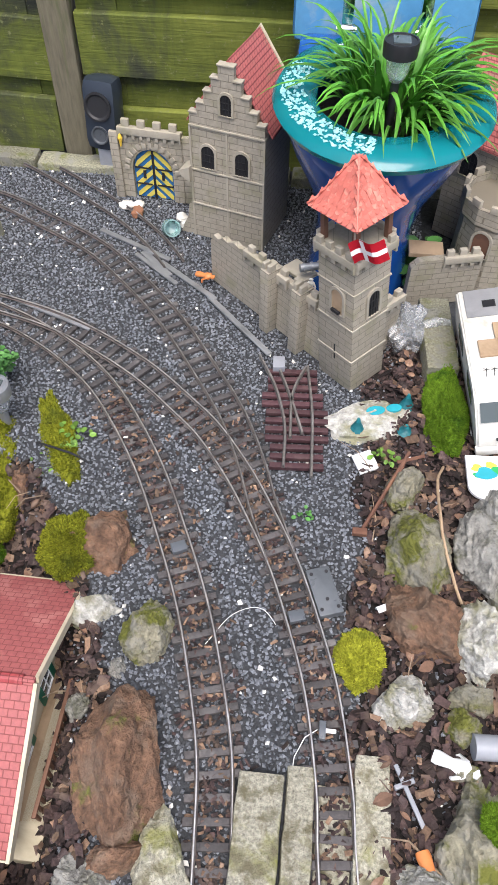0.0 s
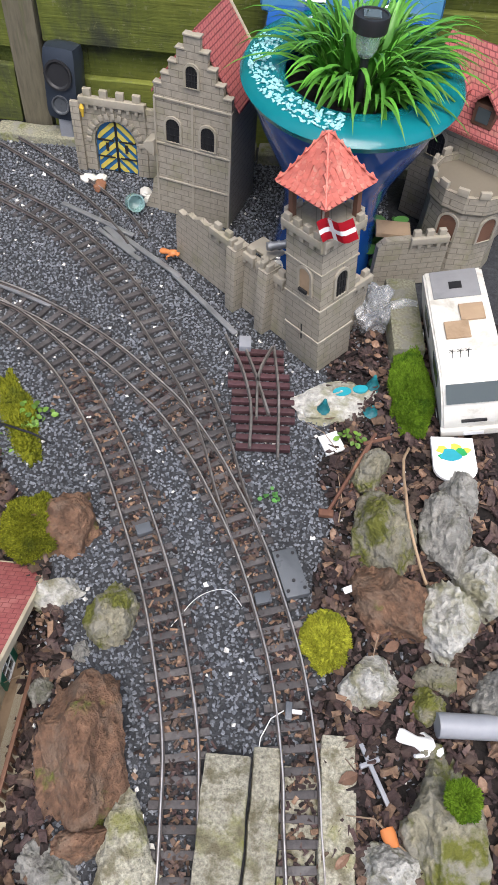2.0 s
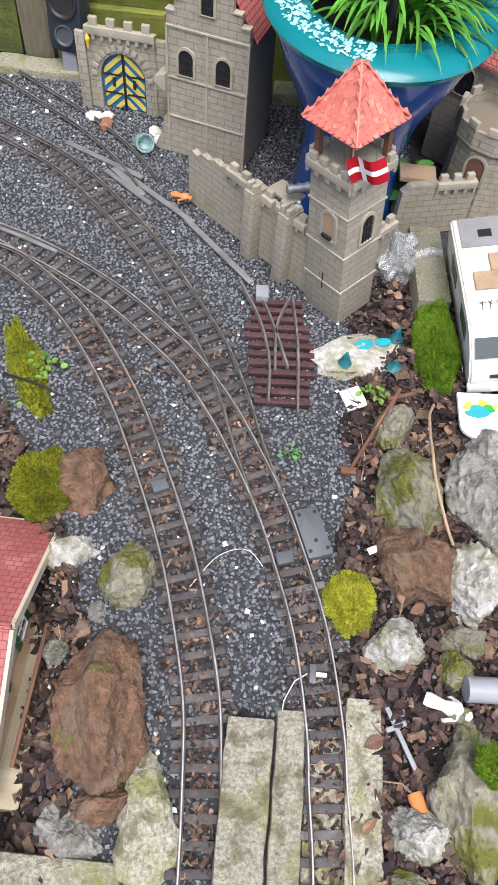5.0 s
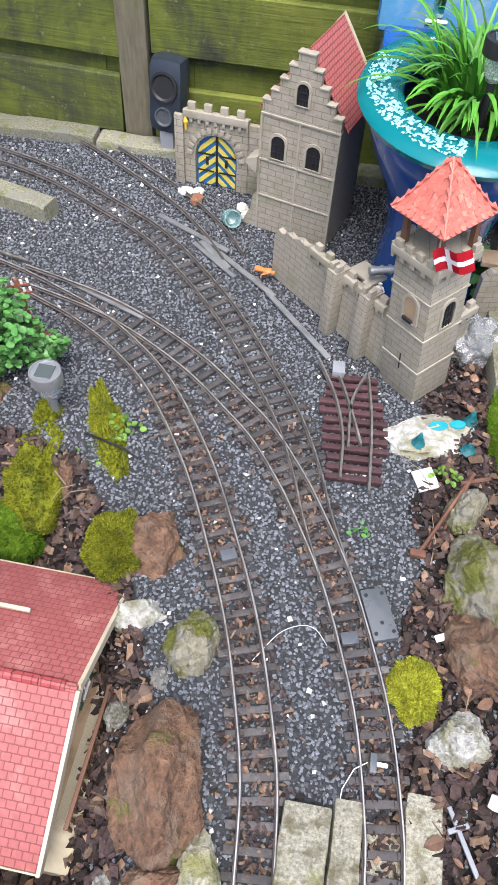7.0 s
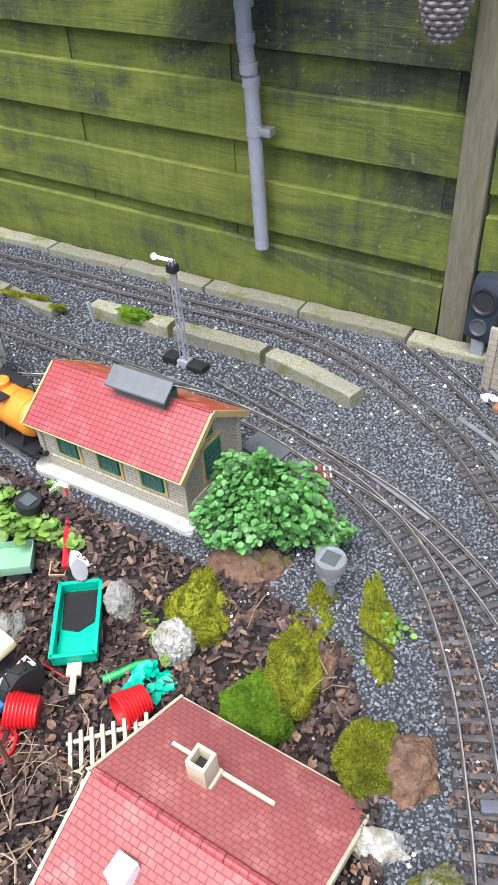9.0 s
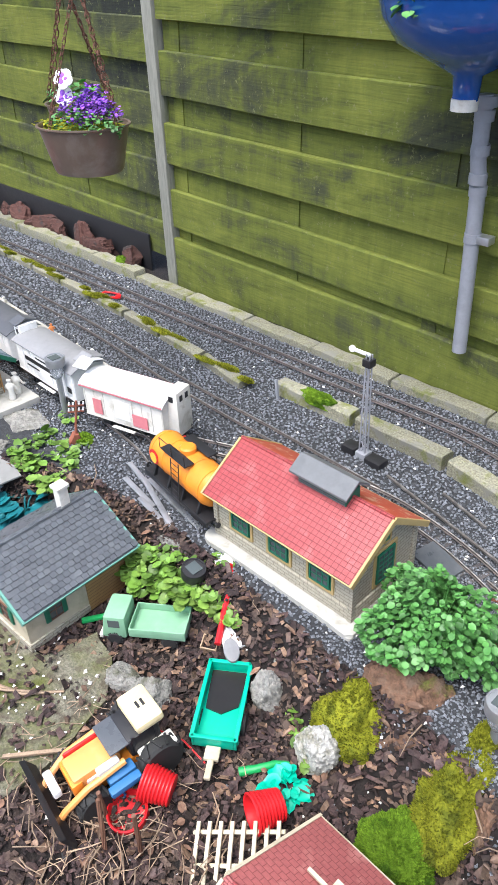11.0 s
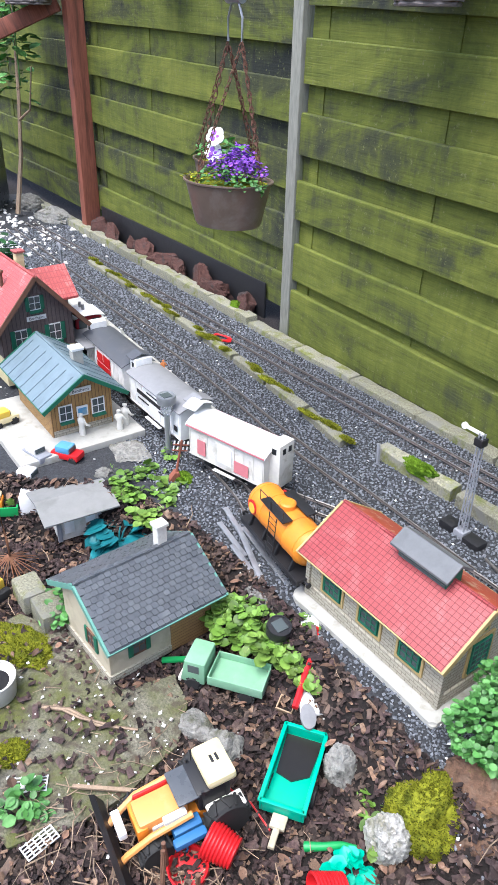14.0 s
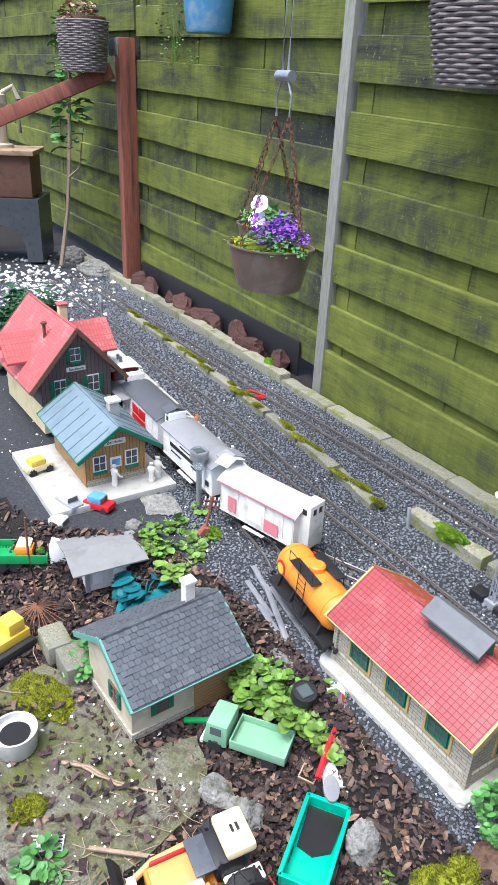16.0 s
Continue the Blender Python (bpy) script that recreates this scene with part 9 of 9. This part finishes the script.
for k in range(3):
    bm = bmesh.new()
    h = (0.14, 0.11, 0.09)[k]
    tube(bm, [(0, 0, -0.01), (0.004, 0.002, h * 0.5), (0.0, 0.006, h)], 0.005, 7, 0.8)
    tagged(part("cut_stem", bm, "wood_brown"), "cut brown woody stem standing in the mulch", "stem", "cut stems").matrix_basis = pose((-0.755, -0.80, -0.845)[k], (0.505, 0.465, 0.50)[k], -0.14, (4, -6, 8)[k], (6, -10, 4)[k], 0)

# shells, glass and a coil lying about
def coil(x, y, z, r, wire_r, mat, label):
    bm = bmesh.new()
    tube(bm, [(r * (1 + 0.25 * math.sin(2.3 * k)) * math.cos(k * 0.6), 0.55 * r * (1 + 0.2 * math.cos(1.7 * k)) * math.sin(k * 0.6), 0.004 + 0.006 * math.sin(k * 1.1) ** 2) for k in range(34)], wire_r, 5)
    tagged(part("cable_coil", bm, mat), label, "cable", "loose cables").matrix_basis = pose(x, y, z, 0, 0, 20)


coil(-2.505, 1.661, -0.01, 0.045, 0.0035, "red_toy", "tangled red cord lying on the gravel by the fence")
for k, (x, y, r, mat, lab) in enumerate(((-0.362, 1.70, 0.019, "white_dirty", "white shell lying before the castle gate"), (-0.333, 1.704, 0.016, "white_dirty", "small white shell before the castle gate"),
                                         (-0.33, 1.676, 0.02, "terracotta", "brown broken clay piece before the castle gate"), (-0.221, 1.667, 0.018, "white_dirty", "white shell beside the castle house"),
                                         (-0.205, 1.64, 0.016, "white_dirty", "chalky white stone beside the castle house"))):
    bm = bmesh.new()
    bmesh.ops.create_icosphere(bm, subdivisions=3, radius=1.0)
    for v in bm.verts:
        v.co *= 1 + 0.3 * noise.noise(v.co * 1.9 + Vector((k * 3.1, 0, 0))) - 0.2 * abs(noise.noise(v.co * 5 + Vector((0, k, 0))))
        v.co = Vector((v.co.x * r, v.co.y * r * 0.75, max(-0.5, v.co.z) * r * 0.6))
    tagged(part("shell" if mat == "white_dirty" else "clay_piece", bm, mat), lab, "shell" if mat == "white_dirty" else "clay shard").matrix_basis = pose(x, y, -0.008, 0, 0, 40 * k)
bm = bmesh.new()
lathe(bm, [(0.0, 0.0), (0.016, 0.0), (0.02, 0.012), (0.016, 0.022), (0.02, 0.036), (0.017, 0.036), (0.013, 0.022), (0.016, 0.012), (0.0, 0.005)], 14)
tagged(part("glass_cup", bm, "resin_pale", smooth=0.8), "small pale aqua glass cup lying on gravel", "glass cup").matrix_basis = pose(-0.244, 1.62, -0.004, 62, 0, 30)

# ---------------------------------------------------------------- gravel, bark, leaves and grit
def blocked(x, y):
    return (0.062 < x < 0.265 and y < 0.47)


NEAR = np.array([(q.x, q.y) for k in "ab" for q in near_cache[k] if q.y < 1.25 and q.x > -0.5])
P = []
for x in np.arange(-0.78, 0.34, 0.0058):
    for y in np.arange(0.28, 1.86, 0.0058):
        px, py = x + rng.uniform(-0.004, 0.004), y + rng.uniform(-0.004, 0.004)
        if is_mulch(px, py) and rng.uniform() > (0.25 if off_edge(LOW, px, py) < 0.06 or px > 0.2 else 0.02):
            continue
        if blocked(px, py):
            continue
        low = 0.0015 if np.hypot(NEAR[:, 0] - px, NEAR[:, 1] - py).min() < 0.042 else 0.0
        P.append(stone(px, py, ground_z(px, py) - low + rng.uniform(-0.001, 0.003), rng.uniform(0.0021, 0.0046)))
scatter("ballast_stones", "ballast", P, "dark blue-grey crushed ballast stones round the tracks", "gravel")
P = []
for x0, x1, gap in ((-2.5, -0.78, 0.0092), (-4.6, -2.5, 0.0135)):
    for x in np.arange(x0, x1, gap):
        for y in np.arange(0.95, 1.85, gap):
            px, py = x + rng.uniform(-0.5, 0.5) * gap, y + rng.uniform(-0.5, 0.5) * gap
            if is_mulch(px, py) or (px < -2.0 and py < 1.05):
                continue
            P.append(stone(px, py, -0.015 + rng.uniform(-0.002, 0.002), gap * rng.uniform(0.36, 0.62), 0.65))
scatter("far_ballast_stones", "ballast", P, "dark blue-grey crushed ballast along the fence tracks", "gravel")
P, P2, Q, W = [], [], [], []
for k in range(54000):
    px, py = rng.uniform(-2.0, 0.5) if k > 4500 else rng.uniform(-3.2, -2.0), rng.uniform(0.2, 1.34)
    if not is_mulch(px, py) or (inside([(-1.52, 0.32), (-1.30, 0.24), (-1.02, 0.28), (-0.99, 0.44), (-1.03, 0.62), (-1.12, 0.70), (-1.22, 0.60), (-1.45, 0.58), (-1.56, 0.5)], px, py) and rng.uniform() > 0.16):
        continue
    gz = max(ground_z(px, py), -0.131 if -1.52 < px < -1.03 and 0.3 < py < 0.62 else -1)
    if rng.uniform() < 0.976:
        big = rng.uniform() ** 2.5
        (P if rng.uniform() < 0.86 else P2).append(chip(px, py, gz + rng.uniform(0.001, 0.011), 0.0028 + 0.0125 * big * rng.uniform(0.6, 1), 0.0018 + 0.006 * big * rng.uniform(0.4, 1), rng.uniform(0.0006, 0.0018), 0.75))
    else:
        v, f = leaf_shape(Vector((px, py, gz + 0.012)), Vector((rng.uniform(-1, 1), rng.uniform(-1, 1), rng.uniform(-0.2, 0.3))), Vector((rng.uniform(-0.4, 0.4), rng.uniform(-0.4, 0.4), 1)), rng.uniform(0.01, 0.032), rng.uniform(0.003, 0.009))
        Q.append((np.array([tuple(q) for q in v]), f))
scatter("bark_chips", "bark", P, "dark red-brown bark mulch chips", "mulch")
scatter("bark_crumbs", "bark_pale", P2, "pale tan bark crumbs and leaf scraps", "mulch")
scatter("fallen_leaves", "leaf_dry", Q, "curled dry brown leaves in the mulch", "leaves")
for k in range(1500):
    if k < 430:
        px, py = rng.uniform(-0.7, 0.35), rng.uniform(0.3, 1.85)
    elif k < 900:
        px, py = rng.uniform(-3.2, -0.5), rng.uniform(0.6, 1.85)
    elif k < 1050:
        px, py = rng.normal(-1.15, 0.2), rng.normal(0.5, 0.12)
    else:
        px, py = rng.normal(-4.6, 0.35), rng.normal(1.35, 0.22)
    if blocked(px, py):
        continue
    s = rng.uniform(0.0018, 0.0055) if k < 1050 else rng.uniform(0.008, 0.022)
    W.append(stone(px, py, ground_z(px, py) + 0.004 + (0.012 if -1.5 < px < -1.0 and py < 0.7 else 0), s, 0.6))
scatter("white_grit", "chips_white", W, "scattered white shell grit and pale pebbles", "grit")
P, Q = [], []
for key, n in (("a", 1300), ("b", 1100), ("c", 200)):
    pts = [q for q in near_cache[key] if 0.2 < q.y < 1.1]
    for k in range(n):
        q = pts[int(rng.integers(len(pts)))]
        px, py = q.x + rng.normal(0, 0.022), q.y + rng.normal(0, 0.02)
        if not (0.165 < px < 0.216 and py < 0.47) and blocked(px, py):
            continue
        (P if rng.uniform() < 0.72 else Q).append(chip(px, py, -0.0125 + rng.uniform(0, 0.003), rng.uniform(0.0015, 0.006), rng.uniform(0.001, 0.0028), rng.uniform(0.0005, 0.0012), 0.5))
scatter("track_litter", "bark", P, "dark bark crumbs lying between the sleepers", "mulch")
scatter("track_leaf_litter", "bark_pale", Q, "pale leaf and stalk crumbs lying between the sleepers", "leaves")
T = bmesh.new()
for k in range(330):
    px, py = (rng.uniform(-1.1, -0.62), rng.uniform(0.3, 0.62)) if k < 170 else (rng.uniform(-1.9, 0.45), rng.uniform(0.25, 1.2))
    if not is_mulch(px, py):
        continue
    gz, a, ln = ground_z(px, py) + 0.012, rng.uniform(0, 6.3), rng.uniform(0.02, 0.09)
    tube(T, [(px, py, gz), (px + 0.5 * ln * math.cos(a) + rng.uniform(-0.006, 0.006), py + 0.5 * ln * math.sin(a), gz + rng.uniform(0, 0.012)), (px + ln * math.cos(a + 0.2), py + ln * math.sin(a + 0.2), gz + rng.uniform(-0.004, 0.01))], rng.uniform(0.0007, 0.0018), 4, 0.5)
o = part("fallen_twigs", T, "twig")
tagged(o, "thin dry twigs and stalks strewn over the mulch", "twigs", kind="stuff")
